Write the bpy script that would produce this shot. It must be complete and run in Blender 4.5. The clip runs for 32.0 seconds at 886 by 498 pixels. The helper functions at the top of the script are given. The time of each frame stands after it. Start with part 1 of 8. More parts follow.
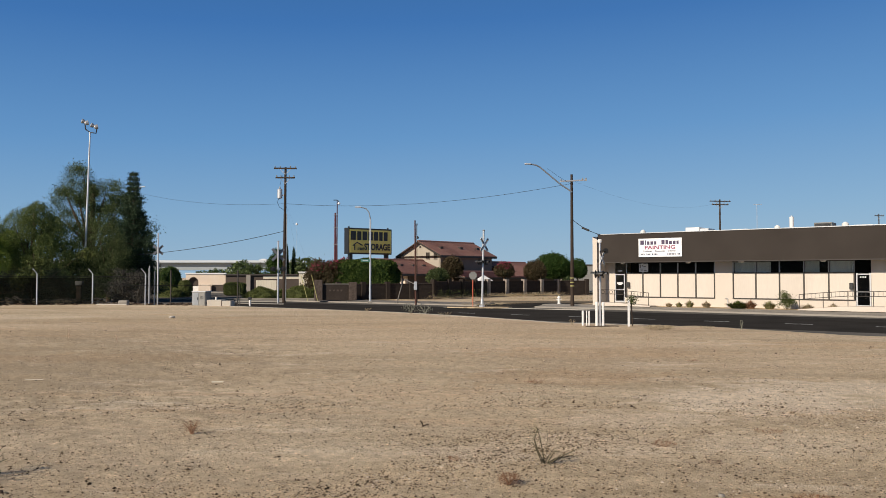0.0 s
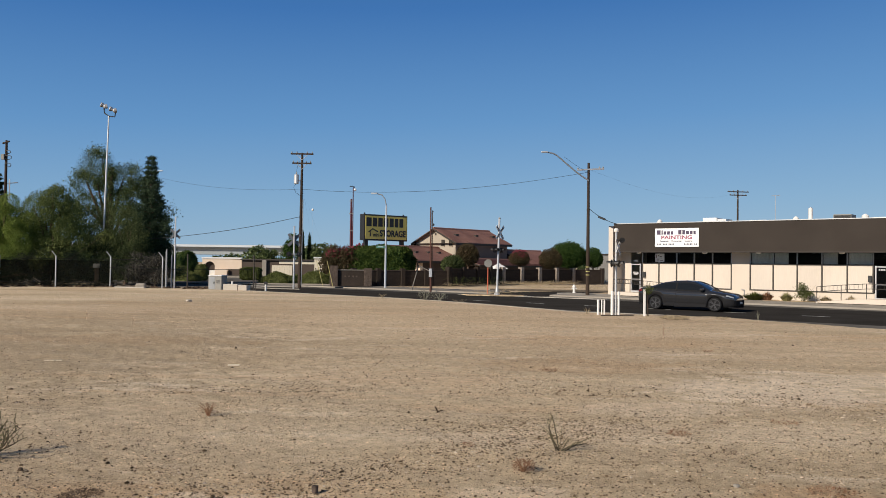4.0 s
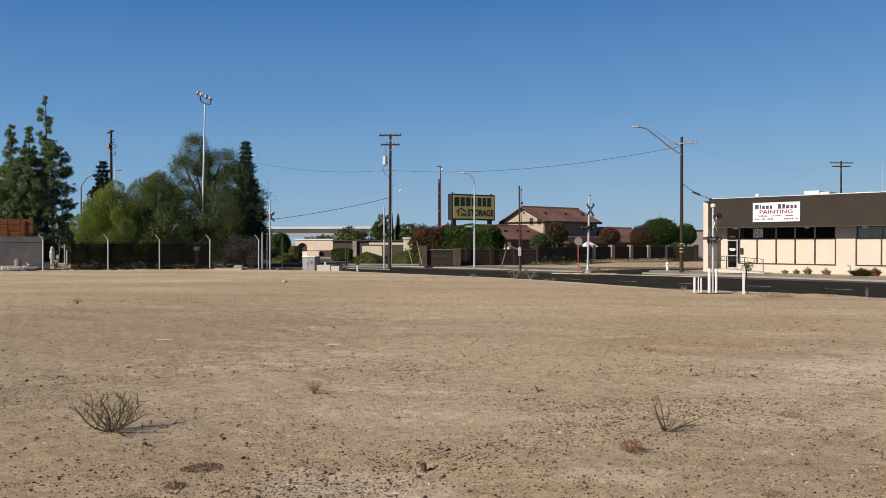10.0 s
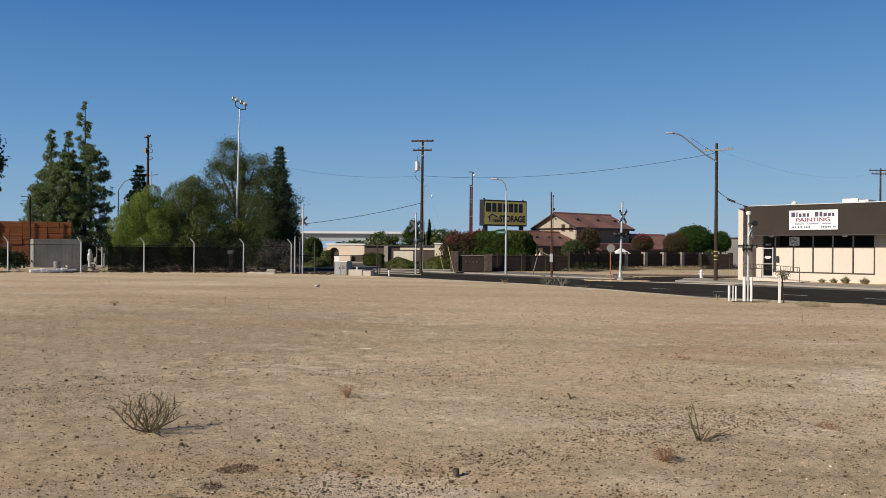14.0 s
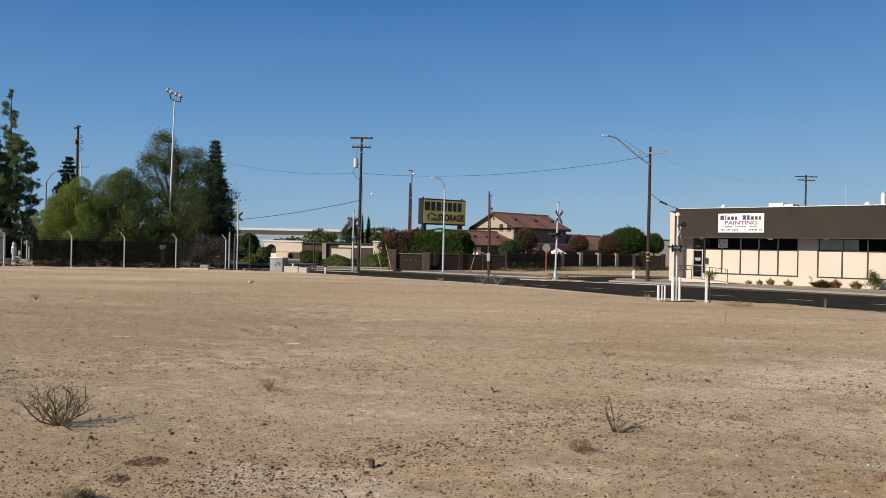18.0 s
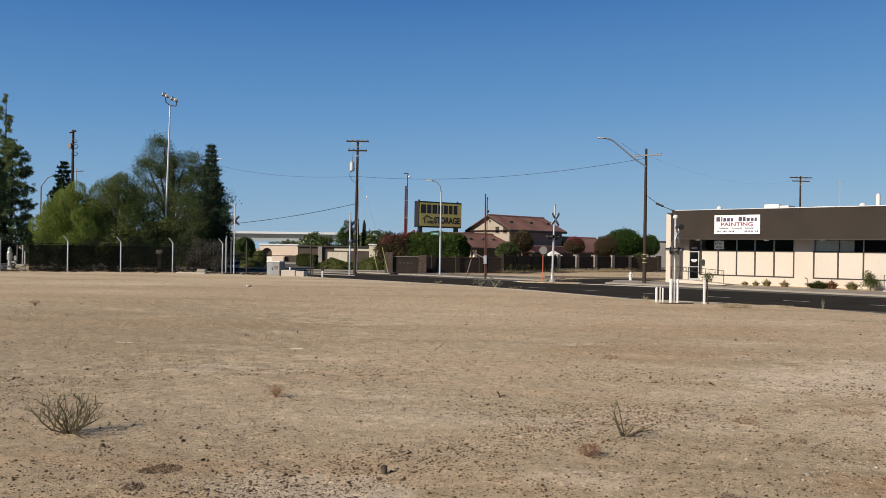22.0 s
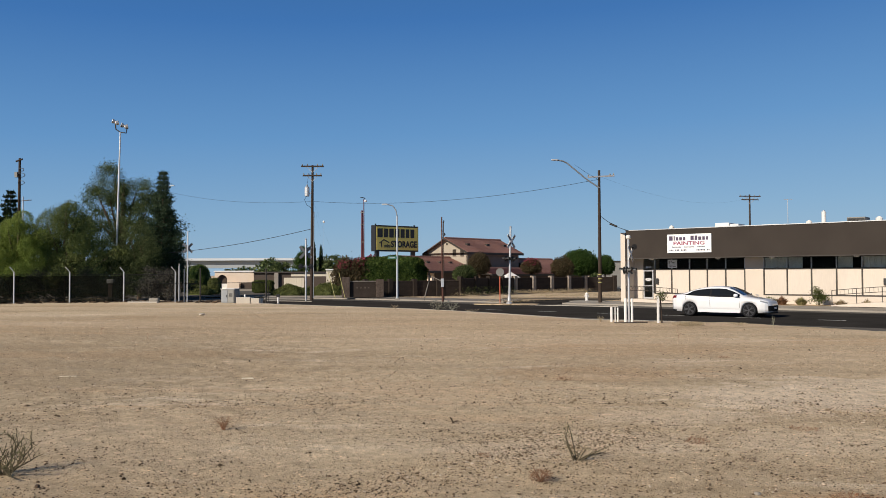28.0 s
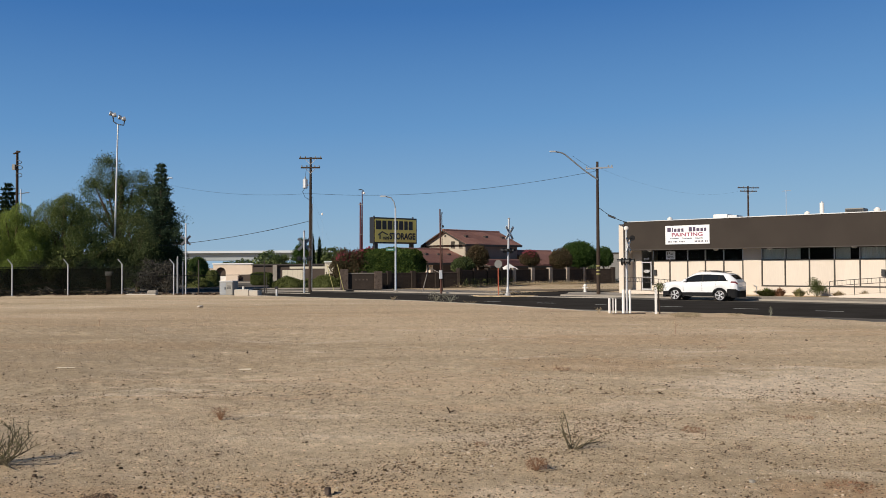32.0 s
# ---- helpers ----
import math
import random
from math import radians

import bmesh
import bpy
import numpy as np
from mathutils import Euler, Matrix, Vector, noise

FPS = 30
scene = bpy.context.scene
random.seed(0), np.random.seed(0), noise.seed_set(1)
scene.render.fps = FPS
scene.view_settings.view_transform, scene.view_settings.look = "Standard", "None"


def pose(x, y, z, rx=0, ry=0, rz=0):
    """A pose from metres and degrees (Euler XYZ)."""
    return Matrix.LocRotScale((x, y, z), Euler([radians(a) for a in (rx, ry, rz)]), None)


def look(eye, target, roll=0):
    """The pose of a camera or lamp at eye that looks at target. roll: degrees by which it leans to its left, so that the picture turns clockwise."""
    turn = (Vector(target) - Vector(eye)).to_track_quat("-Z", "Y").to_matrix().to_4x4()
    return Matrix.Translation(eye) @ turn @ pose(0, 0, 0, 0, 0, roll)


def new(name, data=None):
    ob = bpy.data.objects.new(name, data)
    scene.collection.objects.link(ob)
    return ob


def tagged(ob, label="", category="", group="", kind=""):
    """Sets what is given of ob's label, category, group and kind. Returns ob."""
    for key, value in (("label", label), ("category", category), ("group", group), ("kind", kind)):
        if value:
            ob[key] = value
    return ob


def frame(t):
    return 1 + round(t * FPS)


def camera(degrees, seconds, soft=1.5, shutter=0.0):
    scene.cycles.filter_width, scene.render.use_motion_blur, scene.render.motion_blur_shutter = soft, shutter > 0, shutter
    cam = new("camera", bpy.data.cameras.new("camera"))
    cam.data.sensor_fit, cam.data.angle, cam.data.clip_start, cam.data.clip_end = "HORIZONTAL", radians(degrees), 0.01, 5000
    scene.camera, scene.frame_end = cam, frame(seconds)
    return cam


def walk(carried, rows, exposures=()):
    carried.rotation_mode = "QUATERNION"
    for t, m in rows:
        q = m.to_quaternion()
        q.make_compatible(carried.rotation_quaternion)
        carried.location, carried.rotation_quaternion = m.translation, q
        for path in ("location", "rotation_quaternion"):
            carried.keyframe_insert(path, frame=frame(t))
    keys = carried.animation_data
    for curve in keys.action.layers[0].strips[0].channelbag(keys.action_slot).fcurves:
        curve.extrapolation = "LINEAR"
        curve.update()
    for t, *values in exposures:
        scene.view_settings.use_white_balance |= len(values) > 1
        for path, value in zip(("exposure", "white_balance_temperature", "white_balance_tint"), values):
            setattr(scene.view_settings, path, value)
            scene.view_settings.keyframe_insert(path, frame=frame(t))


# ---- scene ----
cam = camera(56.6, 32.0, 0.5)
PATH = [
    (0, (0.006, 0.006, 1.859), (0.006, 2.004, 1.928), 0.0),
    (0.5, (0.0, 0.011, 1.847), (-0.003, 2.01, 1.911), 0.1),
    (1, (0.006, 0.018, 1.841), (0.001, 2.017, 1.897), -0.0),
    (1.5, (-0.014, 0.004, 1.839), (-0.025, 2.003, 1.888), 0.1),
    (2, (-0.022, 0.011, 1.839), (-0.043, 2.01, 1.886), 0.3),
    (2.5, (-0.01, 0.016, 1.836), (-0.037, 2.016, 1.879), 0.5),
    (3, (-0.01, 0.023, 1.841), (-0.04, 2.022, 1.885), 0.7),
    (3.5, (-0.021, 0.016, 1.848), (-0.056, 2.015, 1.891), 0.7),
    (5.5, (0.044, 0.002, 1.827), (0.007, 2.002, 1.84), 0.9),
    (6, (0.045, -0.006, 1.82), (0.013, 1.994, 1.822), 1.0),
    (6.5, (0.017, -0.007, 1.825), (-0.012, 1.993, 1.809), 1.0),
    (7, (-0.006, -0.032, 1.841), (-0.038, 1.968, 1.823), 1.0),
    (7.5, (0.031, -0.015, 1.837), (-0.004, 1.985, 1.82), 0.7),
    (8, (0.106, 0.03, 1.837), (0.068, 2.029, 1.82), 0.7),
    (8.5, (0.066, 0.047, 1.829), (0.017, 2.047, 1.81), 0.7),
    (9, (-0.092, 0.017, 1.84), (-0.209, 2.013, 1.818), 0.7),
    (9.5, (-0.172, -0.006, 1.843), (-0.386, 1.982, 1.825), 0.3),
    (10, (-0.153, 0.009, 1.855), (-0.4, 1.993, 1.841), 0.0),
    (10.5, (-0.156, 0.003, 1.858), (-0.443, 1.982, 1.852), 0.1),
    (11, (-0.184, -0.013, 1.855), (-0.498, 1.962, 1.855), 0.4),
    (11.5, (-0.22, -0.044, 1.856), (-0.551, 1.929, 1.856), 0.7),
    (12, (-0.292, -0.08, 1.866), (-0.627, 1.892, 1.866), 0.9),
    (12.5, (-0.349, -0.109, 1.865), (-0.682, 1.863, 1.864), 0.7),
    (13, (-0.296, -0.088, 1.87), (-0.624, 1.885, 1.87), 0.5),
    (13.5, (-0.159, -0.014, 1.86), (-0.481, 1.959, 1.859), 0.5),
    (15.5, (-0.275, -0.071, 1.853), (-0.593, 1.903, 1.855), 0.2),
    (16, (-0.275, -0.083, 1.87), (-0.577, 1.894, 1.874), 0.1),
    (16.5, (-0.215, -0.052, 1.85), (-0.49, 1.929, 1.854), 0.0),
    (17, (-0.081, 0.005, 1.842), (-0.301, 1.993, 1.846), 0.5),
    (17.5, (-0.004, 0.026, 1.808), (-0.195, 2.016, 1.81), 0.8),
    (18, (0.0, 0.013, 1.791), (-0.177, 2.005, 1.79), 1.2),
    (18.5, (-0.043, 0.007, 1.781), (-0.216, 1.999, 1.774), 1.3),
    (19, (-0.084, -0.002, 1.778), (-0.253, 1.991, 1.766), 1.2),
    (19.5, (-0.092, -0.007, 1.785), (-0.258, 1.986, 1.773), 1.0),
    (20, (-0.072, -0.02, 1.788), (-0.235, 1.973, 1.776), 1.0),
    (20.5, (-0.047, -0.006, 1.798), (-0.209, 1.988, 1.786), 1.2),
    (21, (-0.052, 0.007, 1.814), (-0.214, 2.001, 1.803), 1.2),
    (21.5, (-0.079, -0.017, 1.816), (-0.241, 1.976, 1.811), 1.1),
    (22, (-0.13, -0.045, 1.826), (-0.295, 1.948, 1.831), 0.9),
    (22.5, (-0.207, -0.078, 1.823), (-0.372, 1.915, 1.833), 0.8),
    (23, (-0.249, -0.126, 1.818), (-0.411, 1.867, 1.832), 0.5),
    (23.5, (-0.231, -0.14, 1.818), (-0.372, 1.855, 1.831), 0.4),
    (24, (-0.187, -0.103, 1.82), (-0.296, 1.894, 1.827), 0.2),
    (24.5, (-0.075, -0.019, 1.818), (-0.169, 1.979, 1.823), 0.1),
    (26.5, (-0.023, 0.059, 1.832), (-0.109, 2.057, 1.858), -0.9),
    (27, (-0.001, 0.055, 1.834), (-0.085, 2.053, 1.869), -0.8),
    (27.5, (-0.01, 0.04, 1.848), (-0.087, 2.038, 1.897), -0.6),
    (28, (-0.028, 0.039, 1.848), (-0.092, 2.037, 1.91), -0.2),
    (28.5, (-0.048, 0.044, 1.841), (-0.106, 2.042, 1.907), 0.1),
    (29, (-0.064, 0.034, 1.849), (-0.126, 2.032, 1.913), 0.2),
    (29.5, (-0.038, 0.03, 1.837), (-0.105, 2.028, 1.899), 0.2),
    (30, (0.02, 0.023, 1.823), (-0.049, 2.021, 1.874), 0.1),
    (30.5, (0.106, 0.042, 1.809), (0.035, 2.04, 1.858), -0.1),
    (31, (0.134, 0.047, 1.8), (0.063, 2.045, 1.847), -0.2),
    (31.5, (0.073, 0.056, 1.809), (0.004, 2.054, 1.852), -0.3),
    (32, (-0.001, 0.037, 1.823), (-0.062, 2.036, 1.866), -0.3),
]
walk(cam, [(t, look(eye, target, roll)) for t, eye, target, roll in PATH])

# ---- light ----
SUN_AZ, SUN_EL = 228.0, 28.5   # compass of the sun from +y clockwise, degrees
world = bpy.data.worlds.new("world")
scene.world = world
world.use_nodes = True
wn = world.node_tree.nodes
sky = wn.new("ShaderNodeTexSky")
sky.sky_type = "NISHITA"
sky.sun_disc = False
sky.sun_elevation = radians(SUN_EL)
sky.sun_rotation = radians(SUN_AZ)
sky.altitude, sky.air_density, sky.dust_density, sky.ozone_density = 90, 1.0, 0.3, 2.0
wn["Background"].inputs["Strength"].default_value = 0.08
# the clear evening blue: pale at the horizon, deeper overhead, over the computed sky
wt = wn.new("ShaderNodeTexCoord")
wz = wn.new("ShaderNodeSeparateXYZ")
ramp = wn.new("ShaderNodeValToRGB")
ramp.color_ramp.elements[0].position, ramp.color_ramp.elements[0].color = 0.0, (3.85, 5.85, 7.85, 1)
ramp.color_ramp.elements[1].position, ramp.color_ramp.elements[1].color = 1.0, (0.11, 0.36, 1.0, 1)
for p, c in ((0.55, (0.20, 0.72, 2.05)), (0.07, (2.78, 5.05, 7.75)), (0.17, (1.46, 3.68, 7.2)), (0.30, (0.52, 2.1, 5.65))):
    ramp.color_ramp.elements.new(p).color = (*c, 1)
blue = wn.new("ShaderNodeMix")
blue.data_type = "RGBA"
blue.inputs["Factor"].default_value = 0.88
wl = world.node_tree.links
wl.new(wt.outputs["Generated"], wz.inputs[0])
lean = wn.new("ShaderNodeMath")
lean.operation = "MULTIPLY_ADD"
lean.inputs[1].default_value = -0.035   # a little paler away from the sun's side
wl.new(wz.outputs["X"], lean.inputs[0])
wl.new(wz.outputs["Z"], lean.inputs[2])
wl.new(lean.outputs[0], ramp.inputs[0])
wl.new(sky.outputs[0], blue.inputs["A"])
wl.new(ramp.outputs[0], blue.inputs["B"])
wl.new(blue.outputs["Result"], wn["Background"].inputs["Color"])
sun = new("sun", bpy.data.lights.new("sun", "SUN"))
sun.data.energy, sun.data.angle, sun.data.color = 5.0, radians(0.53), (1.0, 0.90, 0.77)
_a, _e = radians(SUN_AZ), radians(SUN_EL)
sun.matrix_basis = look(Vector((math.sin(_a) * math.cos(_e), math.cos(_a) * math.cos(_e), math.sin(_e))) * 50, (0, 0, 0))

# ---- materials ----


def mat(name, c1, c2, rough=0.8, scale=1.5, fine=40.0, bump=0.15, metal=0.0, mix=0.5, rand=0.0, streak=1.0, coords="Object"):
    """A surface whose colour wanders between c1 and c2 at two scales, with fine relief."""
    m = bpy.data.materials.new(name)
    m.use_nodes = True
    nt = m.node_tree
    n, l = nt.nodes, nt.links
    b = n["Principled BSDF"]
    b.inputs["Roughness"].default_value = rough
    b.inputs["Metallic"].default_value = metal
    if rough >= 0.8:
        b.inputs["Specular IOR Level"].default_value = 0.12
    tc = n.new("ShaderNodeTexCoord")
    mp = n.new("ShaderNodeMapping")
    mp.inputs["Scale"].default_value = (1, 1, streak)
    l.new(tc.outputs[coords], mp.inputs[0])
    a, f = n.new("ShaderNodeTexNoise"), n.new("ShaderNodeTexNoise")
    a.inputs["Scale"].default_value, a.inputs["Detail"].default_value = scale, 6
    f.inputs["Scale"].default_value, f.inputs["Detail"].default_value = fine, 4
    l.new(mp.outputs[0], a.inputs["Vector"])
    l.new(mp.outputs[0], f.inputs["Vector"])
    mx = n.new("ShaderNodeMix")
    mx.data_type = "FLOAT"
    mx.inputs["Factor"].default_value = mix
    l.new(a.outputs["Fac"], mx.inputs["A"])
    l.new(f.outputs["Fac"], mx.inputs["B"])
    rp = n.new("ShaderNodeValToRGB")
    rp.color_ramp.elements[0].position, rp.color_ramp.elements[1].position = 0.33, 0.67
    rp.color_ramp.elements[0].color, rp.color_ramp.elements[1].color = (*c1, 1), (*c2, 1)
    l.new(mx.outputs["Result"], rp.inputs[0])
    col = rp.outputs[0]
    if rand:
        oi = n.new("ShaderNodeObjectInfo")
        mr = n.new("ShaderNodeMapRange")
        mr.inputs["To Min"].default_value, mr.inputs["To Max"].default_value = 1 - rand, 1 + rand
        l.new(oi.outputs["Random"], mr.inputs["Value"])
        hs = n.new("ShaderNodeHueSaturation")
        l.new(mr.outputs[0], hs.inputs["Value"])
        l.new(col, hs.inputs["Color"])
        col = hs.outputs[0]
    l.new(col, b.inputs["Base Color"])
    if bump:
        bp = n.new("ShaderNodeBump")
        bp.inputs["Strength"].default_value, bp.inputs["Distance"].default_value = bump, 0.02
        l.new(f.outputs["Fac"], bp.inputs["Height"])
        l.new(bp.outputs[0], b.inputs["Normal"])
    return m


def leaf_mat(name, c1, c2, rough=0.6, through_light=0.25):
    """Leaves: each leaf has its own tint between c1 and c2, and lets some light through."""
    m = bpy.data.materials.new(name)
    m.use_nodes = True
    n, l = m.node_tree.nodes, m.node_tree.links
    b = n["Principled BSDF"]
    b.inputs["Roughness"].default_value = rough
    b.inputs["Specular IOR Level"].default_value = 0.15
    ge = n.new("ShaderNodeNewGeometry")
    tc = n.new("ShaderNodeTexCoord")
    no = n.new("ShaderNodeTexNoise")
    no.inputs["Scale"].default_value = 0.6
    l.new(tc.outputs["Object"], no.inputs["Vector"])
    mx = n.new("ShaderNodeMix")
    mx.data_type = "FLOAT"
    mx.inputs["Factor"].default_value = 0.5
    l.new(ge.outputs["Random Per Island"], mx.inputs["A"])
    l.new(no.outputs["Fac"], mx.inputs["B"])
    rp = n.new("ShaderNodeValToRGB")
    rp.color_ramp.elements[0].position, rp.color_ramp.elements[1].position = 0.25, 0.75
    rp.color_ramp.elements[0].color, rp.color_ramp.elements[1].color = (*c1, 1), (*c2, 1)
    l.new(mx.outputs["Result"], rp.inputs[0])
    l.new(rp.outputs[0], b.inputs["Base Color"])
    tr = n.new("ShaderNodeBsdfTranslucent")
    l.new(rp.outputs[0], tr.inputs["Color"])
    ms = n.new("ShaderNodeMixShader")
    ms.inputs[0].default_value = through_light
    l.new(b.outputs[0], ms.inputs[1])
    l.new(tr.outputs[0], ms.inputs[2])
    l.new(ms.outputs[0], n["Material Output"].inputs["Surface"])
    return m


def gloss(name, c, rough, metal=0.0, coat=0.0):
    m = mat(name, c, tuple(v * 0.92 for v in c), rough, 2.0, 90.0, 0.0, metal)
    m.node_tree.nodes["Principled BSDF"].inputs["Coat Weight"].default_value = coat
    return m


PALE_SALT, RED_SCRAPE = (0.86, 0.71, 0.53), (0.48, 0.29, 0.15)
PATCHES = ((-3.0, 30.0, 18.0, 11.0, 0.34, (0.60, 0.425, 0.265)), (6.0, 20.0, 7.0, 5.0, 0.22, (0.58, 0.41, 0.26)), (-9.0, 17.0, 8.0, 6.0, 0.34, (0.43, 0.30, 0.18)), (-5.2, 8.5, 3.6, 3.6, 0.26, (0.44, 0.325, 0.21)), (-16.0, 30.0, 12.0, 8.0, 0.25, (0.46, 0.33, 0.20)), (-11.0, 16.0, 8.0, 14.0, 0.5, (0.40, 0.315, 0.205)), (-1.66, 6.2, 0.9, 0.5, 0.6, PALE_SALT), (0.41, 8.8, 0.7, 0.6, 0.3, PALE_SALT), (4.7, 12.4, 2.0, 1.6, 0.6, PALE_SALT), (6.8, 14.0, 2.6, 1.1, 0.5, PALE_SALT), (2.6, 10.8, 1.4, 0.7, 0.35, PALE_SALT), (-0.6, 5.75, 0.8, 0.4, 0.45, PALE_SALT), (0.5, 6.7, 0.6, 0.35, 0.4, PALE_SALT), (1.6, 9.3, 1.0, 0.7, 0.3, PALE_SALT), (3.8, 9.3, 1.2, 0.8, 0.25, PALE_SALT),
           (2.84, 6.6, 0.7, 0.6, 0.45, RED_SCRAPE), (-0.8, 13.5, 2.2, 1.2, 0.2, RED_SCRAPE), (2.2, 15.5, 2.4, 1.5, 0.3, RED_SCRAPE), (-9.0, 19.0, 5.0, 1.2, 0.2, RED_SCRAPE), (4.0, 20.5, 4.0, 1.6, 0.22, RED_SCRAPE))


def dirt_mat():
    m = bpy.data.materials.new("dirt")
    m.use_nodes = True
    n, l = m.node_tree.nodes, m.node_tree.links
    b = n["Principled BSDF"]
    b.inputs["Roughness"].default_value = 0.95
    b.inputs["Specular IOR Level"].default_value = 0.15
    tc = n.new("ShaderNodeTexCoord")

    def noise_at(scale, detail=5, rough=0.6, stretch=(1, 1, 1)):
        mp = n.new("ShaderNodeMapping")
        mp.inputs["Scale"].default_value = stretch
        mp.inputs["Rotation"].default_value = (0, 0, 0.35)
        l.new(tc.outputs["Object"], mp.inputs[0])
        t = n.new("ShaderNodeTexNoise")
        t.inputs["Scale"].default_value, t.inputs["Detail"].default_value, t.inputs["Roughness"].default_value = scale, detail, rough
        l.new(mp.outputs[0], t.inputs["Vector"])
        return t.outputs["Fac"]

    def ramp(src, stops):
        r = n.new("ShaderNodeValToRGB")
        r.color_ramp.elements[0].position, r.color_ramp.elements[0].color = stops[0][0], (*stops[0][1], 1)
        r.color_ramp.elements[1].position, r.color_ramp.elements[1].color = stops[-1][0], (*stops[-1][1], 1)
        for p, c in stops[1:-1]:
            r.color_ramp.elements.new(p).color = (*c, 1)
        l.new(src, r.inputs[0])
        return r.outputs[0]

    def blend(fac, a, c, kind="MIX"):
        x = n.new("ShaderNodeMix")
        x.data_type, x.blend_type = "RGBA", kind
        if hasattr(fac, "is_linked"):
            l.new(fac, x.inputs["Factor"])
        else:
            x.inputs["Factor"].default_value = fac
        l.new(a, x.inputs["A"])
        l.new(c, x.inputs["B"])
        return x.outputs["Result"]

    broad = ramp(noise_at(0.20, 7, 0.62, (0.35, 1.5, 1)), [(0.30, (0.446, 0.336, 0.211)), (0.5, (0.607, 0.474, 0.311)), (0.70, (0.742, 0.599, 0.416))])
    red = ramp(noise_at(0.40, 6, 0.68, (0.25, 1.5, 1)), [(0.53, (0, 0, 0)), (0.66, (0.45, 0.45, 0.45))])
    redc = n.new("ShaderNodeRGB")
    redc.outputs[0].default_value = (0.575, 0.362, 0.196, 1)
    pale = ramp(noise_at(0.60, 7, 0.72, (0.4, 1.3, 1)), [(0.56, (0, 0, 0)), (0.68, (0.8, 0.8, 0.8))])
    palec = n.new("ShaderNodeRGB")
    palec.outputs[0].default_value = (0.82, 0.69, 0.515, 1)
    c = blend(red, broad, redc.outputs[0])
    c = blend(pale, c, palec.outputs[0])
    # pale salt crusts, reddish scrapes and broad darker areas, each with its own ragged shape
    wob = n.new("ShaderNodeTexNoise")
    wob.inputs["Scale"].default_value, wob.inputs["Detail"].default_value, wob.inputs["Roughness"].default_value = 2.2, 8, 0.7
    l.new(tc.outputs["Object"], wob.inputs["Vector"])
    for x, y, rx, ry, amount, col in PATCHES:
        mp = n.new("ShaderNodeMapping")
        mp.vector_type = "TEXTURE"
        mp.inputs["Location"].default_value, mp.inputs["Scale"].default_value = (x, y, 0), (rx, ry, 1)
        l.new(tc.outputs["Object"], mp.inputs[0])
        ln = n.new("ShaderNodeVectorMath")
        ln.operation = "LENGTH"
        l.new(mp.outputs[0], ln.inputs[0])
        ad = n.new("ShaderNodeMath")
        ad.operation = "MULTIPLY_ADD"
        l.new(wob.outputs["Fac"], ad.inputs[0])
        ad.inputs[1].default_value = 2.6
        l.new(ln.outputs["Value"], ad.inputs[2])
        sb = n.new("ShaderNodeMath")
        sb.operation = "SUBTRACT"
        l.new(ad.outputs[0], sb.inputs[0])
        sb.inputs[1].default_value = 1.3
        pc = n.new("ShaderNodeRGB")
        pc.outputs[0].default_value = (*col, 1)
        c = blend(ramp(sb.outputs[0], [(0.0, (amount,) * 3), (0.62, (amount,) * 3), (0.99, (0, 0, 0))]), c, pc.outputs[0])
    mid = ramp(noise_at(6, 7, 0.75), [(0.32, (0.70, 0.69, 0.67)), (0.68, (1.22, 1.22, 1.22))])
    c = blend(1.0, c, mid, "MULTIPLY")
    # loose pebbles too small to be meshes: dark and pale specks at two sizes
    for scale, lo, hi in ((26, 0.07, 0.93), (62, 0.13, 0.88)):
        vor = n.new("ShaderNodeTexVoronoi")
        vor.inputs["Scale"].default_value = scale
        l.new(tc.outputs["Object"], vor.inputs["Vector"])
        sp = n.new("ShaderNodeSeparateColor")
        l.new(vor.outputs["Color"], sp.inputs[0])
        tint = ramp(sp.outputs[0], [(lo - 0.03, (0.36, 0.31, 0.26)), (lo, (1, 1, 1)), (hi, (1, 1, 1)), (hi + 0.03, (1.55, 1.5, 1.45))])
        core = ramp(vor.outputs["Distance"], [(0.30, (1, 1, 1)), (0.42, (0, 0, 0))])
        white = n.new("ShaderNodeRGB")
        white.outputs[0].default_value = (1, 1, 1, 1)
        c = blend(1.0, c, blend(core, white.outputs[0], tint), "MULTIPLY")
    l.new(c, b.inputs["Base Color"])
    bp = n.new("ShaderNodeBump")
    bp.inputs["Strength"].default_value, bp.inputs["Distance"].default_value = 0.8, 0.035
    l.new(noise_at(20, 8, 0.8), bp.inputs["Height"])
    l.new(bp.outputs[0], b.inputs["Normal"])
    return m


DIRT = dirt_mat()
ASPHALT = mat("asphalt", (0.030, 0.0275, 0.025), (0.054, 0.0495, 0.045), 0.95, 0.5, 60, 0.4)
ASPHALT_OLD = mat("old_asphalt", (0.085, 0.072, 0.058), (0.135, 0.116, 0.094), 0.95, 0.4, 50, 0.4)
ASPHALT_GREY = mat("grey_asphalt", (0.105, 0.097, 0.086), (0.165, 0.152, 0.136), 0.95, 0.4, 50, 0.4)
CONCRETE_PALE = mat("pale_concrete", (0.42, 0.38, 0.32), (0.55, 0.50, 0.43), 0.9, 0.8, 30, 0.2)
CREST_DUST = mat("pale_dust", (0.50, 0.42, 0.32), (0.72, 0.62, 0.49), 0.95, 1.5, 20, 0.3)
CONCRETE_GREY = mat("grey_concrete", (0.17, 0.152, 0.13), (0.25, 0.226, 0.196), 0.9, 0.8, 30, 0.2)
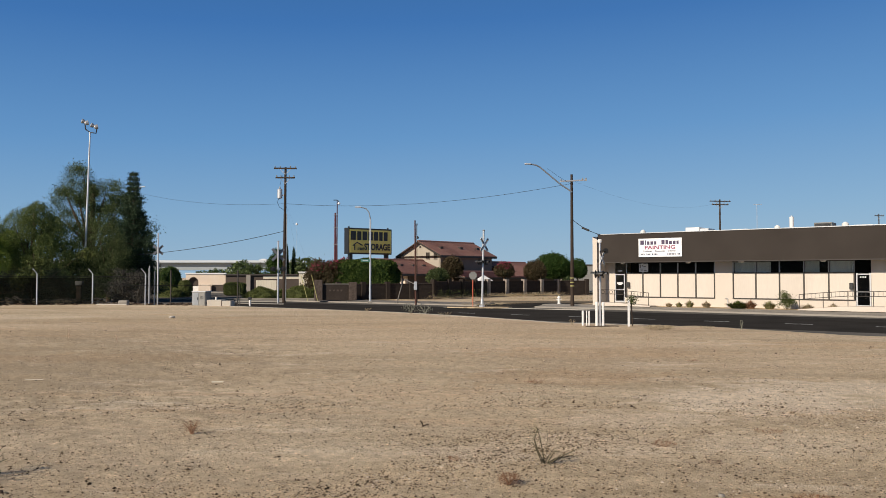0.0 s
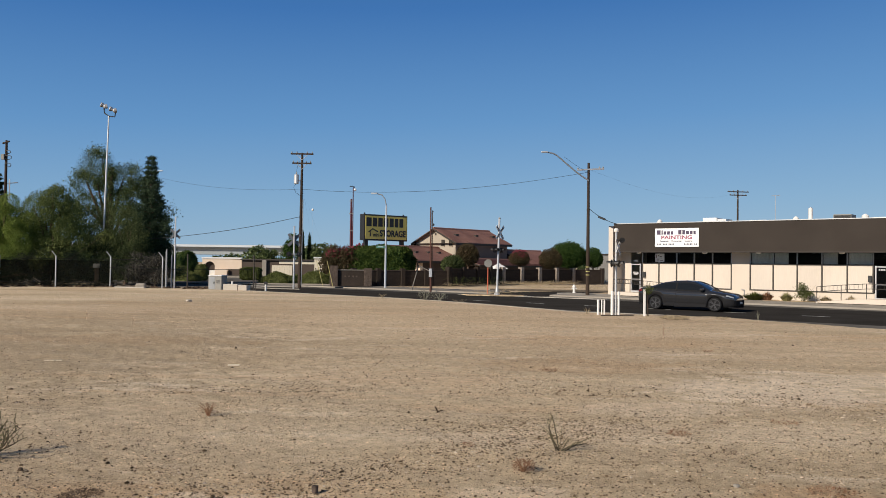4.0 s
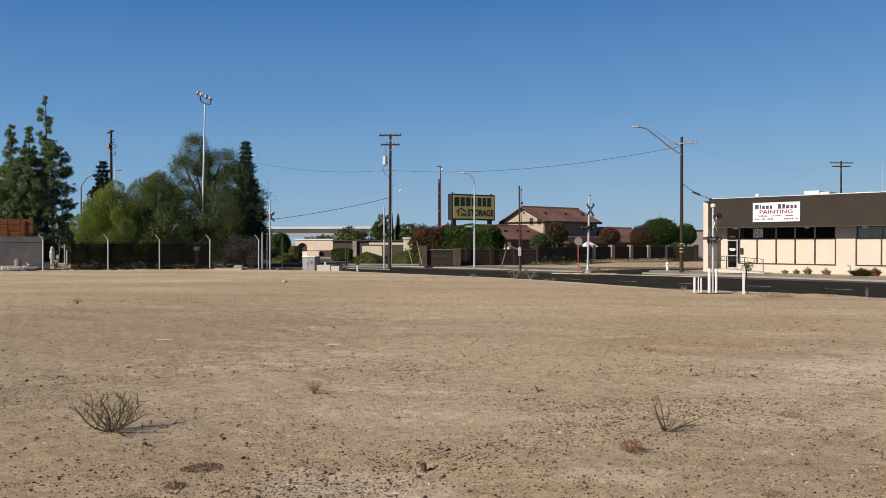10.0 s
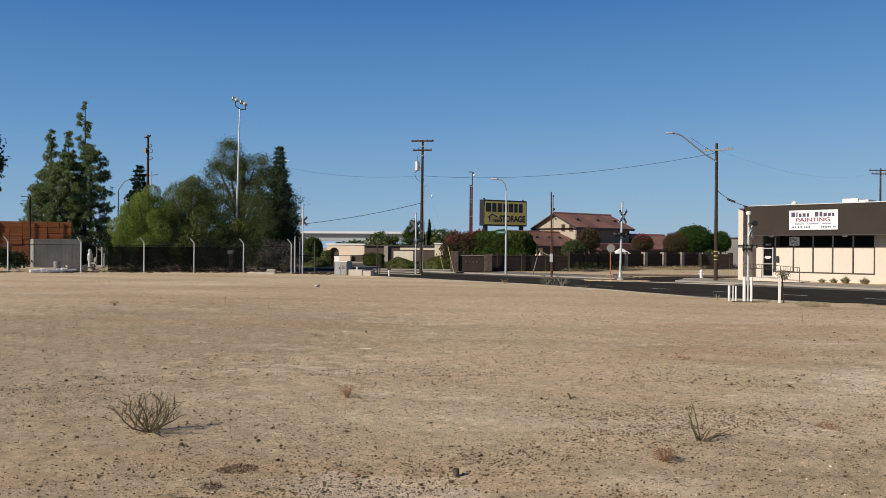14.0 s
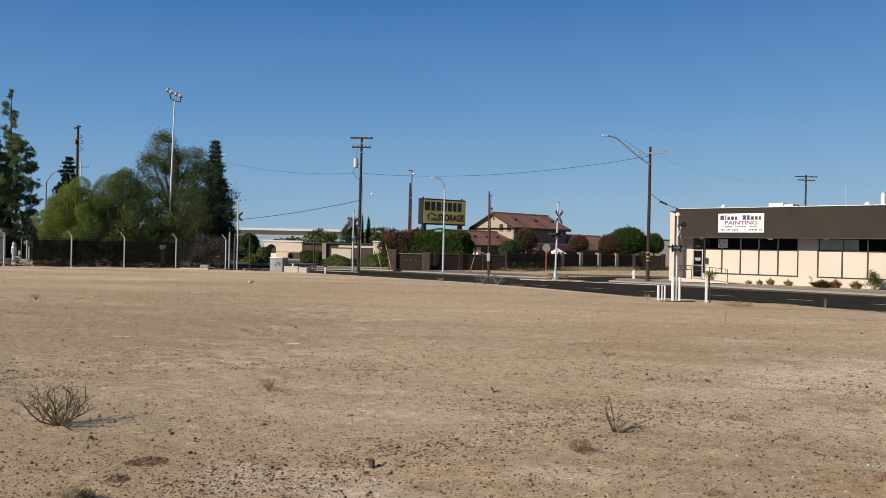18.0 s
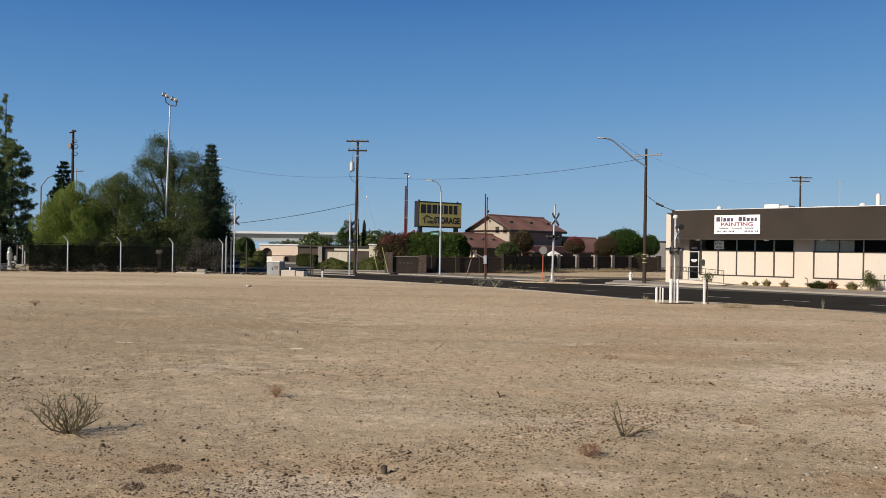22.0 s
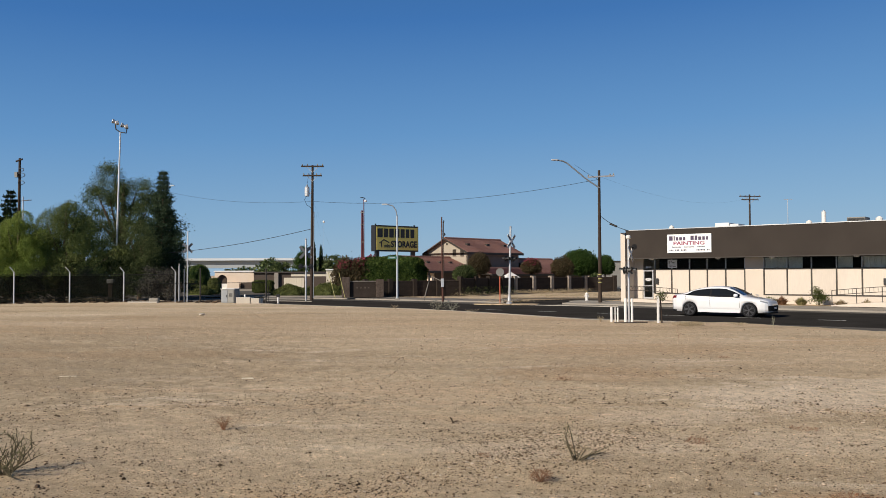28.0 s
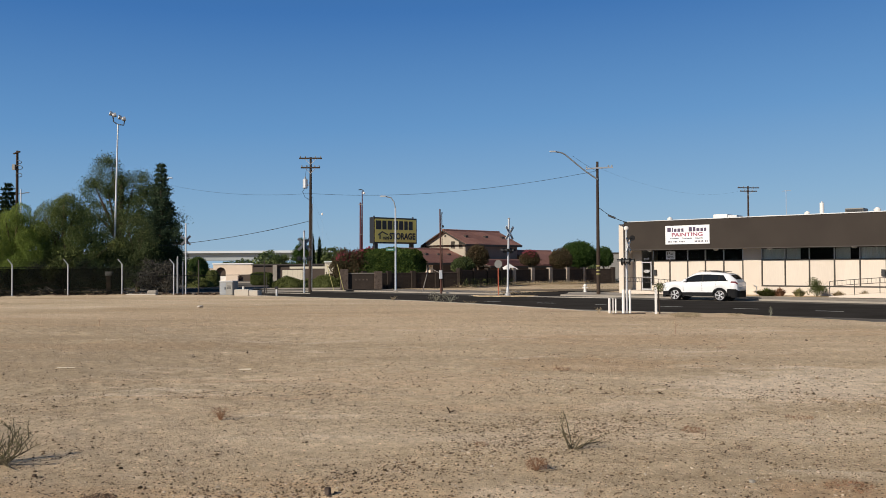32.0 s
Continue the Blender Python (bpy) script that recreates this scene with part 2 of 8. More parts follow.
for _m in (ASPHALT, ASPHALT_OLD, ASPHALT_GREY):
    _m.node_tree.nodes["Principled BSDF"].inputs["Specular IOR Level"].default_value = 0.0
CONCRETE = mat("concrete", (0.25, 0.222, 0.187), (0.35, 0.318, 0.272), 0.9, 0.8, 30, 0.2)
PAINT_LINE = mat("road_paint", (0.16, 0.16, 0.16), (0.36, 0.36, 0.35), 0.8, 6, 60, 0.1)
BEIGE = mat("beige_paint", (0.61, 0.525, 0.435), (0.68, 0.59, 0.49), 0.75, 0.7, 25, 0.12)
PANEL = mat("panel_paint", (0.61, 0.53, 0.445), (0.68, 0.60, 0.505), 0.7, 0.8, 20, 0.1, streak=0.15)
BROWN = mat("brown_fascia", (0.040, 0.0325, 0.0275), (0.056, 0.046, 0.0385), 0.85, 0.6, 30, 0.25)
TRIM = mat("dark_trim", (0.035, 0.028, 0.022), (0.05, 0.04, 0.032), 0.6, 2, 40, 0.1)
ALU = mat("aluminium", (0.45, 0.45, 0.45), (0.58, 0.58, 0.58), 0.45, 3, 60, 0.05, 0.6)
GALV = mat("galvanised_steel", (0.48, 0.49, 0.50), (0.62, 0.63, 0.64), 0.5, 2, 50, 0.05, 0.5)
SILVER = mat("silver_paint", (0.40, 0.43, 0.47), (0.50, 0.53, 0.57), 0.6, 2, 40, 0.05)
BACK_STEEL = mat("dull_sign_back", (0.115, 0.125, 0.14), (0.17, 0.18, 0.195), 0.7, 2, 30, 0.05)
LAMP_GREY = mat("dull_lamp_grey", (0.22, 0.235, 0.25), (0.32, 0.335, 0.35), 0.6, 2, 40, 0.05, 0.3)
WHITE = mat("white_paint", (0.70, 0.68, 0.64), (0.82, 0.80, 0.77), 0.55, 2, 30, 0.1)
BLACK = mat("black_paint", (0.012, 0.012, 0.012), (0.022, 0.022, 0.022), 0.5, 3, 40, 0.05)
# near black: the dimness of the rooms is put into this colour
ROOM_SHADE = mat("room_shade", (0.03, 0.03, 0.03), (0.045, 0.045, 0.045), 0.9)
WOOD_POLE = mat("weathered_pole", (0.036, 0.026, 0.020), (0.072, 0.052, 0.040), 0.9, 1.5, 18, 0.5, streak=0.12)
RED_POLE = mat("reddish_pole", (0.075, 0.038, 0.030), (0.125, 0.062, 0.050), 0.85, 1.5, 18, 0.4, streak=0.12)
RED_POST = mat("orange_red_post", (0.45, 0.09, 0.04), (0.55, 0.14, 0.07), 0.6, 2, 30, 0.1)
GUARD = mat("faded_yellow_plastic", (0.42, 0.38, 0.13), (0.52, 0.47, 0.18), 0.6)
YELLOW = mat("sign_yellow", (0.72, 0.60, 0.13), (0.80, 0.68, 0.18), 0.55, 0.8, 20, 0.05)
SIGN_WHITE = mat("sign_white", (0.80, 0.79, 0.78), (0.86, 0.85, 0.84), 0.5, 1, 20, 0.03)
NAVY = mat("navy_ink", (0.03, 0.03, 0.06), (0.05, 0.05, 0.09), 0.6)
NAME_INK = mat("purple_ink", (0.050, 0.035, 0.070), (0.08, 0.05, 0.10), 0.6)
CRIMSON = mat("crimson_ink", (0.24, 0.035, 0.09), (0.33, 0.055, 0.12), 0.6)
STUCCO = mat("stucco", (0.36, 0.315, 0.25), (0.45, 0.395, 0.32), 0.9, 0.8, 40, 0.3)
# darker copy of the stucco: the long wall's shade is put into its colour
STUCCO_SHADED = mat("shaded_stucco", (0.19, 0.152, 0.12), (0.25, 0.20, 0.16), 0.9, 0.8, 40, 0.0)
STUCCO_PINK = mat("peach_stucco", (0.70, 0.56, 0.43), (0.78, 0.65, 0.52), 0.9, 0.8, 40, 0.3)
ROOF_TILE = mat("red_brown_roof", (0.255, 0.130, 0.100), (0.365, 0.195, 0.152), 0.9, 1.2, 14, 0.5)
PALE_PIER = mat("pale_pier", (0.13, 0.105, 0.085), (0.42, 0.36, 0.30), 0.95, 6, 14, 0.9)
BLOCK = mat("brown_block", (0.029, 0.023, 0.019), (0.052, 0.040, 0.033), 0.95, 1.0, 20, 0.4, rand=0.12)
STONE = mat("rough_stone", (0.045, 0.034, 0.028), (0.14, 0.108, 0.088), 0.95, 5, 25, 0.6)
# dark brown walls, and also the shade painted onto porch and veranda walls
DARK_WALL_AND_SHADE = mat("dark_brown_and_shade", (0.07, 0.055, 0.045), (0.11, 0.085, 0.07), 0.9, 0.6, 20, 0.2)
CREAM = mat("cream_boards", (0.60, 0.54, 0.42), (0.70, 0.63, 0.50), 0.8, 1, 20, 0.15, streak=0.2)
ORANGE = mat("orange_bins", (0.16, 0.060, 0.027), (0.26, 0.100, 0.046), 0.85, 0.9, 12, 0.4, rand=0.16)
GREY_BOX = mat("grey_painted_steel", (0.20, 0.195, 0.18), (0.30, 0.29, 0.265), 0.7, 0.8, 25, 0.2)
DIRTY_STEEL = mat("stained_steel", (0.27, 0.255, 0.225), (0.52, 0.50, 0.45), 0.85, 1.3, 14, 0.3, streak=0.5)
VINE = leaf_mat("grey_vine", (0.040, 0.038, 0.032), (0.115, 0.107, 0.090), 0.9, 0.1)
SCORCH = leaf_mat("scorched_weed", (0.11, 0.075, 0.052), (0.24, 0.165, 0.115), 0.95, 0.05)
BRIDGE = mat("bridge_concrete", (0.50, 0.535, 0.56), (0.60, 0.64, 0.67), 0.9, 0.05, 3, 0.1)
BRIDGE_SIDE = mat("bridge_girder", (0.27, 0.30, 0.31), (0.34, 0.37, 0.385), 0.9, 0.05, 3, 0.1)
BARK = mat("bark", (0.07, 0.05, 0.035), (0.14, 0.10, 0.07), 0.95, 3, 20, 0.6)
TWIG = mat("dry_twig", (0.070, 0.055, 0.034), (0.175, 0.145, 0.088), 0.9, 6, 60, 0.3)
DRY = leaf_mat("dry_brown_leaf", (0.15, 0.072, 0.040), (0.36, 0.21, 0.125), 0.9, 0.1)
DEAD_WOOD = mat("dead_wood", (0.13, 0.115, 0.10), (0.26, 0.235, 0.205), 0.9, 3, 30, 0.4)
STRAW = leaf_mat("straw", (0.31, 0.245, 0.15), (0.48, 0.395, 0.265), 0.9, 0.2)
GRASS = leaf_mat("dry_green_grass", (0.17, 0.165, 0.065), (0.40, 0.36, 0.18), 0.8, 0.25)
OLIVE_TWIG = leaf_mat("olive_twig_leaf", (0.10, 0.10, 0.045), (0.22, 0.20, 0.09), 0.8, 0.15)
LEAF_MID = leaf_mat("leaf_mid_green", (0.036, 0.062, 0.022), (0.145, 0.180, 0.070))
LEAF_YELLOW = leaf_mat("leaf_yellow_green", (0.085, 0.135, 0.024), (0.29, 0.355, 0.082), 0.6, 0.35)
LEAF_WILLOW = leaf_mat("leaf_willow_green", (0.050, 0.080, 0.022), (0.195, 0.232, 0.074))
LEAF_DARK = leaf_mat("leaf_dark_green", (0.012, 0.026, 0.010), (0.034, 0.056, 0.020))
LEAF_SPRUCE = leaf_mat("spruce_needles", (0.018, 0.036, 0.020), (0.072, 0.106, 0.055))
LEAF_OLIVE = leaf_mat("leaf_olive_green", (0.032, 0.050, 0.018), (0.125, 0.150, 0.056))
LEAF_BUSH = leaf_mat("leaf_bush", (0.045, 0.060, 0.016), (0.120, 0.140, 0.042))
LEAF_BRUSH = leaf_mat("leaf_brush", (0.018, 0.025, 0.012), (0.070, 0.080, 0.048), 0.8)
LEAF_CEDAR = leaf_mat("pine_needles", (0.090, 0.138, 0.056), (0.235, 0.295, 0.130))
LEAF_HEDGE = leaf_mat("leaf_hedge", (0.020, 0.044, 0.009), (0.110, 0.155, 0.032))
LEAF_DEEP = leaf_mat("leaf_deep_green", (0.022, 0.050, 0.010), (0.060, 0.105, 0.022))
LEAF_MYRTLE = leaf_mat("leaf_myrtle", (0.045, 0.045, 0.020), (0.115, 0.076, 0.042))
LEAF_RED = leaf_mat("red_blossom", (0.20, 0.03, 0.05), (0.40, 0.07, 0.11))
LEAF_SHRUB = leaf_mat("leaf_shrub", (0.060, 0.075, 0.018), (0.150, 0.165, 0.045))
LEAF_MOUND = leaf_mat("leaf_mound", (0.085, 0.100, 0.028), (0.185, 0.205, 0.068))
LEAF_SAGE = leaf_mat("leaf_sage", (0.20, 0.205, 0.15), (0.38, 0.37, 0.29), 0.8)
STONE_BITS = leaf_mat("gravel", (0.20, 0.145, 0.095), (0.64, 0.53, 0.40), 0.9, 0.0)
# brown earth clods, darkened so their colour carries part of the pebbles' shadows
SHADED_CLOD = leaf_mat("shaded_clod", (0.034, 0.022, 0.013), (0.19, 0.130, 0.080), 0.95, 0.0)
CLOD = leaf_mat("dark_clod", (0.034, 0.024, 0.016), (0.12, 0.082, 0.055), 0.95, 0.0)
RUBBER = mat("tyre_rubber", (0.012, 0.012, 0.013), (0.022, 0.022, 0.023), 0.85, 5, 60, 0.1)
ALLOY = mat("alloy_rim", (0.62, 0.62, 0.64), (0.72, 0.72, 0.74), 0.4, 4, 60, 0.0, 0.3)
RIM_DARK = mat("dark_rim", (0.06, 0.06, 0.065), (0.09, 0.09, 0.095), 0.4, 4, 60, 0.0, 0.6)
CAR_GLASS = gloss("car_glass", (0.012, 0.014, 0.016), 0.06)
PLASTIC = mat("black_plastic", (0.010, 0.010, 0.011), (0.018, 0.018, 0.019), 0.8, 4, 60, 0.1)
HOUSE_GLASS = gloss("house_glass", (0.07, 0.058, 0.048), 0.12)
LAMP_GLASS = gloss("headlamp_lens", (0.42, 0.44, 0.46), 0.12, 0.3)
TAIL_RED = gloss("tail_lamp_lens", (0.17, 0.010, 0.012), 0.15)
LENS_DARK = gloss("unlit_signal_lens", (0.045, 0.006, 0.006), 0.2)
LAMP_BRIGHT = gloss("bright_headlamp", (0.74, 0.76, 0.78), 0.15)
CURTAIN = mat("curtain", (0.74, 0.74, 0.69), (0.86, 0.86, 0.80), 0.9, 3, 40, 0.2, streak=0.05)


def glass_mat():
    m = gloss("window_glass", (0.02, 0.022, 0.024), 0.04)
    n, l = m.node_tree.nodes, m.node_tree.links
    tr = n.new("ShaderNodeBsdfTransparent")
    tr.inputs[0].default_value = (0.96, 0.98, 0.98, 1)
    ms = n.new("ShaderNodeMixShader")
    m.node_tree.nodes["Principled BSDF"].inputs["Specular IOR Level"].default_value = 0.25
    ms.inputs[0].default_value = 0.93
    l.new(n["Principled BSDF"].outputs[0], ms.inputs[1])
    l.new(tr.outputs[0], ms.inputs[2])
    l.new(ms.outputs[0], n["Material Output"].inputs["Surface"])
    return m


GLASS = glass_mat()

# ---- building helpers ----
AX, AY = math.cos(radians(-38)), math.sin(radians(-38))


def road(s, n, z=0.0):
    """A place by its distance along the road and across it."""
    return Vector((AX * s - AY * n, AY * s + AX * n, z))


def thing(name, m, label, category, group="", kind=""):
    ob = new(name)
    ob.matrix_basis = m
    ob.empty_display_size = 0.2
    return tagged(ob, label, category, group, kind)


def part(name, bm, material, parent=None, label="", smooth=False):
    me = bpy.data.meshes.new(name)
    bm.to_mesh(me)
    bm.free()
    me.materials.append(material)
    if smooth:
        me.polygons.foreach_set("use_smooth", [True] * len(me.polygons))
    ob = new(name, me)
    ob.parent = parent
    return tagged(ob, label) if label else ob


def share(name, me, parent, m):
    """Another piece on the same mesh."""
    o = new(name, me)
    o.parent = parent
    o.matrix_basis = m
    return o


def mesh_part(name, verts, faces, material, parent=None, label=""):
    me = bpy.data.meshes.new(name)
    me.from_pydata(verts, [], faces)
    me.materials.append(material)
    ob = new(name, me)
    ob.parent = parent
    return tagged(ob, label) if label else ob


def box(x0, x1, y0, y1, z0, z1, bevel=0.0, bm=None):
    bm = bm or bmesh.new()
    r = bmesh.ops.create_cube(bm, size=1, matrix=Matrix.Translation(((x0 + x1) / 2, (y0 + y1) / 2, (z0 + z1) / 2)) @ Matrix.Diagonal((abs(x1 - x0), abs(y1 - y0), abs(z1 - z0), 1)))
    if bevel:
        es = list({e for v in r["verts"] for e in v.link_edges})
        bmesh.ops.bevel(bm, geom=es, offset=bevel, segments=2, affect="EDGES", profile=0.5)
    return bm


def rod(p, q, r0, r1=None, seg=10, bm=None):
    """A tapered round bar from p to q."""
    bm = bm or bmesh.new()
    p, q = Vector(p), Vector(q)
    d = q - p
    m = Matrix.Translation((p + q) / 2) @ d.to_track_quat("Z", "Y").to_matrix().to_4x4()
    bmesh.ops.create_cone(bm, cap_ends=True, segments=seg, radius1=r0, radius2=r0 if r1 is None else r1, depth=d.length, matrix=m)
    return bm


def pipe(points, radii, seg=8, bm=None):
    """A tube along points."""
    bm = bm or bmesh.new()
    pts = [Vector(p) for p in points]
    if not isinstance(radii, (list, tuple)):
        radii = [radii] * len(pts)
    rings = []
    for i, p in enumerate(pts):
        d = (pts[min(i + 1, len(pts) - 1)] - pts[max(i - 1, 0)]).normalized()
        u = d.cross(Vector((0.31, 0.95, 0.02)))
        u = (u if u.length > 1e-3 else d.cross(Vector((1, 0, 0)))).normalized()
        w = d.cross(u)
        rings.append([bm.verts.new(p + radii[i] * (u * math.cos(k * math.tau / seg) + w * math.sin(k * math.tau / seg))) for k in range(seg)])
    for a, b in zip(rings, rings[1:]):
        for k in range(seg):
            bm.faces.new((a[k], a[(k + 1) % seg], b[(k + 1) % seg], b[k]))
    bm.faces.new(rings[0][::-1])
    bm.faces.new(rings[-1])
    return bm


def lathe(profile, seg=20, bm=None, m=None):
    """A turned shape: (radius, height) up the z axis."""
    bm = bm or bmesh.new()
    m = m or Matrix()
    rings = [[bm.verts.new(m @ Vector((r * math.cos(k * math.tau / seg), r * math.sin(k * math.tau / seg), z))) for k in range(seg)] for r, z in profile]
    for a, b in zip(rings, rings[1:]):
        for k in range(seg):
            bm.faces.new((a[k], a[(k + 1) % seg], b[(k + 1) % seg], b[k]))
    bm.faces.new(rings[0][::-1])
    bm.faces.new(rings[-1])
    return bm


def slab(poly, z0, z1, bm=None):
    """An upright prism over a plan polygon."""
    bm = bm or bmesh.new()
    lo = [bm.verts.new((x, y, z0)) for x, y in poly]
    hi = [bm.verts.new((x, y, z1)) for x, y in poly]
    bm.faces.new(hi)
    bm.faces.new(lo[::-1])
    for i in range(len(poly)):
        j = (i + 1) % len(poly)
        bm.faces.new((lo[i], lo[j], hi[j], hi[i]))
    bmesh.ops.recalc_face_normals(bm, faces=bm.faces)
    return bm


def lettering(name, text, size, m, material, parent, label="", bold=0.0, width=1.0):
    cu = bpy.data.curves.new(name, "FONT")
    cu.body, cu.size, cu.align_x, cu.align_y = text, size, "CENTER", "CENTER"
    cu.extrude, cu.offset = 0.004, bold
    tmp = bpy.data.objects.new(name, cu)
    scene.collection.objects.link(tmp)
    dg = bpy.context.evaluated_depsgraph_get()
    me = bpy.data.meshes.new_from_object(tmp.evaluated_get(dg))
    bpy.data.objects.remove(tmp)
    me.materials.clear()
    me.materials.append(material)
    me.transform(Matrix.Diagonal((width, 1, 1, 1)))
    ob = new(name, me)
    ob.parent, ob.matrix_basis = parent, m
    return tagged(ob, label) if label else ob


def leaves(rng, centres, size, aspect=0.6, droop=0.0):
    """One small folded leaf clump a centre: verts and faces."""
    k = len(centres)
    d = rng.normal(size=(k, 3))
    d[:, 2] -= droop * 2
    d /= np.linalg.norm(d, axis=1)[:, None]
    e = np.cross(d, rng.normal(size=(k, 3)))
    e /= np.linalg.norm(e, axis=1)[:, None]
    s = size * rng.uniform(0.6, 1.4, (k, 1))
    a, b = d * s, e * s * aspect
    v = np.stack([centres - a, centres - b * 0.8 + np.cross(d, e) * s * 0.15, centres + a, centres + b * 0.8 + np.cross(d, e) * s * 0.15], 1).reshape(-1, 3)
    f = np.arange(4 * k).reshape(-1, 4)
    return v, f


def blob_points(rng, blobs, count, shell=0.55, rough=0.35, z_min=None):
    """Points scattered through the outer part of overlapping ellipsoids with a ragged outline."""
    vol = np.array([b[3] * b[4] * b[5] for b in blobs]) ** 0.67
    out = []
    for b, c in zip(blobs, rng.multinomial(count, vol / vol.sum())):
        d = rng.normal(size=(c, 3))
        d /= np.linalg.norm(d, axis=1)[:, None]
        ph = rng.uniform(0, 6.28, 6)
        lump = np.sin(d[:, 0] * 5 + ph[0]) * np.sin(d[:, 1] * 5 + ph[1]) + 0.6 * np.sin(d[:, 2] * 9 + ph[2]) * np.sin((d[:, 0] + d[:, 1]) * 8 + ph[3])
        r = (shell + (1 - shell) * rng.uniform(0, 1, c) ** 0.5) * (1 + rough * 0.45 * lump) * (1 + rng.exponential(0.04, c))
        p = d * r[:, None] * np.array(b[3:6])
        if rough > 0.2 and c > 1200:
            # leaves gather in sprays, with gaps between them
            k = max(14, c // 260)
            home = p[rng.integers(0, k, c)]
            p = np.where(rng.uniform(size=(c, 1)) < 0.9, home + rng.normal(size=(c, 3)) * np.array([0.25, 0.25, 0.20]) * (b[3] * b[5]) ** 0.25, p)
        out.append(np.array(b[:3]) + p)
    p = np.concatenate(out)
    return p if z_min is None else p[p[:, 2] > z_min]


def crown(name, rng, pts, size, material, parent, aspect=0.6, droop=0.0, label=""):
    v, f = leaves(rng, pts, size, aspect, droop)
    return tagged(mesh_part(name, v.tolist(), f.tolist(), material, parent, label), kind="stuff")


def blades(rng, count, w, h):
    """Grass blades that spring from one base and lean outwards: verts and faces."""
    a = rng.uniform(0, 6.28, count)
    o = rng.uniform(0, 1, count) ** 0.7
    b = np.stack([np.cos(a) * o * w * 0.2, np.sin(a) * o * w * 0.2, np.full(count, -0.01)], 1)
    tip = np.stack([np.cos(a) * o * w * 0.55, np.sin(a) * o * w * 0.55, h * (1.05 - 0.55 * o) * rng.uniform(0.6, 1.0, count)], 1)
    mid = b * 0.55 + tip * 0.45 + np.array([0, 0, 1]) * (0.12 * h * o)[:, None]
    side = np.stack([-np.sin(a), np.cos(a), np.zeros(count)], 1) * rng.uniform(0.004, 0.011, (count, 1)) * (1 + w)
    v = np.stack([b - side, b + side, mid + side * 0.8, mid - side * 0.8, tip], 1).reshape(-1, 3)
    k = 5 * np.arange(count)[:, None]
    return v.tolist(), (np.array([0, 1, 2, 3]) + k).tolist() + (np.array([3, 2, 4]) + k).tolist()


def trunk(parent, points, radii, limbs=()):
    part("trunk", pipe(points, radii, 10), BARK, parent)
    for pts, rad in limbs:
        part("limb", pipe(pts, rad, 6), BARK, parent)

# ---- ground, road, pavement ----
EDGE_S = [-400, -60, -45, -40, -34, -29, -24, -20.5, -17, -14.3, -11.7, -9.2, -7.2, -5.8, 400]
EDGE_N = [34.0, 34.0, 33.7, 33.5, 33.4, 33.2, 32.0, 30.9, 29.6, 30.2, 31.0, 30.1, 29.5, 29.0, 28.6]


def lot_height(x, y):
    """Height of the dirt: a nearly level lot that drops to the road's shoulder."""
    s, n = AX * x + AY * y, -AY * x + AX * y
    edge = np.interp(s, EDGE_S, EDGE_N) + (0.05 * np.sin(s * 2.1) + 0.04 * np.sin(s * 5.3 + 1)) * np.clip((s + 34) / 12, 0.15, 1.6)
    calm = np.clip((edge - n) / 8.0, 0.12, 1)
    z = 0.018 * calm * np.sin(x * 0.9 + 0.4 * y) * np.sin(y * 0.7) + 0.012 * np.sin(x * 2.3 + y * 1.1 + 1) * np.sin(y * 2.9 - x) * calm + 0.006 * np.sin(x * 7.1) * np.sin(y * 6.3 + x * 2)
    # shallow wheel ruts and scraped ridges across the middle of the lot
    rut = np.clip(np.sin(y * 2.6 + 0.9 * np.sin(x * 0.23) + 0.10 * x), 0, 1) ** 3
    where = np.clip(np.sin(x * 0.21 + 1.0) * np.sin(y * 0.19 + 0.06 * x + 2.0) * 2.2, 0, 1) * np.clip((y - 12) / 8, 0, 1) * np.clip((edge - n - 1.0) / 5.0, 0, 1)
    z = z + 0.030 * rut * where + 0.012 * np.sin(x * 1.7 + 2.0 * np.sin(y * 0.5)) * np.sin(y * 4.3 + 0.6 * x) * np.clip((edge - n - 1.0) / 5.0, 0, 1) * np.clip((y - 7) / 8, 0, 1)
    k = np.clip((n - edge) / 1.0, 0, 1)
    k = k * k * (3 - 2 * k)
    f = np.clip((n - 51.0) / 2.5, 0, 1)
    return z * (1 - k) - 0.31 * k + 0.15 * f * f * (3 - 2 * f)


def ground_sheet():
    rings = np.concatenate([[0.0], np.geomspace(1.2, 98, 420), np.geomspace(101, 4500, 26)])
    ang = np.radians(np.concatenate([np.arange(-52, 52, 0.3), np.arange(52, 308, 4)]))
    r, a = np.meshgrid(rings, ang, indexing="ij")
    x, y = r * np.sin(a), r * np.cos(a)
    z = lot_height(x, y)
    k = len(ang)
    v = np.stack([x, y, z], -1).reshape(-1, 3)
    i = np.arange(len(rings) - 1)[:, None] * k
    j = np.arange(k)[None, :]
    jn = (j + 1) % k
    f = np.stack([i + j, i + k + j, i + k + jn, i + jn], -1).reshape(-1, 4)
    ob = mesh_part("ground", v.tolist(), f.tolist(), DIRT)
    ob.data.polygons.foreach_set("use_smooth", [True] * len(f))
    tagged(ob, "flat bare tan dirt lot with gravel and pale patches", "ground", kind="structure")


ground_sheet()


def strip(name, s0, s1, n0, n1, z0, z1, material, label, category):
    q = [road(s0, n0)[:2], road(s1, n0)[:2], road(s1, n1)[:2], road(s0, n1)[:2]]
    return tagged(part(name, slab(q, z0, z1), material), label, category, kind="structure")


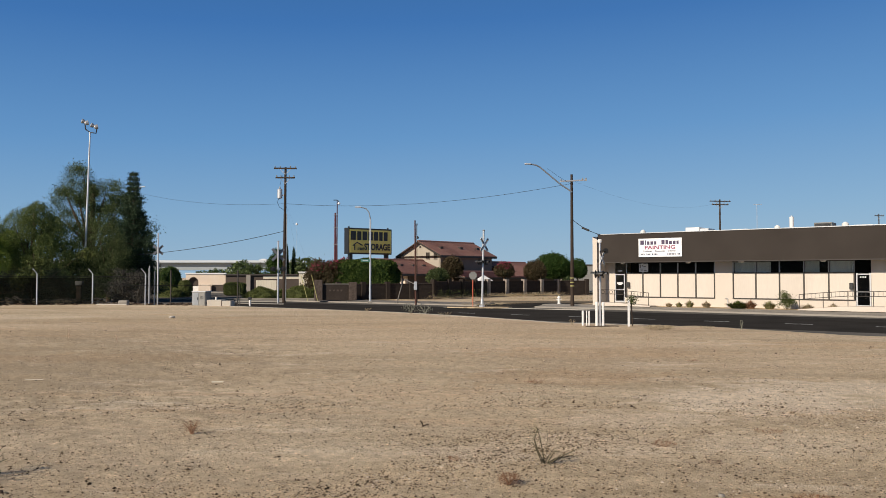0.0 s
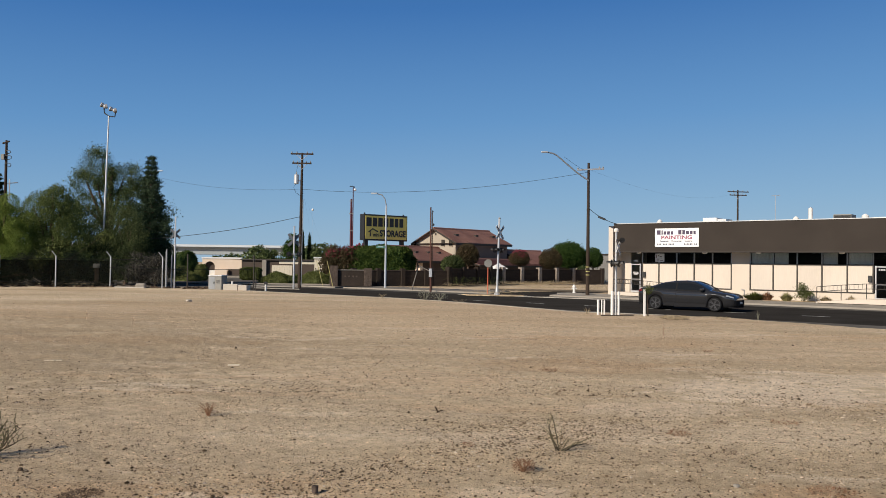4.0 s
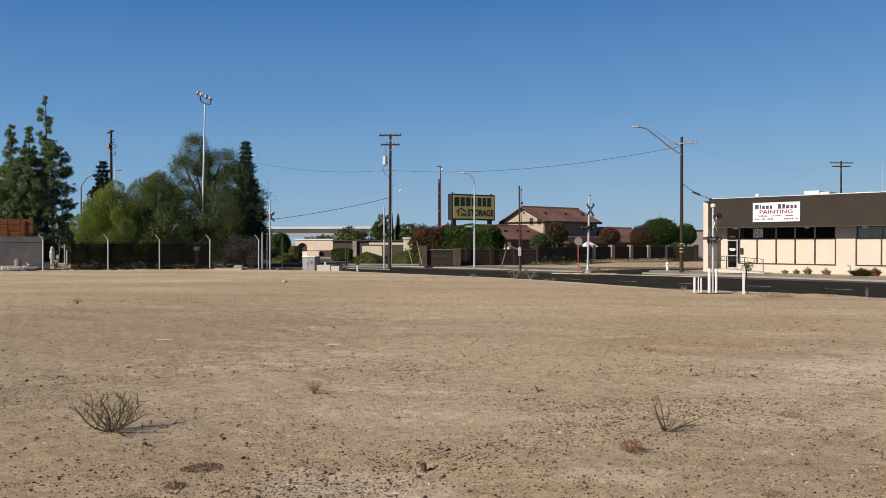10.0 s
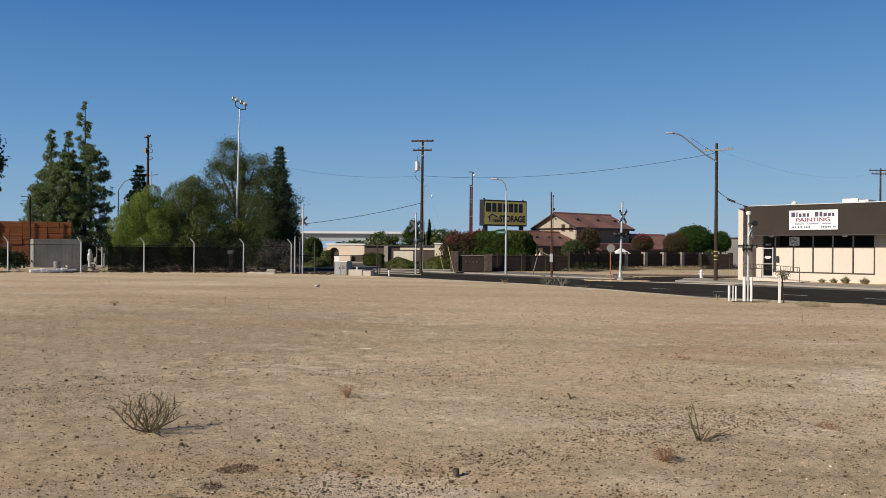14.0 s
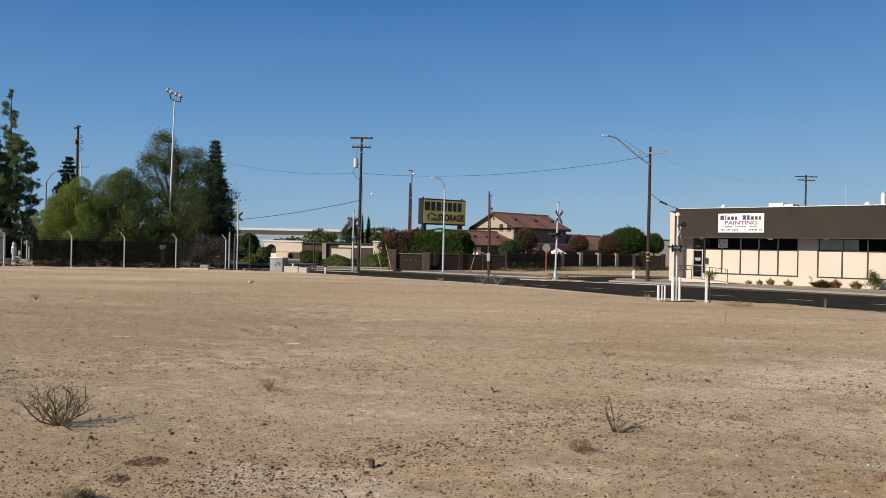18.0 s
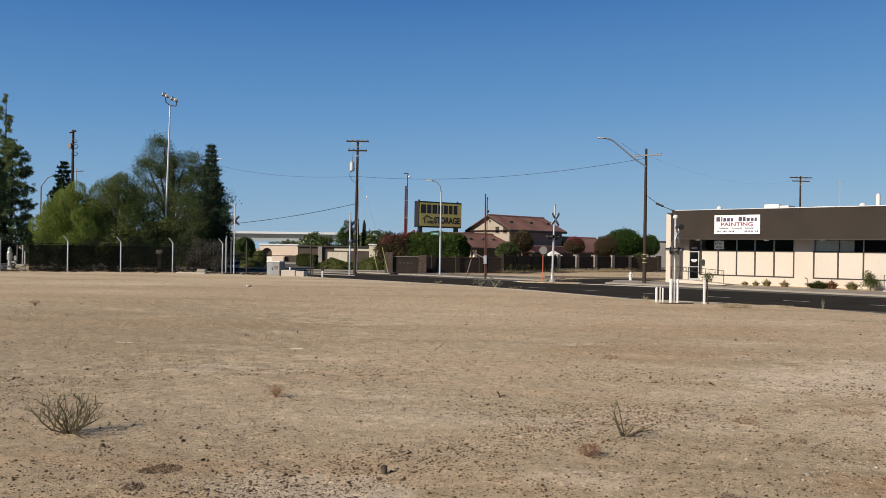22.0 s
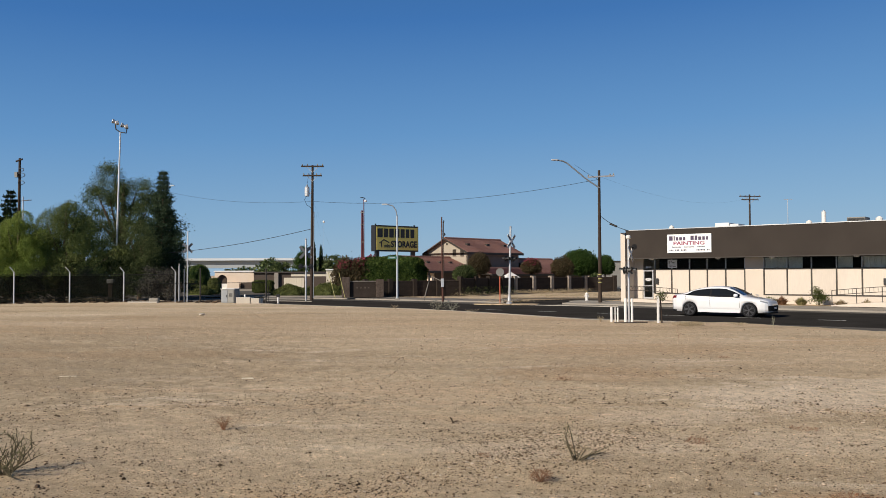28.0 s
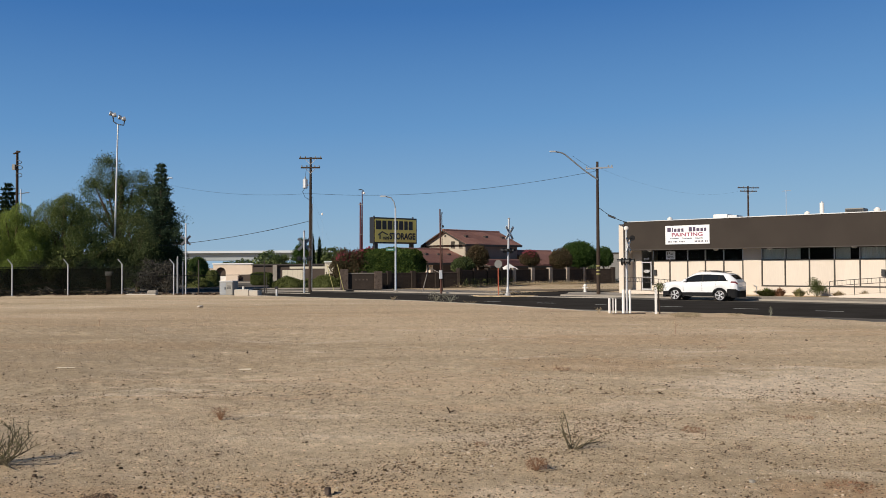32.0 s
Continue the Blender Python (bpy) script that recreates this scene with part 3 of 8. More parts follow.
def kerb_n(s):
    """The far kerb closes in on the road a little towards the shop."""
    return float(np.interp(s, [-64, -40, -26, -10, 0, 420], [49.2, 49.5, 49.7, 48.5, 48.0, 47.8]))


def ribbon(name, stations, rows, material, label, category):
    """A long surface with a cross-section: rows of (distance across the road at s, height), skirted at both edges."""
    vs, fs = [], []
    for s in stations:
        sec = [(f(s) if callable(f) else f, z) for f, z in rows]
        sec = [(sec[0][0], -0.5)] + sec + [(sec[-1][0], -0.5)]
        vs += [tuple(road(s, n, z)) for n, z in sec]
    k = len(rows) + 2
    for i in range(len(stations) - 1):
        fs += [(i * k + j, (i + 1) * k + j, (i + 1) * k + j + 1, i * k + j + 1) for j in range(k - 1)]
    fs += [tuple(range(k)), tuple(range(len(vs) - 1, len(vs) - 1 - k, -1))]
    return tagged(mesh_part(name, vs, fs, material), label, category, kind="structure")


LONG = [-420, -64, -40, -26, -10, 0, 420]
ribbon("old_road", [-420, -80, -54], [(34.6, -0.247), (38.5, -0.209), (41.5, -0.197), (44.0, -0.202), (46.0, -0.224)], ASPHALT_GREY, "faded grey asphalt road beyond the crossing", "road")
ribbon("road", [-54, -40, -26, -10, 0, 420], [(34.6, -0.245), (38.5, -0.207), (41.5, -0.195), (44.0, -0.2), (46.0, -0.222)], ASPHALT, "dark asphalt four-lane road with worn white dashes", "road")
ribbon("road_shoulder", LONG, [(27.0, -0.30), (33.0, -0.262), (34.6, -0.249)], ASPHALT_GREY, "weathered grey asphalt shoulder along the dirt lot", "road")
ribbon("parking_lane", LONG, [(46.0, -0.225), (lambda s: kerb_n(s) - 0.4, -0.258)], ASPHALT_GREY, "faded grey asphalt parking lane by the kerb", "road")
ribbon("gutter", LONG, [(lambda s: kerb_n(s) - 0.4, -0.255), (kerb_n, -0.262)], CONCRETE, "pale concrete gutter pan along the far kerb", "gutter")
# a dusty pale crest where the dirt ends at the asphalt
CREST = list(np.linspace(-48, -13, 36))
ribbon("lot_edge", CREST, [(lambda s: float(np.interp(s, EDGE_S, EDGE_N)) - 0.28 - 0.06 * math.sin(s * 3.1), 0.002), (lambda s: float(np.interp(s, EDGE_S, EDGE_N)) - 0.02 - 0.05 * math.sin(s * 4.7), 0.012), (lambda s: float(np.interp(s, EDGE_S, EDGE_N)) + 0.1, -0.02)], CREST_DUST, "pale crumbled edge of the dirt lot", "edge")
lines = thing("lane_marking", Matrix(), "worn white dashes between the near lanes", "road marking", kind="structure")
for k in range(-3, 12):
    s = -17.95 + k * 3.65
    q = [road(s, 38.45)[:2], road(s + 1.15, 38.45)[:2], road(s + 1.15, 38.57)[:2], road(s, 38.57)[:2]]
    part("dash", slab(q, -0.214, -0.2015), PAINT_LINE, lines)
# far kerb and pavement; a side street opens before the shop building
for stations, back in (([-30.6, -26, -10, 0, 60], 51.3), ([-64, -40, -35.5], 51.9)):
    ribbon("kerb", stations, [(kerb_n, -0.165), (lambda s: kerb_n(s) + 0.17, -0.16)], CONCRETE, "pale concrete kerb beside the road", "kerb")
    ribbon("pavement", stations, [(lambda s: kerb_n(s) + 0.17, -0.164), (back, -0.075)], CONCRETE if back < 51.5 else CONCRETE_GREY, "pale worn concrete pavement beside the road", "pavement")


# ---- shop building ----
def shop_building():
    b = thing("commercial_building", Matrix.Translation(road(-27.0, 52.8, -0.06)) @ pose(0, 0, 0, 0, 0, -38), "long single-storey beige painted building with a deep dark brown fascia", "building")
    X = lambda s: s + 27.0
    L = 42.0
    H = 2.98
    # lower walls and piers
    for nm, a, c, z0, z1 in (("wall", 0.35, X(-25.98), 0, H), ("wall", X(-25.22), X(-18.95), 0, 0.56), ("wall", X(-18.95), X(-17.75), 0, H), ("wall", X(-17.75), X(-10.62), 0, 0.56), ("wall", X(-9.80), L, 0, H)):
        part(nm, box(a, c, 0, 0.2, z0, z1), BEIGE, b)
    part("wall", box(0.35, L, 0, 0.2, H, 4.4), BEIGE, b)
    part("side_wall", box(0, 0.35, -1.36, 16, 0, 4.74, 0.015), BEIGE, b, "beige end wall that stands forward of the front")
    part("back_wall", box(0, L, 16, 16.2, 0, 4.5), BEIGE, b)
    part("end_wall", box(L, L + 0.2, 0, 16, 0, 4.5), BEIGE, b)
    part("roof", box(0.35, L, 0.2, 16, 4.42, 4.6), CONCRETE, b)
    part("floor_slab", box(0.35, L, 0.2, 16, 0.0, 0.08), CONCRETE, b)
    # added wall behind the panes, painted dark for the room's shade
    part("shade_backing", box(0.35, L, 4, 4.1, 0, 4.4), ROOM_SHADE, b)
    f = part("fascia", box(0.36, L, -1.30, -0.002, H - 0.04, 4.86, 0.02), BROWN, b, "dark brown textured fascia band")
    part("cap_flashing", box(0.34, L + 0.02, -1.335, -1.27, 4.86, 4.905), ALU, f)
    part("drip_edge", box(0.36, L, -1.325, -1.302, H - 0.06, H - 0.01), TRIM, f)
    # bays: dark frames, glass above, boarded panels below
    for cuts in ((-25.10, -23.90, -22.64, -21.42, -20.19, -18.95), (-17.75, -16.34, -14.91, -13.49, -12.09, -10.70)):
        fr = part("window_frame", box(X(cuts[0]) - 0.04, X(cuts[-1]) + 0.04, -0.02, 0.1, 2.17, 2.24), TRIM, b, "dark painted mullion frame")
        part("bottom_rail", box(X(cuts[0]) - 0.04, X(cuts[-1]) + 0.04, -0.025, 0.1, 0.54, 0.61), TRIM, fr)
        part("top_rail", box(X(cuts[0]) - 0.04, X(cuts[-1]) + 0.04, -0.02, 0.1, 2.9, 2.97), TRIM, fr)
        for c in cuts:
            part("mullion", box(X(c) - 0.035, X(c) + 0.035, -0.03, 0.11, 0.61, 2.17), TRIM, fr)
            part("mullion", box(X(c) - 0.025, X(c) + 0.025, -0.03, 0.11, 2.24, 2.9), ALU, fr)
        for i, (a, c) in enumerate(zip(cuts, cuts[1:])):
            p = part("panel", box(X(a) + 0.04, X(c) - 0.04, 0.045, 0.08, 0.61, 2.17), PANEL, b)
            part("board", box(X(a) + 0.045, X(c) - 0.045, 0.030, 0.045, 0.615, 2.165, 0.003), PANEL, p)
            g = part("pane", box(X(a) + 0.03, X(c) - 0.03, 0.04, 0.046, 2.24, 2.9), GLASS, b)
            g.visible_shadow = False
            if cuts[0] > -20 and i != 2:
                # drawn curtains behind the second row of panes
                n = 14
                x0, x1 = X(a) + 0.05, X(a) + (X(c) - X(a)) * (0.62 if i in (1, 3) else 0.95)
                vs, fs = [], []
                for k in range(n * 4 + 1):
                    x = x0 + (x1 - x0) * k / (n * 4)
                    y = 0.14 + 0.02 * math.sin(k * math.pi / 2)
                    vs += [(x, y, 2.1), (x, y, 2.95)]
                    if k:
                        fs.append((2 * k - 2, 2 * k, 2 * k + 1, 2 * k - 1))
                mesh_part("curtain", vs, fs, CURTAIN, b, "pale grey pleated curtain")
    # doors with transoms
    for a, c, has in ((-25.97, -25.23, True), (-10.60, -9.82, False)):
        d = part("door", box(X(a) + 0.05, X(c) - 0.05, 0.02, 0.06, 0.14, 2.10), GLASS, b, "glass door in an aluminium frame")
        d.visible_shadow = False
        for nm, x0, x1, z0, z1 in (("door_stile", a, a + 0.07, 0.1, 2.17), ("door_stile", c - 0.07, c, 0.1, 2.17)):
            part(nm, box(X(x0), X(x1), -0.01, 0.09, z0, z1), ALU, d)
        for z in (0.1, 1.05, 2.08):
            part("door_rail", box(X(a) + 0.07, X(c) - 0.07, -0.005, 0.085, z, z + (0.2 if z == 0.1 else 0.06)), ALU, d)
        part("push_bar", rod((X(a) + 0.1, -0.05, 1.08), (X(c) - 0.1, -0.05, 1.08), 0.015), ALU, d)
        t = part("transom_pane", box(X(a) + 0.04, X(c) - 0.04, 0.04, 0.046, 2.22, 2.93), GLASS, b)
        t.visible_shadow = False
        part("transom_frame", box(X(a) - 0.02, X(c) + 0.02, -0.01, 0.1, 2.93, 2.975), TRIM, b)
        for k in range(4):
            part("number_bar", box(X(a) + 0.2 + k * 0.09, X(a) + 0.255 + k * 0.09, 0.026, 0.034, 2.30 if has else 1.9, 2.42 if has else 1.98), SIGN_WHITE, t if has else d, "small white painted mark")
        if has:
            for k, w in enumerate((0.42, 0.46, 0.3)):
                part("decal_bar", box(X(a) + 0.37 - w / 2, X(a) + 0.37 + w / 2, 0.008, 0.018, 1.55 - k * 0.07, 1.59 - k * 0.07), SIGN_WHITE, d, "white decal line")
        part("threshold", box(X(a) - 0.3, X(c) + 0.3, -0.6, 0.0, 0.0, 0.12), CONCRETE, b)
    for s in (-24.95, -10.85):
        part("mailbox", box(X(s) - 0.1, X(s) + 0.1, -0.13, -0.005, 1.22, 1.60, 0.015), BLACK, b, "black metal letter box on the wall")
    for s in (-25.0, -20.4, -17.0, -12.2):
        part("soffit_light", lathe([(0.16, 0), (0.15, -0.07), (0.08, -0.1)], 14, m=Matrix.Translation((X(s), -0.75, H - 0.045))), WHITE, b, "round white soffit lamp, unlit")
    # taps and pipes on the wall
    part("hose_bib", pipe([(X(-18.1), -0.06, 0.05), (X(-18.1), -0.06, 0.55), (X(-18.25), -0.12, 0.6)], 0.025), GALV, b)
    # roof plant, set back from the edge
    roofy = 3.2
    for s, w, h in ((-25.3, 0.30, 0.78), (-15.9, 0.30, 0.75), (-11.8, 0.34, 0.8)):
        part("roof_vent", lathe([(w * 0.35, 0), (w * 0.35, h * 0.55), (w * 0.6, h * 0.6), (w * 0.62, h * 0.85), (w * 0.2, h)], 12, m=Matrix.Translation((X(s), roofy, 4.6))), WHITE, b, "white turbine vent on the roof")
    v = part("flue_pipe", rod((X(-15.0), roofy, 4.6), (X(-15.0), roofy, 5.85), 0.135, 0.135, 14), WHITE, b, "tall white flue on the roof")
    part("flue_cap", rod((X(-15.0), roofy, 5.85), (X(-15.0), roofy, 5.93), 0.07, 0.06), GALV, v)
    v = part("skylight", box(X(-21.9), X(-20.9), roofy - 0.6, roofy + 0.6, 4.6, 5.38, 0.06), WHITE, b, "white roof hatch unit")
    part("skylight_curb", box(X(-21.5), X(-20.3), roofy - 0.5, roofy + 0.7, 4.6, 5.28), GALV, v)
    part("cooler_duct", box(X(-18.8), X(-17.7), roofy - 0.3, roofy + 0.4, 4.6, 5.17, 0.03), WHITE, b)
    v = part("air_conditioner", box(X(-13.5), X(-12.45), roofy - 0.6, roofy + 0.6, 4.66, 5.38, 0.03), GREY_BOX, b, "grey rooftop air conditioner")
    for k in range(6):
        part("grille_slat", box(X(-13.46), X(-12.49), roofy - 0.63, roofy - 0.605, 4.74 + k * 0.1, 4.82 + k * 0.1), BLACK, v)
    part("curb", box(X(-14.0), X(-13.5), roofy - 0.3, roofy + 0.3, 4.6, 5.12), WHITE, v)
    part("conduit", pipe([(X(-20.1), roofy, 4.6), (X(-20.1), roofy, 5.14), (X(-18.9), roofy, 5.14), (X(-18.9), roofy, 4.6)], 0.025), GALV, b)
    for s, w, h in ((-18.1, 0.9, 5.1), (-16.6, 0.5, 5.02), (-9.4, 1.2, 5.16), (-23.6, 0.4, 4.98)):
        part("roof_curb", box(X(s), X(s) + w, roofy - 0.4, roofy + 0.4, 4.6, h, 0.03), WHITE, b, "low white roof curb")
    part("parapet_flashing", box(X(-11.3), X(-10.2), roofy - 0.2, roofy + 0.3, 4.6, 5.18, 0.03), WHITE, b)
    return b


shop_building()


def banner():
    m = Matrix.Translation(road(-22.08, 51.49, 3.83)) @ pose(0, 0, 0, 90, 0, -38)
    t = thing("wall_sign", m, "white painted business sign on the brown fascia", "sign")
    part("board", box(-1.5, 1.5, -0.61, 0.61, 0.0, 0.04, 0.006), SIGN_WHITE, t)
    part("border", box(-1.5, 1.5, -0.615, -0.60, 0.0, 0.045), ALU, t)
    for x0, widths in ((-1.36, (0.30, 0.13, 0.22, 0.24, 0.20)), (0.12, (0.26, 0.22, 0.25, 0.22, 0.19))):
        for k, bw in enumerate(widths):
            part("name_bar", box(x0, x0 + bw - 0.045, 0.20, 0.49 if k in (0, 1) else 0.42, 0.04, 0.046), NAME_INK, t, "dark purple bar of painted lettering")
            x0 += bw + 0.02
    lettering("lettering", "PAINTING", 0.33, pose(0, -0.0, 0.044), CRIMSON, t, "crimson lettering", 0.008, 1.42)
    for text, x in (("Residential", -0.85), ("Commercial", 0.0), ("Industrial", 0.82)):
        lettering("small_lettering", text, 0.125, pose(x, -0.235, 0.044), NAVY, t, "", 0.003, 1.1)
    for x0, n, w in ((-1.33, 12, 0.085), (0.52, 9, 0.085)):
        for k in range(n):
            if k not in ((3, 7) if n == 12 else (6,)):
                part("text_bar", box(x0 + k * 0.1, x0 + k * 0.1 + w - 0.025, -0.49, -0.39, 0.04, 0.045), NAVY, t)
    w = thing("window_sign", Matrix.Translation(road(-23.8, 52.73, 2.53)) @ pose(0, 0, 0, 90, 0, -38), "small white notice sign on the window", "sign")
    part("board", box(-0.33, 0.33, -0.29, 0.27, 0, 0.03, 0.004), SIGN_WHITE, w)
    for x0, x1, y0, y1 in ((-0.25, -0.19, -0.02, 0.20), (-0.12, -0.04, 0.08, 0.18), (0.0, 0.16, 0.02, 0.10), (-0.2, -0.05, -0.2, -0.14), (0.02, 0.24, -0.22, -0.17), (-0.22, 0.2, -0.11, -0.08)):
        part("mark", box(x0, x1, y0, y1, 0.03, 0.036), GREY_BOX, w)


banner()


def ramp_rails():
    """Two concrete ramps with dark iron railings before the doors."""
    for s0, s1, sl, nm in ((-26.3, -22.5, -24.2, 0), (-13.3, -4.0, -10.9, 1)):
        t = thing("entrance_ramp", Matrix.Translation(road(0, 0, -0.06)) @ pose(0, 0, 0, 0, 0, -38), "beige concrete entrance ramp with dark iron railing", "ramp")
        n0, n1 = 50.75, 52.1
        bm = bmesh.new()
        hi = 0.28 if nm else 0.22
        if nm:
            prof = [(s0, 0.0), (s0, 0.05), (-10.9, hi), (s1, hi), (s1, 0)]
        else:
            prof = [(s0, 0.0), (s0, hi), (-24.9, hi), (s1, 0.04), (s1, 0)]
        fr = [bm.verts.new((s, n0, z)) for s, z in prof]
        bk = [bm.verts.new((s, n1, z)) for s, z in prof]
        bm.faces.new(fr)
        bm.faces.new(bk[::-1])
        for i in range(len(prof)):
            j = (i + 1) % len(prof)
            bm.faces.new((fr[j], fr[i], bk[i], bk[j]))
        bmesh.ops.recalc_face_normals(bm, faces=bm.faces)
        part("ramp_body", bm, BEIGE, t)

        def deck(s):
            return float(np.interp(s, [p[0] for p in prof[1:-1]], [p[1] for p in prof[1:-1]]))
        ends = (s0 + 0.05, s1 - 0.1)
        h = 0.86
        k = max(2, round((ends[1] - ends[0]) / 1.3))
        xs = [ends[0] + (ends[1] - ends[0]) * i / k for i in range(k + 1)]
        for x in xs:
            part("post", box(x - 0.018, x + 0.018, n0 + 0.03, n0 + 0.066, deck(x), deck(x) + h), TRIM, t)
        for dz in (h, h - 0.28):
            part("rail", pipe([(x, n0 + 0.048, deck(x) + dz) for x in xs], 0.018, 6), TRIM, t)
        x = ends[0]
        while x < ends[1]:
            part("baluster", box(x - 0.007, x + 0.007, n0 + 0.04, n0 + 0.055, deck(x) + h - 0.28, deck(x) + h), TRIM, t)
            x += 0.22
        if not nm:
            for c in (-25.9, -25.3):
                bm = bmesh.new()
                pipe([(c + 0.12 * math.cos(a * math.tau / 12), n0 + 0.048, deck(c) + h - 0.14 + 0.12 * math.sin(a * math.tau / 12)) for a in range(13)], 0.012, 6, bm)
                part("scroll", bm, TRIM, t, "round iron scroll ornament")


ramp_rails()


def tuft(name, x, y, z, w, h, material, label, category, count=220, seed=0, size=0.05, stems=True, group=""):
    """A small shrub or weed: thin stems and leaves."""
    rng = np.random.default_rng(seed + 11)
    t = thing(name, pose(x, y, z), label, category, group)
    for k in range(0 if h < 0.08 else 7 if stems is True else 0 if stems == "grass" else stems):
        a = k * 0.9 + seed
        r = w * 0.5 * rng.uniform(0.5, 1.0)
        part("stem", pipe([(0, 0, -0.02), (r * 0.4 * math.cos(a), r * 0.4 * math.sin(a), h * 0.45), (r * math.cos(a), r * math.sin(a), h * rng.uniform(0.7, 1.0))], [0.012 * min(1, w * 3), 0.008 * min(1, w * 3), 0.003], 5), material if material in (DRY, STRAW, SCORCH, LEAF_SAGE) else TWIG, t)
    if stems == "grass":
        tagged(mesh_part("grass", *blades(rng, count, w, h), material, t), kind="stuff")
        return t
    d = rng.normal(size=(count, 3))
    d /= np.linalg.norm(d, axis=1)[:, None]
    p = d * rng.uniform(0.25, 1, (count, 1)) ** 0.5 * np.array([w / 2, w / 2, h / 2]) + np.array([0, 0, h / 2])
    p[:, 2] = np.maximum(p[:, 2], 0.01)
    if h > 0.9 and stems is True:
        # an open bush: leaves in sprays about the stems
        c = np.stack([rng.normal(size=16) * w * 0.24, rng.normal(size=16) * w * 0.24, h * rng.uniform(0.15, 0.95, 16) ** 0.8], 1)
        c[:, :2] *= (1.25 - c[:, 2:] / h)
        p = c[rng.integers(0, 16, count)] + rng.normal(size=(count, 3)) * np.array([w * 0.10, w * 0.10, h * 0.08])
        p[:, 2] = np.maximum(p[:, 2], 0.02)
    crown("foliage", rng, p, size, material, t, 0.28)
    return t


for i, (s, w, h, m, lab) in enumerate(((-21.6, 0.6, 0.35, STRAW, "low clump of dry grass by the wall"), (-20.9, 0.6, 0.4, LEAF_SHRUB, "low green and straw clump by the wall"), (-20.2, 0.75, 0.55, LEAF_SHRUB, "small green shrub by the wall"), (-19.1, 0.8, 0.5, STRAW, "pale dry grass clump by the wall"), (-17.1, 1.9, 0.55, LEAF_SHRUB, "wide low green shrub by the wall"),
                                       (-16.35, 1.0, 0.62, DRY, "rust-brown dry shrub by the wall"), (-15.2, 1.0, 0.6, LEAF_SHRUB, "olive shrub by the wall"), (-14.2, 1.35, 1.0, LEAF_BUSH, "open bright green bush by the wall"), (-13.0, 0.9, 0.45, STRAW, "low straw-coloured grass clump"), (-11.6, 0.8, 0.5, STRAW, "pale dry grass behind the railing"))):
    p = road(s, 51.7, -0.06)
    bush = m is LEAF_BUSH
    tuft("shrub", p.x, p.y, p.z, w, h, GRASS if m is LEAF_SHRUB and w < 1.5 else m, lab, "shrub", int((900 if bush else 1100) * w * max(h, 0.5)), i, 0.07 if bush else 0.06, stems=True if bush else "grass", group="shrubs before the building")
strip("planting_bed", -22.4, -13.2, 51.3, 52.8, -0.5, -0.07, DIRT, "narrow bare planting bed along the building", "planting bed")
strip("forecourt", -31.0, -22.4, 51.3, 52.8, -0.5, -0.066, CONCRETE, "concrete apron before the entrance", "pavement")
strip("forecourt", -13.2, 40, 51.3, 52.8, -0.5, -0.066, CONCRETE, "concrete apron before the entrance", "pavement")


# ---- poles, lamps, signals ----
def crossbuck(t, z, back, y0, tilt=45, k0=1.0):
    for k, sg in enumerate((1, -1)):
        b = part("crossbuck_blade", box(-0.61 * k0, 0.61 * k0, -0.012, 0.012, -0.10 * k0, 0.10 * k0, 0.004), BACK_STEEL if back else WHITE, t, "bare metal back of a crossing board" if back else "white crossing board with dark lettering bars")
        b.matrix_basis = pose(0, y0 - 0.016 * k * (1 if y0 < 0 else -1), z, 0, sg * tilt, 0)
        if not back:
            for i in range(8):
                x = -0.50 + i * 0.135
                if abs(x + 0.03) > 0.13:
                    share("letter_bar", BAR, b, pose(x * k0, -0.015, 0) @ Matrix.Diagonal((k0, 1, k0, 1)))


def plain_mesh(name, bm, material):
    me = bpy.data.meshes.new(name)
    bm.to_mesh(me)
    bm.free()
    me.materials.append(material)
    return me


BAR = plain_mesh("letter_bar", box(0, 0.07, -0.002, 0.002, -0.06, 0.06), BLACK)


def flasher(t, x, y, z, yaw, k0=1.0):
    """One crossing lamp: round dark backing, hood and lens."""
    f = part("flasher_backing", rod((0, 0.03, 0), (0, 0.05, 0), 0.25, 0.25, 24), BLACK, t, "round black lamp backing")
    f.matrix_basis = pose(x, y, z, 0, 0, yaw) @ Matrix.Scale(k0, 4)
    part("lamp_housing", rod((0, 0.05, 0), (0, 0.22, 0), 0.16, 0.12, 18), BLACK, f)
    part("lens", rod((0, 0.0, 0), (0, 0.03, 0), 0.15, 0.15, 20), LENS_DARK, f, "dark red unlit lens")
    bm = bmesh.new()
    prev = None
    for k in range(13):
        a = math.pi * k / 12
        v = [bm.verts.new((0.17 * math.cos(a), yy, 0.17 * math.sin(a))) for yy in (0.03, -0.26)]
        if prev:
            bm.faces.new((prev[0], v[0], v[1], prev[1]))
        prev = v
    part("hood", bm, BLACK, f)


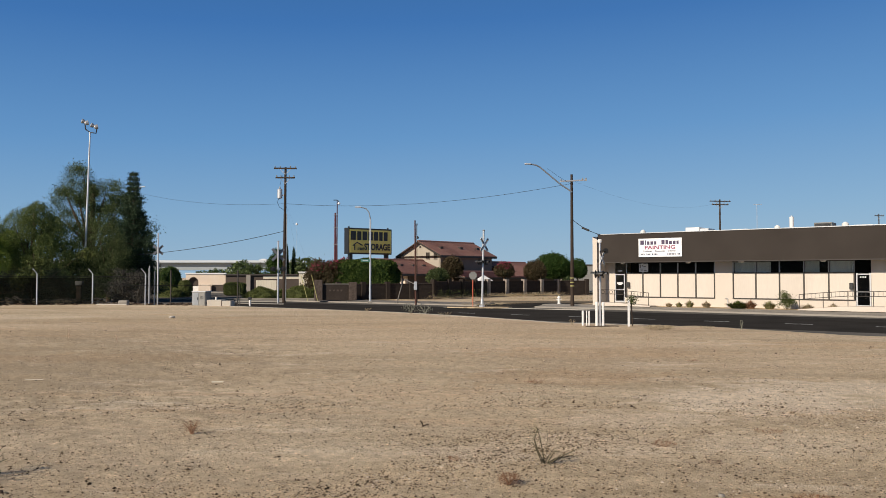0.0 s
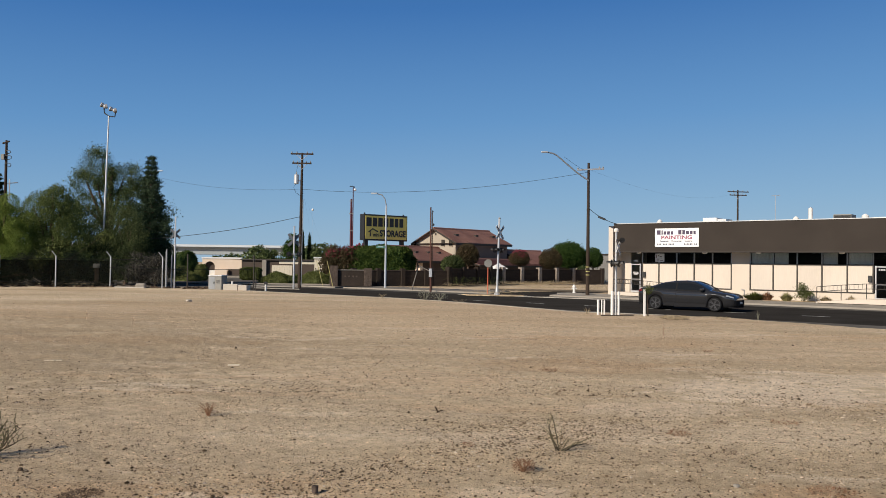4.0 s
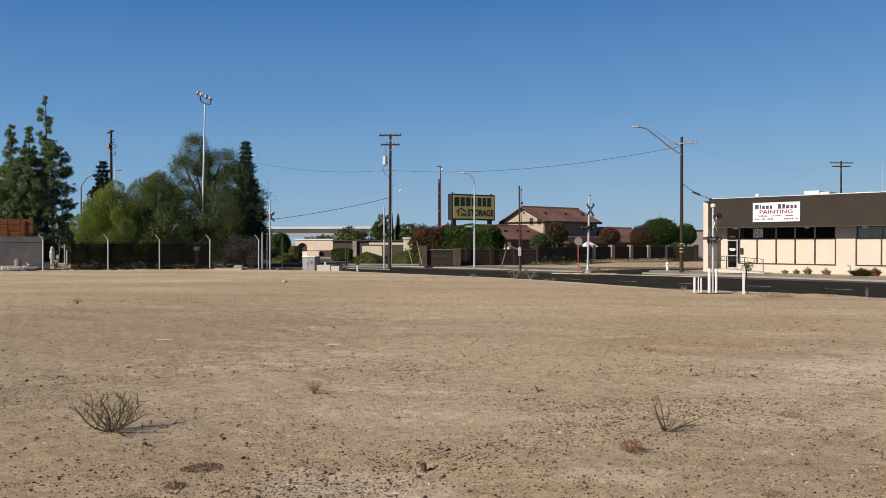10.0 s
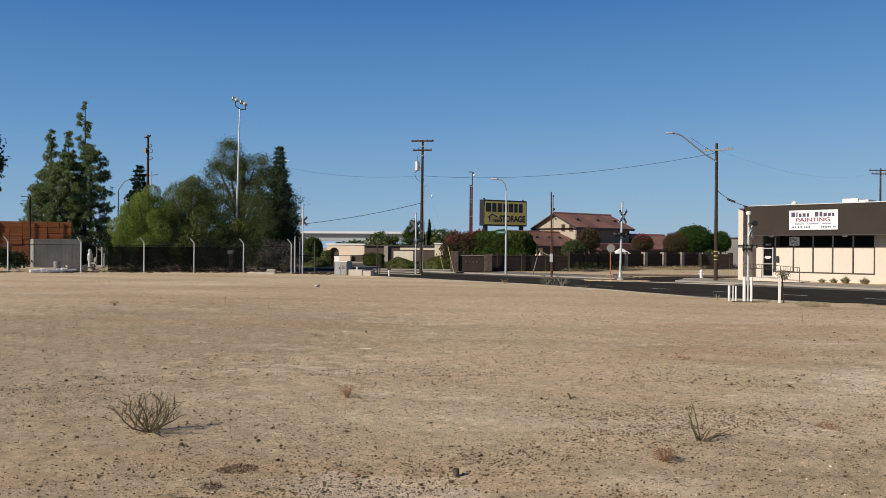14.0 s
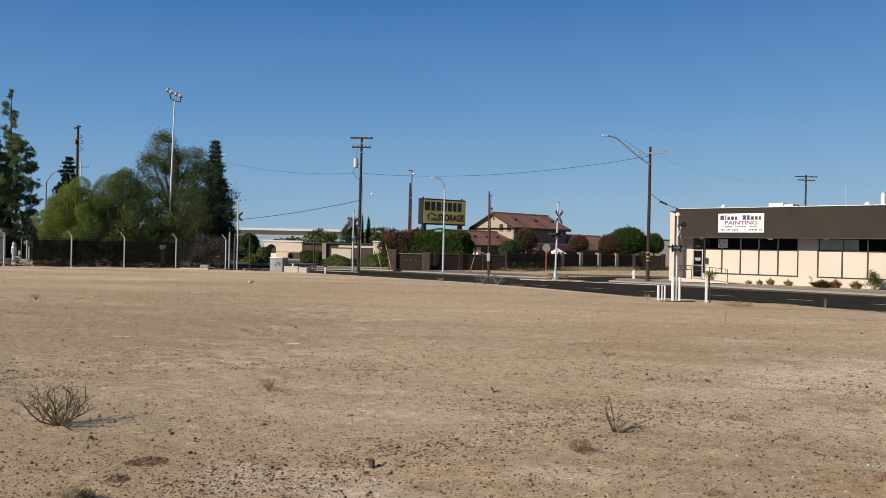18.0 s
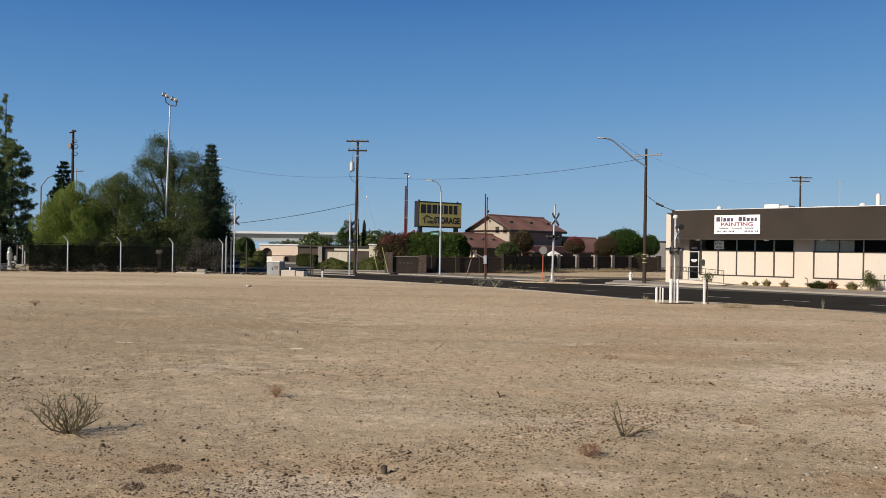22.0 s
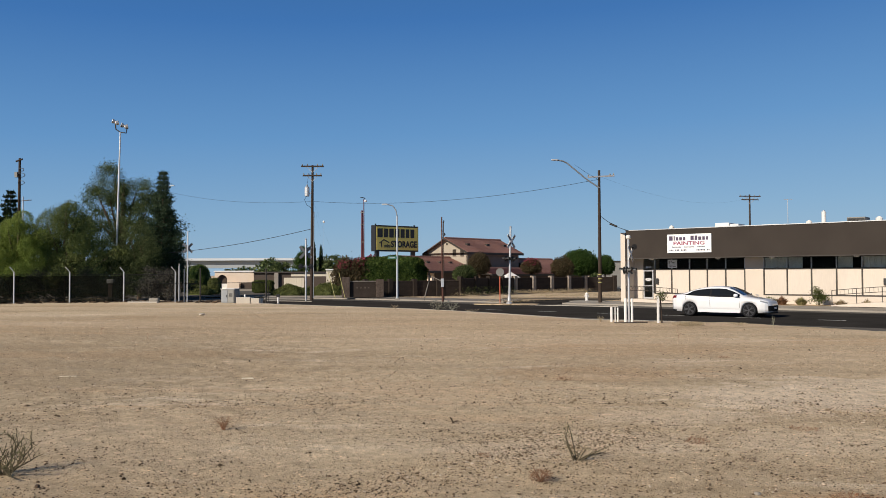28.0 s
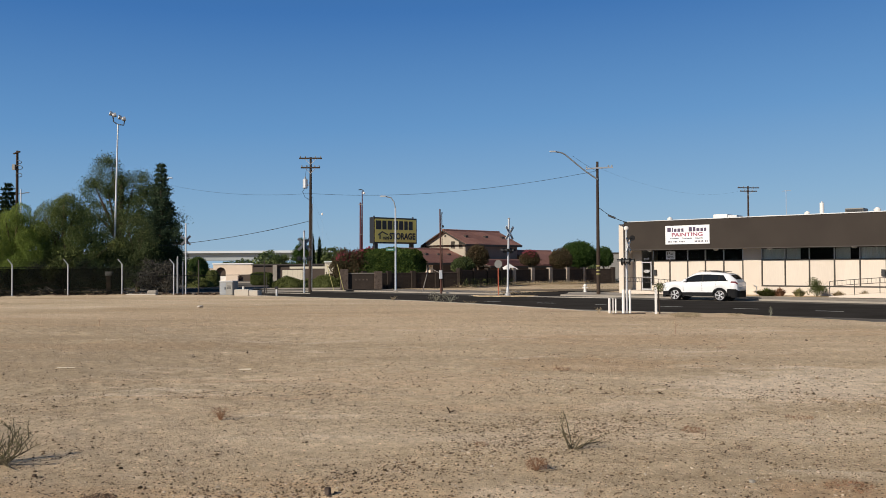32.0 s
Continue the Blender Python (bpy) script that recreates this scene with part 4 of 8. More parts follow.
def crossing_signal(x, y, z, h, yaw, label, back=False, buck_z=None, lamp_z=None, lamps=True, double=True, lean=0.0, base=True, bell=False, r=0.065, k0=1.0, f0=0.75):
    t = thing("crossing_signal", pose(x, y, z, 0, lean, 0) @ pose(0, 0, 0, 0, 0, yaw), label, "railway signal", "crossing signals")
    if base:
        part("base", lathe([(0.2, 0), (0.2, 0.08), (0.12, 0.2), (0.09, 0.55)], 14), GALV, t)
    part("mast", rod((0, 0, 0), (0, 0, h), r, r * 0.92, 14), GALV, t)
    part("mast_cap", lathe([(r * 1.1, h), (r * 1.3, h + 0.03), (0.02, h + 0.09)], 12), GALV, t)
    crossbuck(t, buck_z or h - 0.75, back, 0.08 if back else -0.08, k0=k0)
    if lamps:
        lz = lamp_z or h - 2.1
        part("lamp_arm", rod((-0.6 * f0, 0, lz), (0.6 * f0, 0, lz), 0.035 * f0), GALV, t)
        part("junction_box", box(-0.12 * f0, 0.12 * f0, -0.1 * f0, 0.1 * f0, lz - 0.12 * f0, lz + 0.12 * f0, 0.01), BLACK if not back else GALV, t)
        for sx in (-0.5 * f0, 0.5 * f0):
            flasher(t, sx, -0.06, lz, 180 if back else 0, f0)
            if double:
                flasher(t, sx, 0.1, lz, 0 if back else 180, f0)
    if bell:
        part("bell", lathe([(0.03, -0.07), (0.085, -0.06), (0.095, 0.03), (0.05, 0.07)], 14, m=Matrix.Translation((0, 0, h + 0.08))), WHITE, t, "white crossing bell on top")
        part("bell_plate", rod((0.10, -0.2, h - 0.30), (0.12, -0.2, h - 0.30), 0.105, 0.105, 20), PLASTIC, t, "dark round plate")
        part("bell_bracket", rod((0, 0, h - 0.3), (0.11, -0.2, h - 0.3), 0.02), BLACK, t)
    return t


crossing_signal(2.66, 56.0, -0.15, 5.19, 52, "silver crossing signal mast with crossbuck and flashers", lean=1.3, r=0.075, lamp_z=3.04, buck_z=4.24)
crossing_signal(-12.19, 60.9, -0.06, 4.55, 20, "silver crossing signal seen from behind beside a pole", back=True, lamp_z=2.55, buck_z=3.6, base=False)
crossing_signal(-19.6, 56.6, 0, 4.85, 15, "silver crossing signal at the end of a fence, seen from behind", back=True, lamp_z=2.4, buck_z=3.75, lamps=False, k0=0.72, r=0.05, base=False)
crossing_signal(6.05, 31.7, 0, 3.18, 62, "white crossing signal with crossbuck, flashers and bell behind white bollards", lamp_z=1.98, buck_z=2.62, bell=True, base=False, r=0.042, k0=0.66, f0=0.6)


def bollards():
    for i, (x, y, r, h) in enumerate(((5.42, 31.9, 0.045, 0.56), (5.55, 31.85, 0.022, 0.56), (5.66, 31.9, 0.032, 0.54), (5.91, 31.65, 0.058, 0.90), (6.13, 31.5, 0.042, 0.90))):
        t = thing("bollard", pose(x, y, -0.01), "white painted steel bollard beside the crossing signal" if h > 0.7 else "short thin white painted post", "bollard", "bollards by the crossing signal")
        part("post", rod((0, 0, -0.1), (0, 0, h), r, r, 14), WHITE, t)
        part("cap", lathe([(r, h), (r * 0.8, h + 0.02), (r * 0.3, h + 0.03)], 12), WHITE, t)
    t = thing("marker_post", pose(7.06, 31.3, -0.01), "white wooden marker post with a weed growing up it", "post")
    part("post", box(-0.04, 0.04, -0.04, 0.04, -0.1, 1.02, 0.008), WHITE, t)
    part("post", pipe([(0.16, 0.05, -0.1), (0.10, 0.04, 0.9)], 0.025, 8), WOOD_POLE, t)
    rng = np.random.default_rng(3)
    crown("weed", rng, rng.normal(size=(480, 3)) * np.array([0.10, 0.08, 0.085]) + np.array([0.12, 0.0, 1.0]), 0.026, LEAF_BUSH, t, label="green weed round the top")
    t = thing("wooden_plank", pose(5.9, 31.2, 0.02, 0, 0, 3), "dark weathered plank lying on the dirt", "plank")
    part("board", box(-0.5, 0.75, -0.05, 0.05, -0.02, 0.012, 0.005), WOOD_POLE, t)


bollards()


def utility_pole(x, y, z, h, r, arms, label, material=None, yaw=0, lean=(0, 0), extras=None):
    t = thing("utility_pole", pose(x, y, z, lean[0], lean[1], yaw), label, "utility pole", "utility poles")
    part("pole", rod((0, 0, -0.3), (0, 0, h), r, r * 0.62, 14), material or WOOD_POLE, t)
    for az, half in arms:
        a = part("crossarm", box(-half, half, -0.1 - 0.05, -0.1 + 0.05, az - 0.06, az + 0.06, 0.008), material or WOOD_POLE, t)
        for sx in (-half * 0.9, -half * 0.45, half * 0.45, half * 0.9):
            part("insulator", lathe([(0.02, 0), (0.05, 0.03), (0.05, 0.07), (0.025, 0.09), (0.045, 0.12), (0.02, 0.15)], 8, m=Matrix.Translation((sx, -0.1, az + 0.06))), GREY_BOX, a)
        for sx in (-half * 0.5, half * 0.5):
            part("brace", rod((sx, -0.1, az - 0.06), (0, -0.1, az - 0.5), 0.02, 0.02, 6), GALV, a)
    if extras:
        extras(t)
    return t


def transformer(t):
    c = part("transformer", lathe([(0.18, 0), (0.205, 0.05), (0.205, 0.72), (0.15, 0.8)], 16, m=Matrix.Translation((-0.43, -0.12, 8.48))), GALV, t, "grey can transformer hung on the pole")
    part("bracket", box(-0.28, -0.1, -0.14, -0.08, 8.7, 8.8), GALV, c)
    part("bushing", lathe([(0.04, 0), (0.07, 0.05), (0.03, 0.22)], 8, m=Matrix.Translation((-0.43, -0.12, 9.27))), GREY_BOX, c)
    part("drop_wire", pipe([(-0.43, -0.12, 9.48), (-0.35, -0.2, 9.9), (-0.2, -0.2, 10.4)], 0.012, 5), BLACK, t)
    part("cable_loop", pipe([(-0.43, -0.15, 8.5), (-0.62, -0.25, 8.2), (-0.42, -0.25, 7.75), (-0.05, -0.2, 7.5), (0.18, -0.2, 7.7), (0.05, -0.15, 7.95)], 0.018, 5), BLACK, t)
    part("riser_conduit", rod((0.17, -0.1, 0), (0.17, -0.1, 7.2), 0.03), LAMP_GREY, t)


utility_pole(-13.2, 68.4, -0.06, 11.1, 0.15, ((11.0, 0.95), (10.22, 0.8)), "weathered wooden utility pole with two crossarms and a transformer", lean=(0, 0.35), extras=transformer)


def lamp_arm_pole(t):
    c = part("crossarm", box(-0.36, 1.50, -0.16, -0.06, 8.58, 8.68, 0.008), ALU, t, "pale crossarm")
    c.matrix_basis = pose(0, 0, 0, 0, -3, 0)
    for sx in (-0.3, 1.2, 1.44):
        part("insulator", lathe([(0.02, 0), (0.05, 0.03), (0.05, 0.07), (0.02, 0.12)], 8, m=Matrix.Translation((sx, -0.1, 8.68))), GREY_BOX, c)
    a = part("lamp_arm", pipe([(0, -0.1, 7.86), (-0.83, -0.25, 8.39), (-1.79, -0.45, 9.15), (-2.27, -0.57, 9.53), (-2.55, -0.65, 9.66), (-2.95, -0.75, 9.72)], 0.05, 8), LAMP_GREY, t, "curved silver street lamp arm")
    part("luminaire", box(-3.36, -2.92, -0.86, -0.68, 9.68, 9.78, 0.035), GALV, a)
    for z in (1.3, 1.55, 1.85):
        part("reflector_band", lathe([(0.14, z), (0.14, z + 0.06)], 14), GUARD, t)
    part("tie_wire", pipe([(-0.02, -0.1, 8.4), (-1.0, -0.3, 8.95), (-1.75, -0.45, 9.45)], 0.01, 5), BLACK, t)


utility_pole(8.98, 57.2, -0.06, 9.1, 0.135, (), "wooden utility pole with a street lamp arm and yellow bands", extras=lamp_arm_pole)


def small_boxes(t):
    part("meter_box", box(-0.12, 0.12, -0.3, -0.14, 0.95, 1.6, 0.02), GALV, t, "grey meter box")
    part("conduit", rod((0.11, -0.10, 0), (0.14, -0.10, 6.0), 0.03), WOOD_POLE, t)
    part("weatherhead", pipe([(0.14, -0.1, 5.95), (0.16, -0.12, 6.08), (0.2, -0.15, 6.02)], 0.045), BLACK, t)
    part("service_fitting", lathe([(0.03, -0.1), (0.09, -0.05), (0.09, 0.05), (0.03, 0.1)], 10, m=Matrix.Translation((0.2, -0.12, 5.0))), BLACK, t)


utility_pole(-2.1, 63.7, -0.06, 6.35, 0.085, (), "short brown wooden service pole with a meter box", RED_POLE, lean=(0, -0.6), extras=small_boxes)


MAROON = mat("maroon_paint", (0.085, 0.032, 0.038), (0.13, 0.050, 0.058), 0.8, 2, 40, 0.1)


def lamp_mast(t):
    part("mast", rod((0.24, -0.16, 4.0), (0.24, -0.16, 11.6), 0.075, 0.06, 8), MAROON, t, "slim mast strapped beside the pole")
    for z in (6.0, 8.2, 9.8):
        part("strap", box(-0.21, 0.33, -0.26, -0.22, z, z + 0.07), GREY_BOX, t)
    a = part("lamp_arm", pipe([(-0.22, -0.16, 11.72), (0.1, -0.16, 11.74), (0.36, -0.16, 11.66), (0.42, -0.16, 11.5)], 0.055, 6), BLACK, t)
    part("lamp_head", lathe([(0.05, 0.16), (0.17, 0.06), (0.18, -0.08), (0.06, -0.16)], 12, m=Matrix.Translation((0.46, -0.16, 11.3))), SIGN_WHITE, a, "small white lamp head")


utility_pole(-13.75, 105, 0, 10.1, 0.19, (), "maroon wooden pole with a slim lamp mast behind the hedge", MAROON, extras=lamp_mast)
utility_pole(-37.6, 160, 0, 5.25, 0.10, (), "thin distant pole before the bridge", GALV)


def pole_head(t):
    part("bracket", rod((-0.3, -0.1, 12.5), (0.32, -0.1, 12.7), 0.08), WOOD_POLE, t)
    for z, r in ((11.2, 0.34), (10.5, 0.30), (11.7, 0.24)):
        part("cable_loop", pipe([(0.28 + r * math.cos(k * 0.7), -0.2, z + 0.6 * r * math.sin(k * 0.7)) for k in range(10)], 0.03, 5), BLACK, t)
    part("riser", rod((0.42, -0.1, 3), (0.42, -0.1, 9.2), 0.05), GALV, t)
    part("switch_box", box(-0.35, -0.1, -0.25, 0.0, 11.0, 11.5), GREY_BOX, t)


utility_pole(-41.8, 75, 0, 12.8, 0.17, (), "dark wooden riser pole with looped cables behind the trees", extras=pole_head)
utility_pole(-50.9, 70, 0, 6.5, 0.11, (), "thin dark bare pole before stacked bins")
utility_pole(-102, 140, 0, 11.2, 0.2, ((11.0, 1.3), (10.2, 1.1)), "distant wooden utility pole with two crossarms", yaw=20)
utility_pole(37.1, 110, 0, 12.3, 0.16, ((12.05, 1.5), (11.6, 1.2)), "wooden utility pole with crossarms behind the shop building", yaw=10)
utility_pole(69, 130, 0, 11.9, 0.12, ((11.6, 0.8),), "distant utility pole beyond the shop roof", yaw=10)


def antenna():
    t = thing("antenna_mast", pose(41.3, 108, 0), "thin antenna mast beyond the shop roof", "antenna")
    part("mast", rod((0, 0, 0), (0, 0, 11.5), 0.05, 0.03), GALV, t)
    part("boom", rod((-0.5, 0, 11.4), (0.6, 0, 11.5), 0.025), GALV, t)
    for x in (-0.4, 0.0, 0.5):
        part("element", rod((x, -0.4, 11.42), (x, 0.4, 11.42), 0.015), GALV, t)


antenna()


PLATE_GREEN = mat("green_sign_sheet", (0.05, 0.17, 0.14), (0.08, 0.22, 0.18), 0.5, 2, 30, 0.02)


def street_lamp(x, y, z, h, reach, yaw, label, r=0.085, rise=1.0, metal=None, plate=0):
    metal = metal or LAMP_GREY
    t = thing("street_lamp", pose(x, y, z, 0, 0, yaw), label, "street lamp", "street lamps")
    part("base", box(-0.16, 0.16, -0.16, 0.16, 0, 0.12, 0.02), CONCRETE, t)
    part("pole", rod((0, 0, 0), (0, 0, h - rise), r, r * 0.7, 12), metal, t)
    if plate:
        p = part("street_plate", box(-0.70, -0.03, -0.10, -0.085, plate - 0.09, plate + 0.09, 0.005), PLATE_GREEN, t, "small green street name plate")
        part("text_bar", box(-0.56, -0.18, -0.104, -0.101, plate - 0.02, plate + 0.03), SILVER, p)
    a = part("arm", pipe([(0, 0, h - rise), (-0.15 * reach, 0, h - rise * 0.45), (-0.45 * reach, 0, h - rise * 0.12), (-reach, 0, h)], r * 0.5, 8), LAMP_GREY if metal is SILVER else metal, t)
    part("luminaire", box(-reach - 0.42, -reach + 0.05, -0.1, 0.1, h - 0.05, h + 0.05, 0.03), metal, a)


street_lamp(-5.5, 62.3, -0.06, 7.25, 0.75, 0, "slim silver street lamp with curved arm and green street plate", rise=0.9, metal=SILVER, plate=3.2)
street_lamp(-32.5, 85, 0, 11.25, -1.6, 0, "silver street lamp with an arm among tall trees", metal=GALV)
street_lamp(-64.6, 108, 0, 12.0, -6.0, 0, "grey signal pole with a long mast arm behind trees", 0.12, 2.2, metal=BACK_STEEL)
street_lamp(-63.6, 108, 0, 9.1, -1.0, 0, "grey street lamp behind trees", 0.12, 0.5, metal=BACK_STEEL)


def floodlight_mast():
    t = thing("floodlight_mast", pose(-29.65, 68, 0, 0, 1.35, 0), "tall slim mast with four floodlights", "floodlight")
    part("pole", rod((0, 0, 0), (0, 0, 13.9), 0.095, 0.06, 14), GALV, t)
    part("yoke", pipe([(-0.45, 0, 14.6), (-0.38, 0, 14.15), (0, 0, 13.9), (0.5, 0, 13.85), (0.56, 0, 14.3)], 0.05), BLACK, t)
    for x, z in ((-0.62, 14.82), (-0.3, 14.70), (0.14, 14.5), (0.5, 14.38)):
        f = part("floodlight", lathe([(0.08, -0.18), (0.17, -0.10), (0.20, 0.10), (0.18, 0.12)], 16, m=Matrix.Translation((x, 0, z)) @ pose(0, 0, 0, 0, 75 if x in (-0.3, 0.5) else -75, 30)), ALU, t, "round floodlight head")


floodlight_mast()


def far_lamp():
    t = thing("high_mast_lamp", pose(-37.4, 210, 0) @ Matrix.Diagonal((1, 1, 1.075, 1)), "far thin high-mast lamp with a white head", "street lamp")
    part("mast", rod((0, 0, 0), (0, 0, 14.0), 0.014, 0.008), GALV, t)
    part("head", lathe([(0.08, 14.1), (0.26, 14.25), (0.28, 14.5), (0.12, 14.7)], 12), WHITE, t)


far_lamp()


def small_roadside():
    # stop sign seen from behind
    t = thing("stop_sign", pose(2.08, 57.2, -0.06, 0, 0, 8), "octagonal sign seen from its grey back on a red-orange post", "traffic sign")
    part("post", rod((0, 0, -0.1), (0, 0, 2.2), 0.035, 0.035, 10), RED_POST, t)
    pl = part("plate", rod((0, -0.05, 0), (0, -0.058, 0), 0.29, 0.29, 8), GREY_BOX, t, "bare grey octagonal plate")
    pl.matrix_basis = pose(0, 0, 2.05, 0, 22.5, 0)
    # hydrant
    t = thing("fire_hydrant", pose(8.45, 60.0, -0.10) @ Matrix.Scale(0.88, 4), "white and cream fire hydrant on the far pavement", "hydrant")
    part("barrel", lathe([(0.17, 0), (0.17, 0.05), (0.11, 0.08), (0.11, 0.5), (0.15, 0.52), (0.15, 0.56), (0.12, 0.62), (0.04, 0.72)], 16), WHITE, t)
    for sx in (-1, 1):
        part("nozzle", rod((0, 0, 0.4), (sx * 0.2, 0, 0.4), 0.055, 0.06), WHITE, t)
    part("cap_nut", rod((0, 0, 0.7), (0, 0, 0.76), 0.025, 0.025, 6), YELLOW, t)
    # cabinet and concrete block on the lot
    t = thing("signal_cabinet", pose(-16.0, 54.6, -0.01, 0, 0, -12), "pale grey metal signal cabinet on the dirt", "cabinet")
    part("body", box(-0.48, 0.48, -0.38, 0.38, 0, 0.92, 0.02), GREY_BOX, t)
    part("lid", box(-0.51, 0.51, -0.41, 0.41, 0.92, 0.97, 0.01), GALV, t)
    d = part("door", box(-0.44, 0.0, -0.40, -0.383, 0.06, 0.86), LAMP_GREY, t, "light grey cabinet door")
    part("handle", box(-0.08, -0.04, -0.43, -0.40, 0.4, 0.55), BLACK, d)
    part("door", box(0.02, 0.44, -0.40, -0.383, 0.06, 0.86), GREY_BOX, t)
    for k in range(4):
        part("notice_bar", box(0.1, 0.36, -0.406, -0.401, 0.62 - k * 0.06, 0.65 - k * 0.06), BLACK, t)
    t = thing("concrete_block", pose(-14.6, 53.6, -0.01, 0, 0, -6), "low pale concrete block with a small pipe", "concrete block")
    part("block", box(-0.62, 0.35, -0.4, 0.4, 0, 0.42, 0.03), CONCRETE_PALE, t)
    part("block", box(0.36, 0.95, -0.35, 0.4, 0, 0.36, 0.03), CONCRETE_PALE, t)
    part("pipe", rod((-0.15, 0, 0.42), (-0.15, 0, 0.6), 0.06), WHITE, t)
    t = thing("marker_post", pose(-12.6, 53.8, -0.02), "short white marker post with a black cap", "post")
    part("post", rod((0, 0, 0), (0, 0, 0.42), 0.06), WHITE, t)
    part("cap", box(-0.11, 0.11, -0.06, 0.06, 0.42, 0.6, 0.02), BLACK, t)
    t = thing("leaning_post", pose(-3.6, 64.5, -0.06), "grey wooden post leaning beside the wall with a brace", "post")
    part("post", rod((0, 0, -0.1), (0.52, 0, 1.85), 0.045), DEAD_WOOD, t)
    part("brace", rod((0.50, 0, 1.82), (1.36, -0.66, 1.42), 0.03), DEAD_WOOD, t)
    # two yellow guy guards
    for x0, x1 in ((-10.9, -11.9), (-10.1, -11.0)):
        t = thing("guy_guard", pose(x0, 66.5, -0.06), "yellow plastic guy wire guard", "guy wire", "guy wires")
        part("guard", pipe([(0, 0, 0), (0.62 * (x1 - x0), 0.3, 2.1)], 0.024), GUARD, t)
        part("wire", pipe([(0.62 * (x1 - x0), 0.3, 2.1), (-13.1 - x0, 1.9, 8.2)], 0.002, 4), BLACK, t)


small_roadside()


def cable(p, q, sag, r, label, k=24):
    p, q = Vector(p), Vector(q)
    t = thing("overhead_cable", Matrix.Translation(p), label, "cable", "overhead cables")
    part("wire", pipe([(q - p) * (i / k) - Vector((0, 0, sag * 4 * (i / k) * (1 - i / k))) for i in range(k + 1)], r, 5), BLACK, t)


cable((-13.2, 68.3, 8.0), (8.98, 57.1, 8.4), 0.72, 0.013, "thin black cable sagging between two poles")
cable((-13.2, 68.3, 8.0), (-31.5, 85, 10.6), 0.5, 0.010, "thin cable towards a pole behind the trees")
cable((-13.2, 68.3, 5.7), (-30.0, 66, 3.4), 0.5, 0.022, "dark service cable running down to the trees")
cable((8.98, 57.1, 5.9), tuple(road(-26.0, 51.7, 4.75)), 0.25, 0.02, "dark service drop to the building corner")
t = thing("cable_splice", Matrix.Translation((9.6, 56.6, 5.28)) @ pose(0, 0, 0, 0, 14, -38), "black splice case on the service drop", "cable splice")
part("case", rod((0, 0, 0), (0.55, 0, -0.08), 0.07), BLACK, t)
cable((8.98, 57.1, 8.6), (37.1, 110, 12.0), 1.3, 0.0035, "thin cable running back over the shop roof")


# ---- roadside sign ----
def pylon_sign():
    a, b = Vector((-10.66, 92.15)), Vector((-6.05, 96.0))
    mid, d = (a + b) / 2, (b - a)
    yaw = math.degrees(math.atan2(d.y, d.x))
    w = d.length / 2
    t = thing("pylon_sign", pose(mid.x, mid.y, 0, 0, 0, yaw), "large yellow storage sign in a black box frame on two posts", "sign")
    part("cabinet", box(-w, w, -0.12, 0.75, 4.5, 7.45, 0.03), BLACK, t, "black sign cabinet")
    f = part("face", box(-w + 0.16, w - 0.12, -0.15, -0.122, 4.66, 7.28), YELLOW, t, "yellow sign face")
    for x in (-w + 0.5, w - 0.5):
        part("post", box(x - 0.2, x + 0.2, 0.1, 0.5, 0, 4.5), BLACK, t)
    for x in (-w + 0.3, w - 0.3):
        part("finial", box(x - 0.06, x + 0.06, 0.2, 0.35, 7.45, 7.62), BLACK, t)
    # the business name as plain bars
    x = -2.72
    for k, bw in enumerate((0.84, 0.70, 0.76, 0.76, 0.70, 0.62, 0.68)):
        part("name_bar", box(x, x + bw - 0.14, -0.157, -0.151, 6.08, 7.08), BLACK, f, "black bar of painted lettering")
        x += bw + 0.03
    lettering("lettering", "STORAGE", 0.98, pose(0.93, -0.157, 5.3, 90, 0, 0), BLACK, f, "bold black lettering", 0.042, 0.84)
    lettering("lettering", "mini", 0.55, pose(-1.38, -0.157, 5.12, 90, 0, 0), BLACK, f, "", 0.02, 0.9)
    bm = bmesh.new()
    for p, q in (((-2.45, 5.42), (-1.85, 5.82)), ((-1.85, 5.82), (-1.15, 5.5))):
        rod((p[0], -0.155, p[1]), (q[0], -0.155, q[1]), 0.07, 0.07, 6, bm)
    box(-2.25, -2.1, -0.158, -0.151, 4.95, 5.5, bm=bm)
    part("roof_mark", bm, BLACK, f, "plain black gable-shaped mark")


pylon_sign()


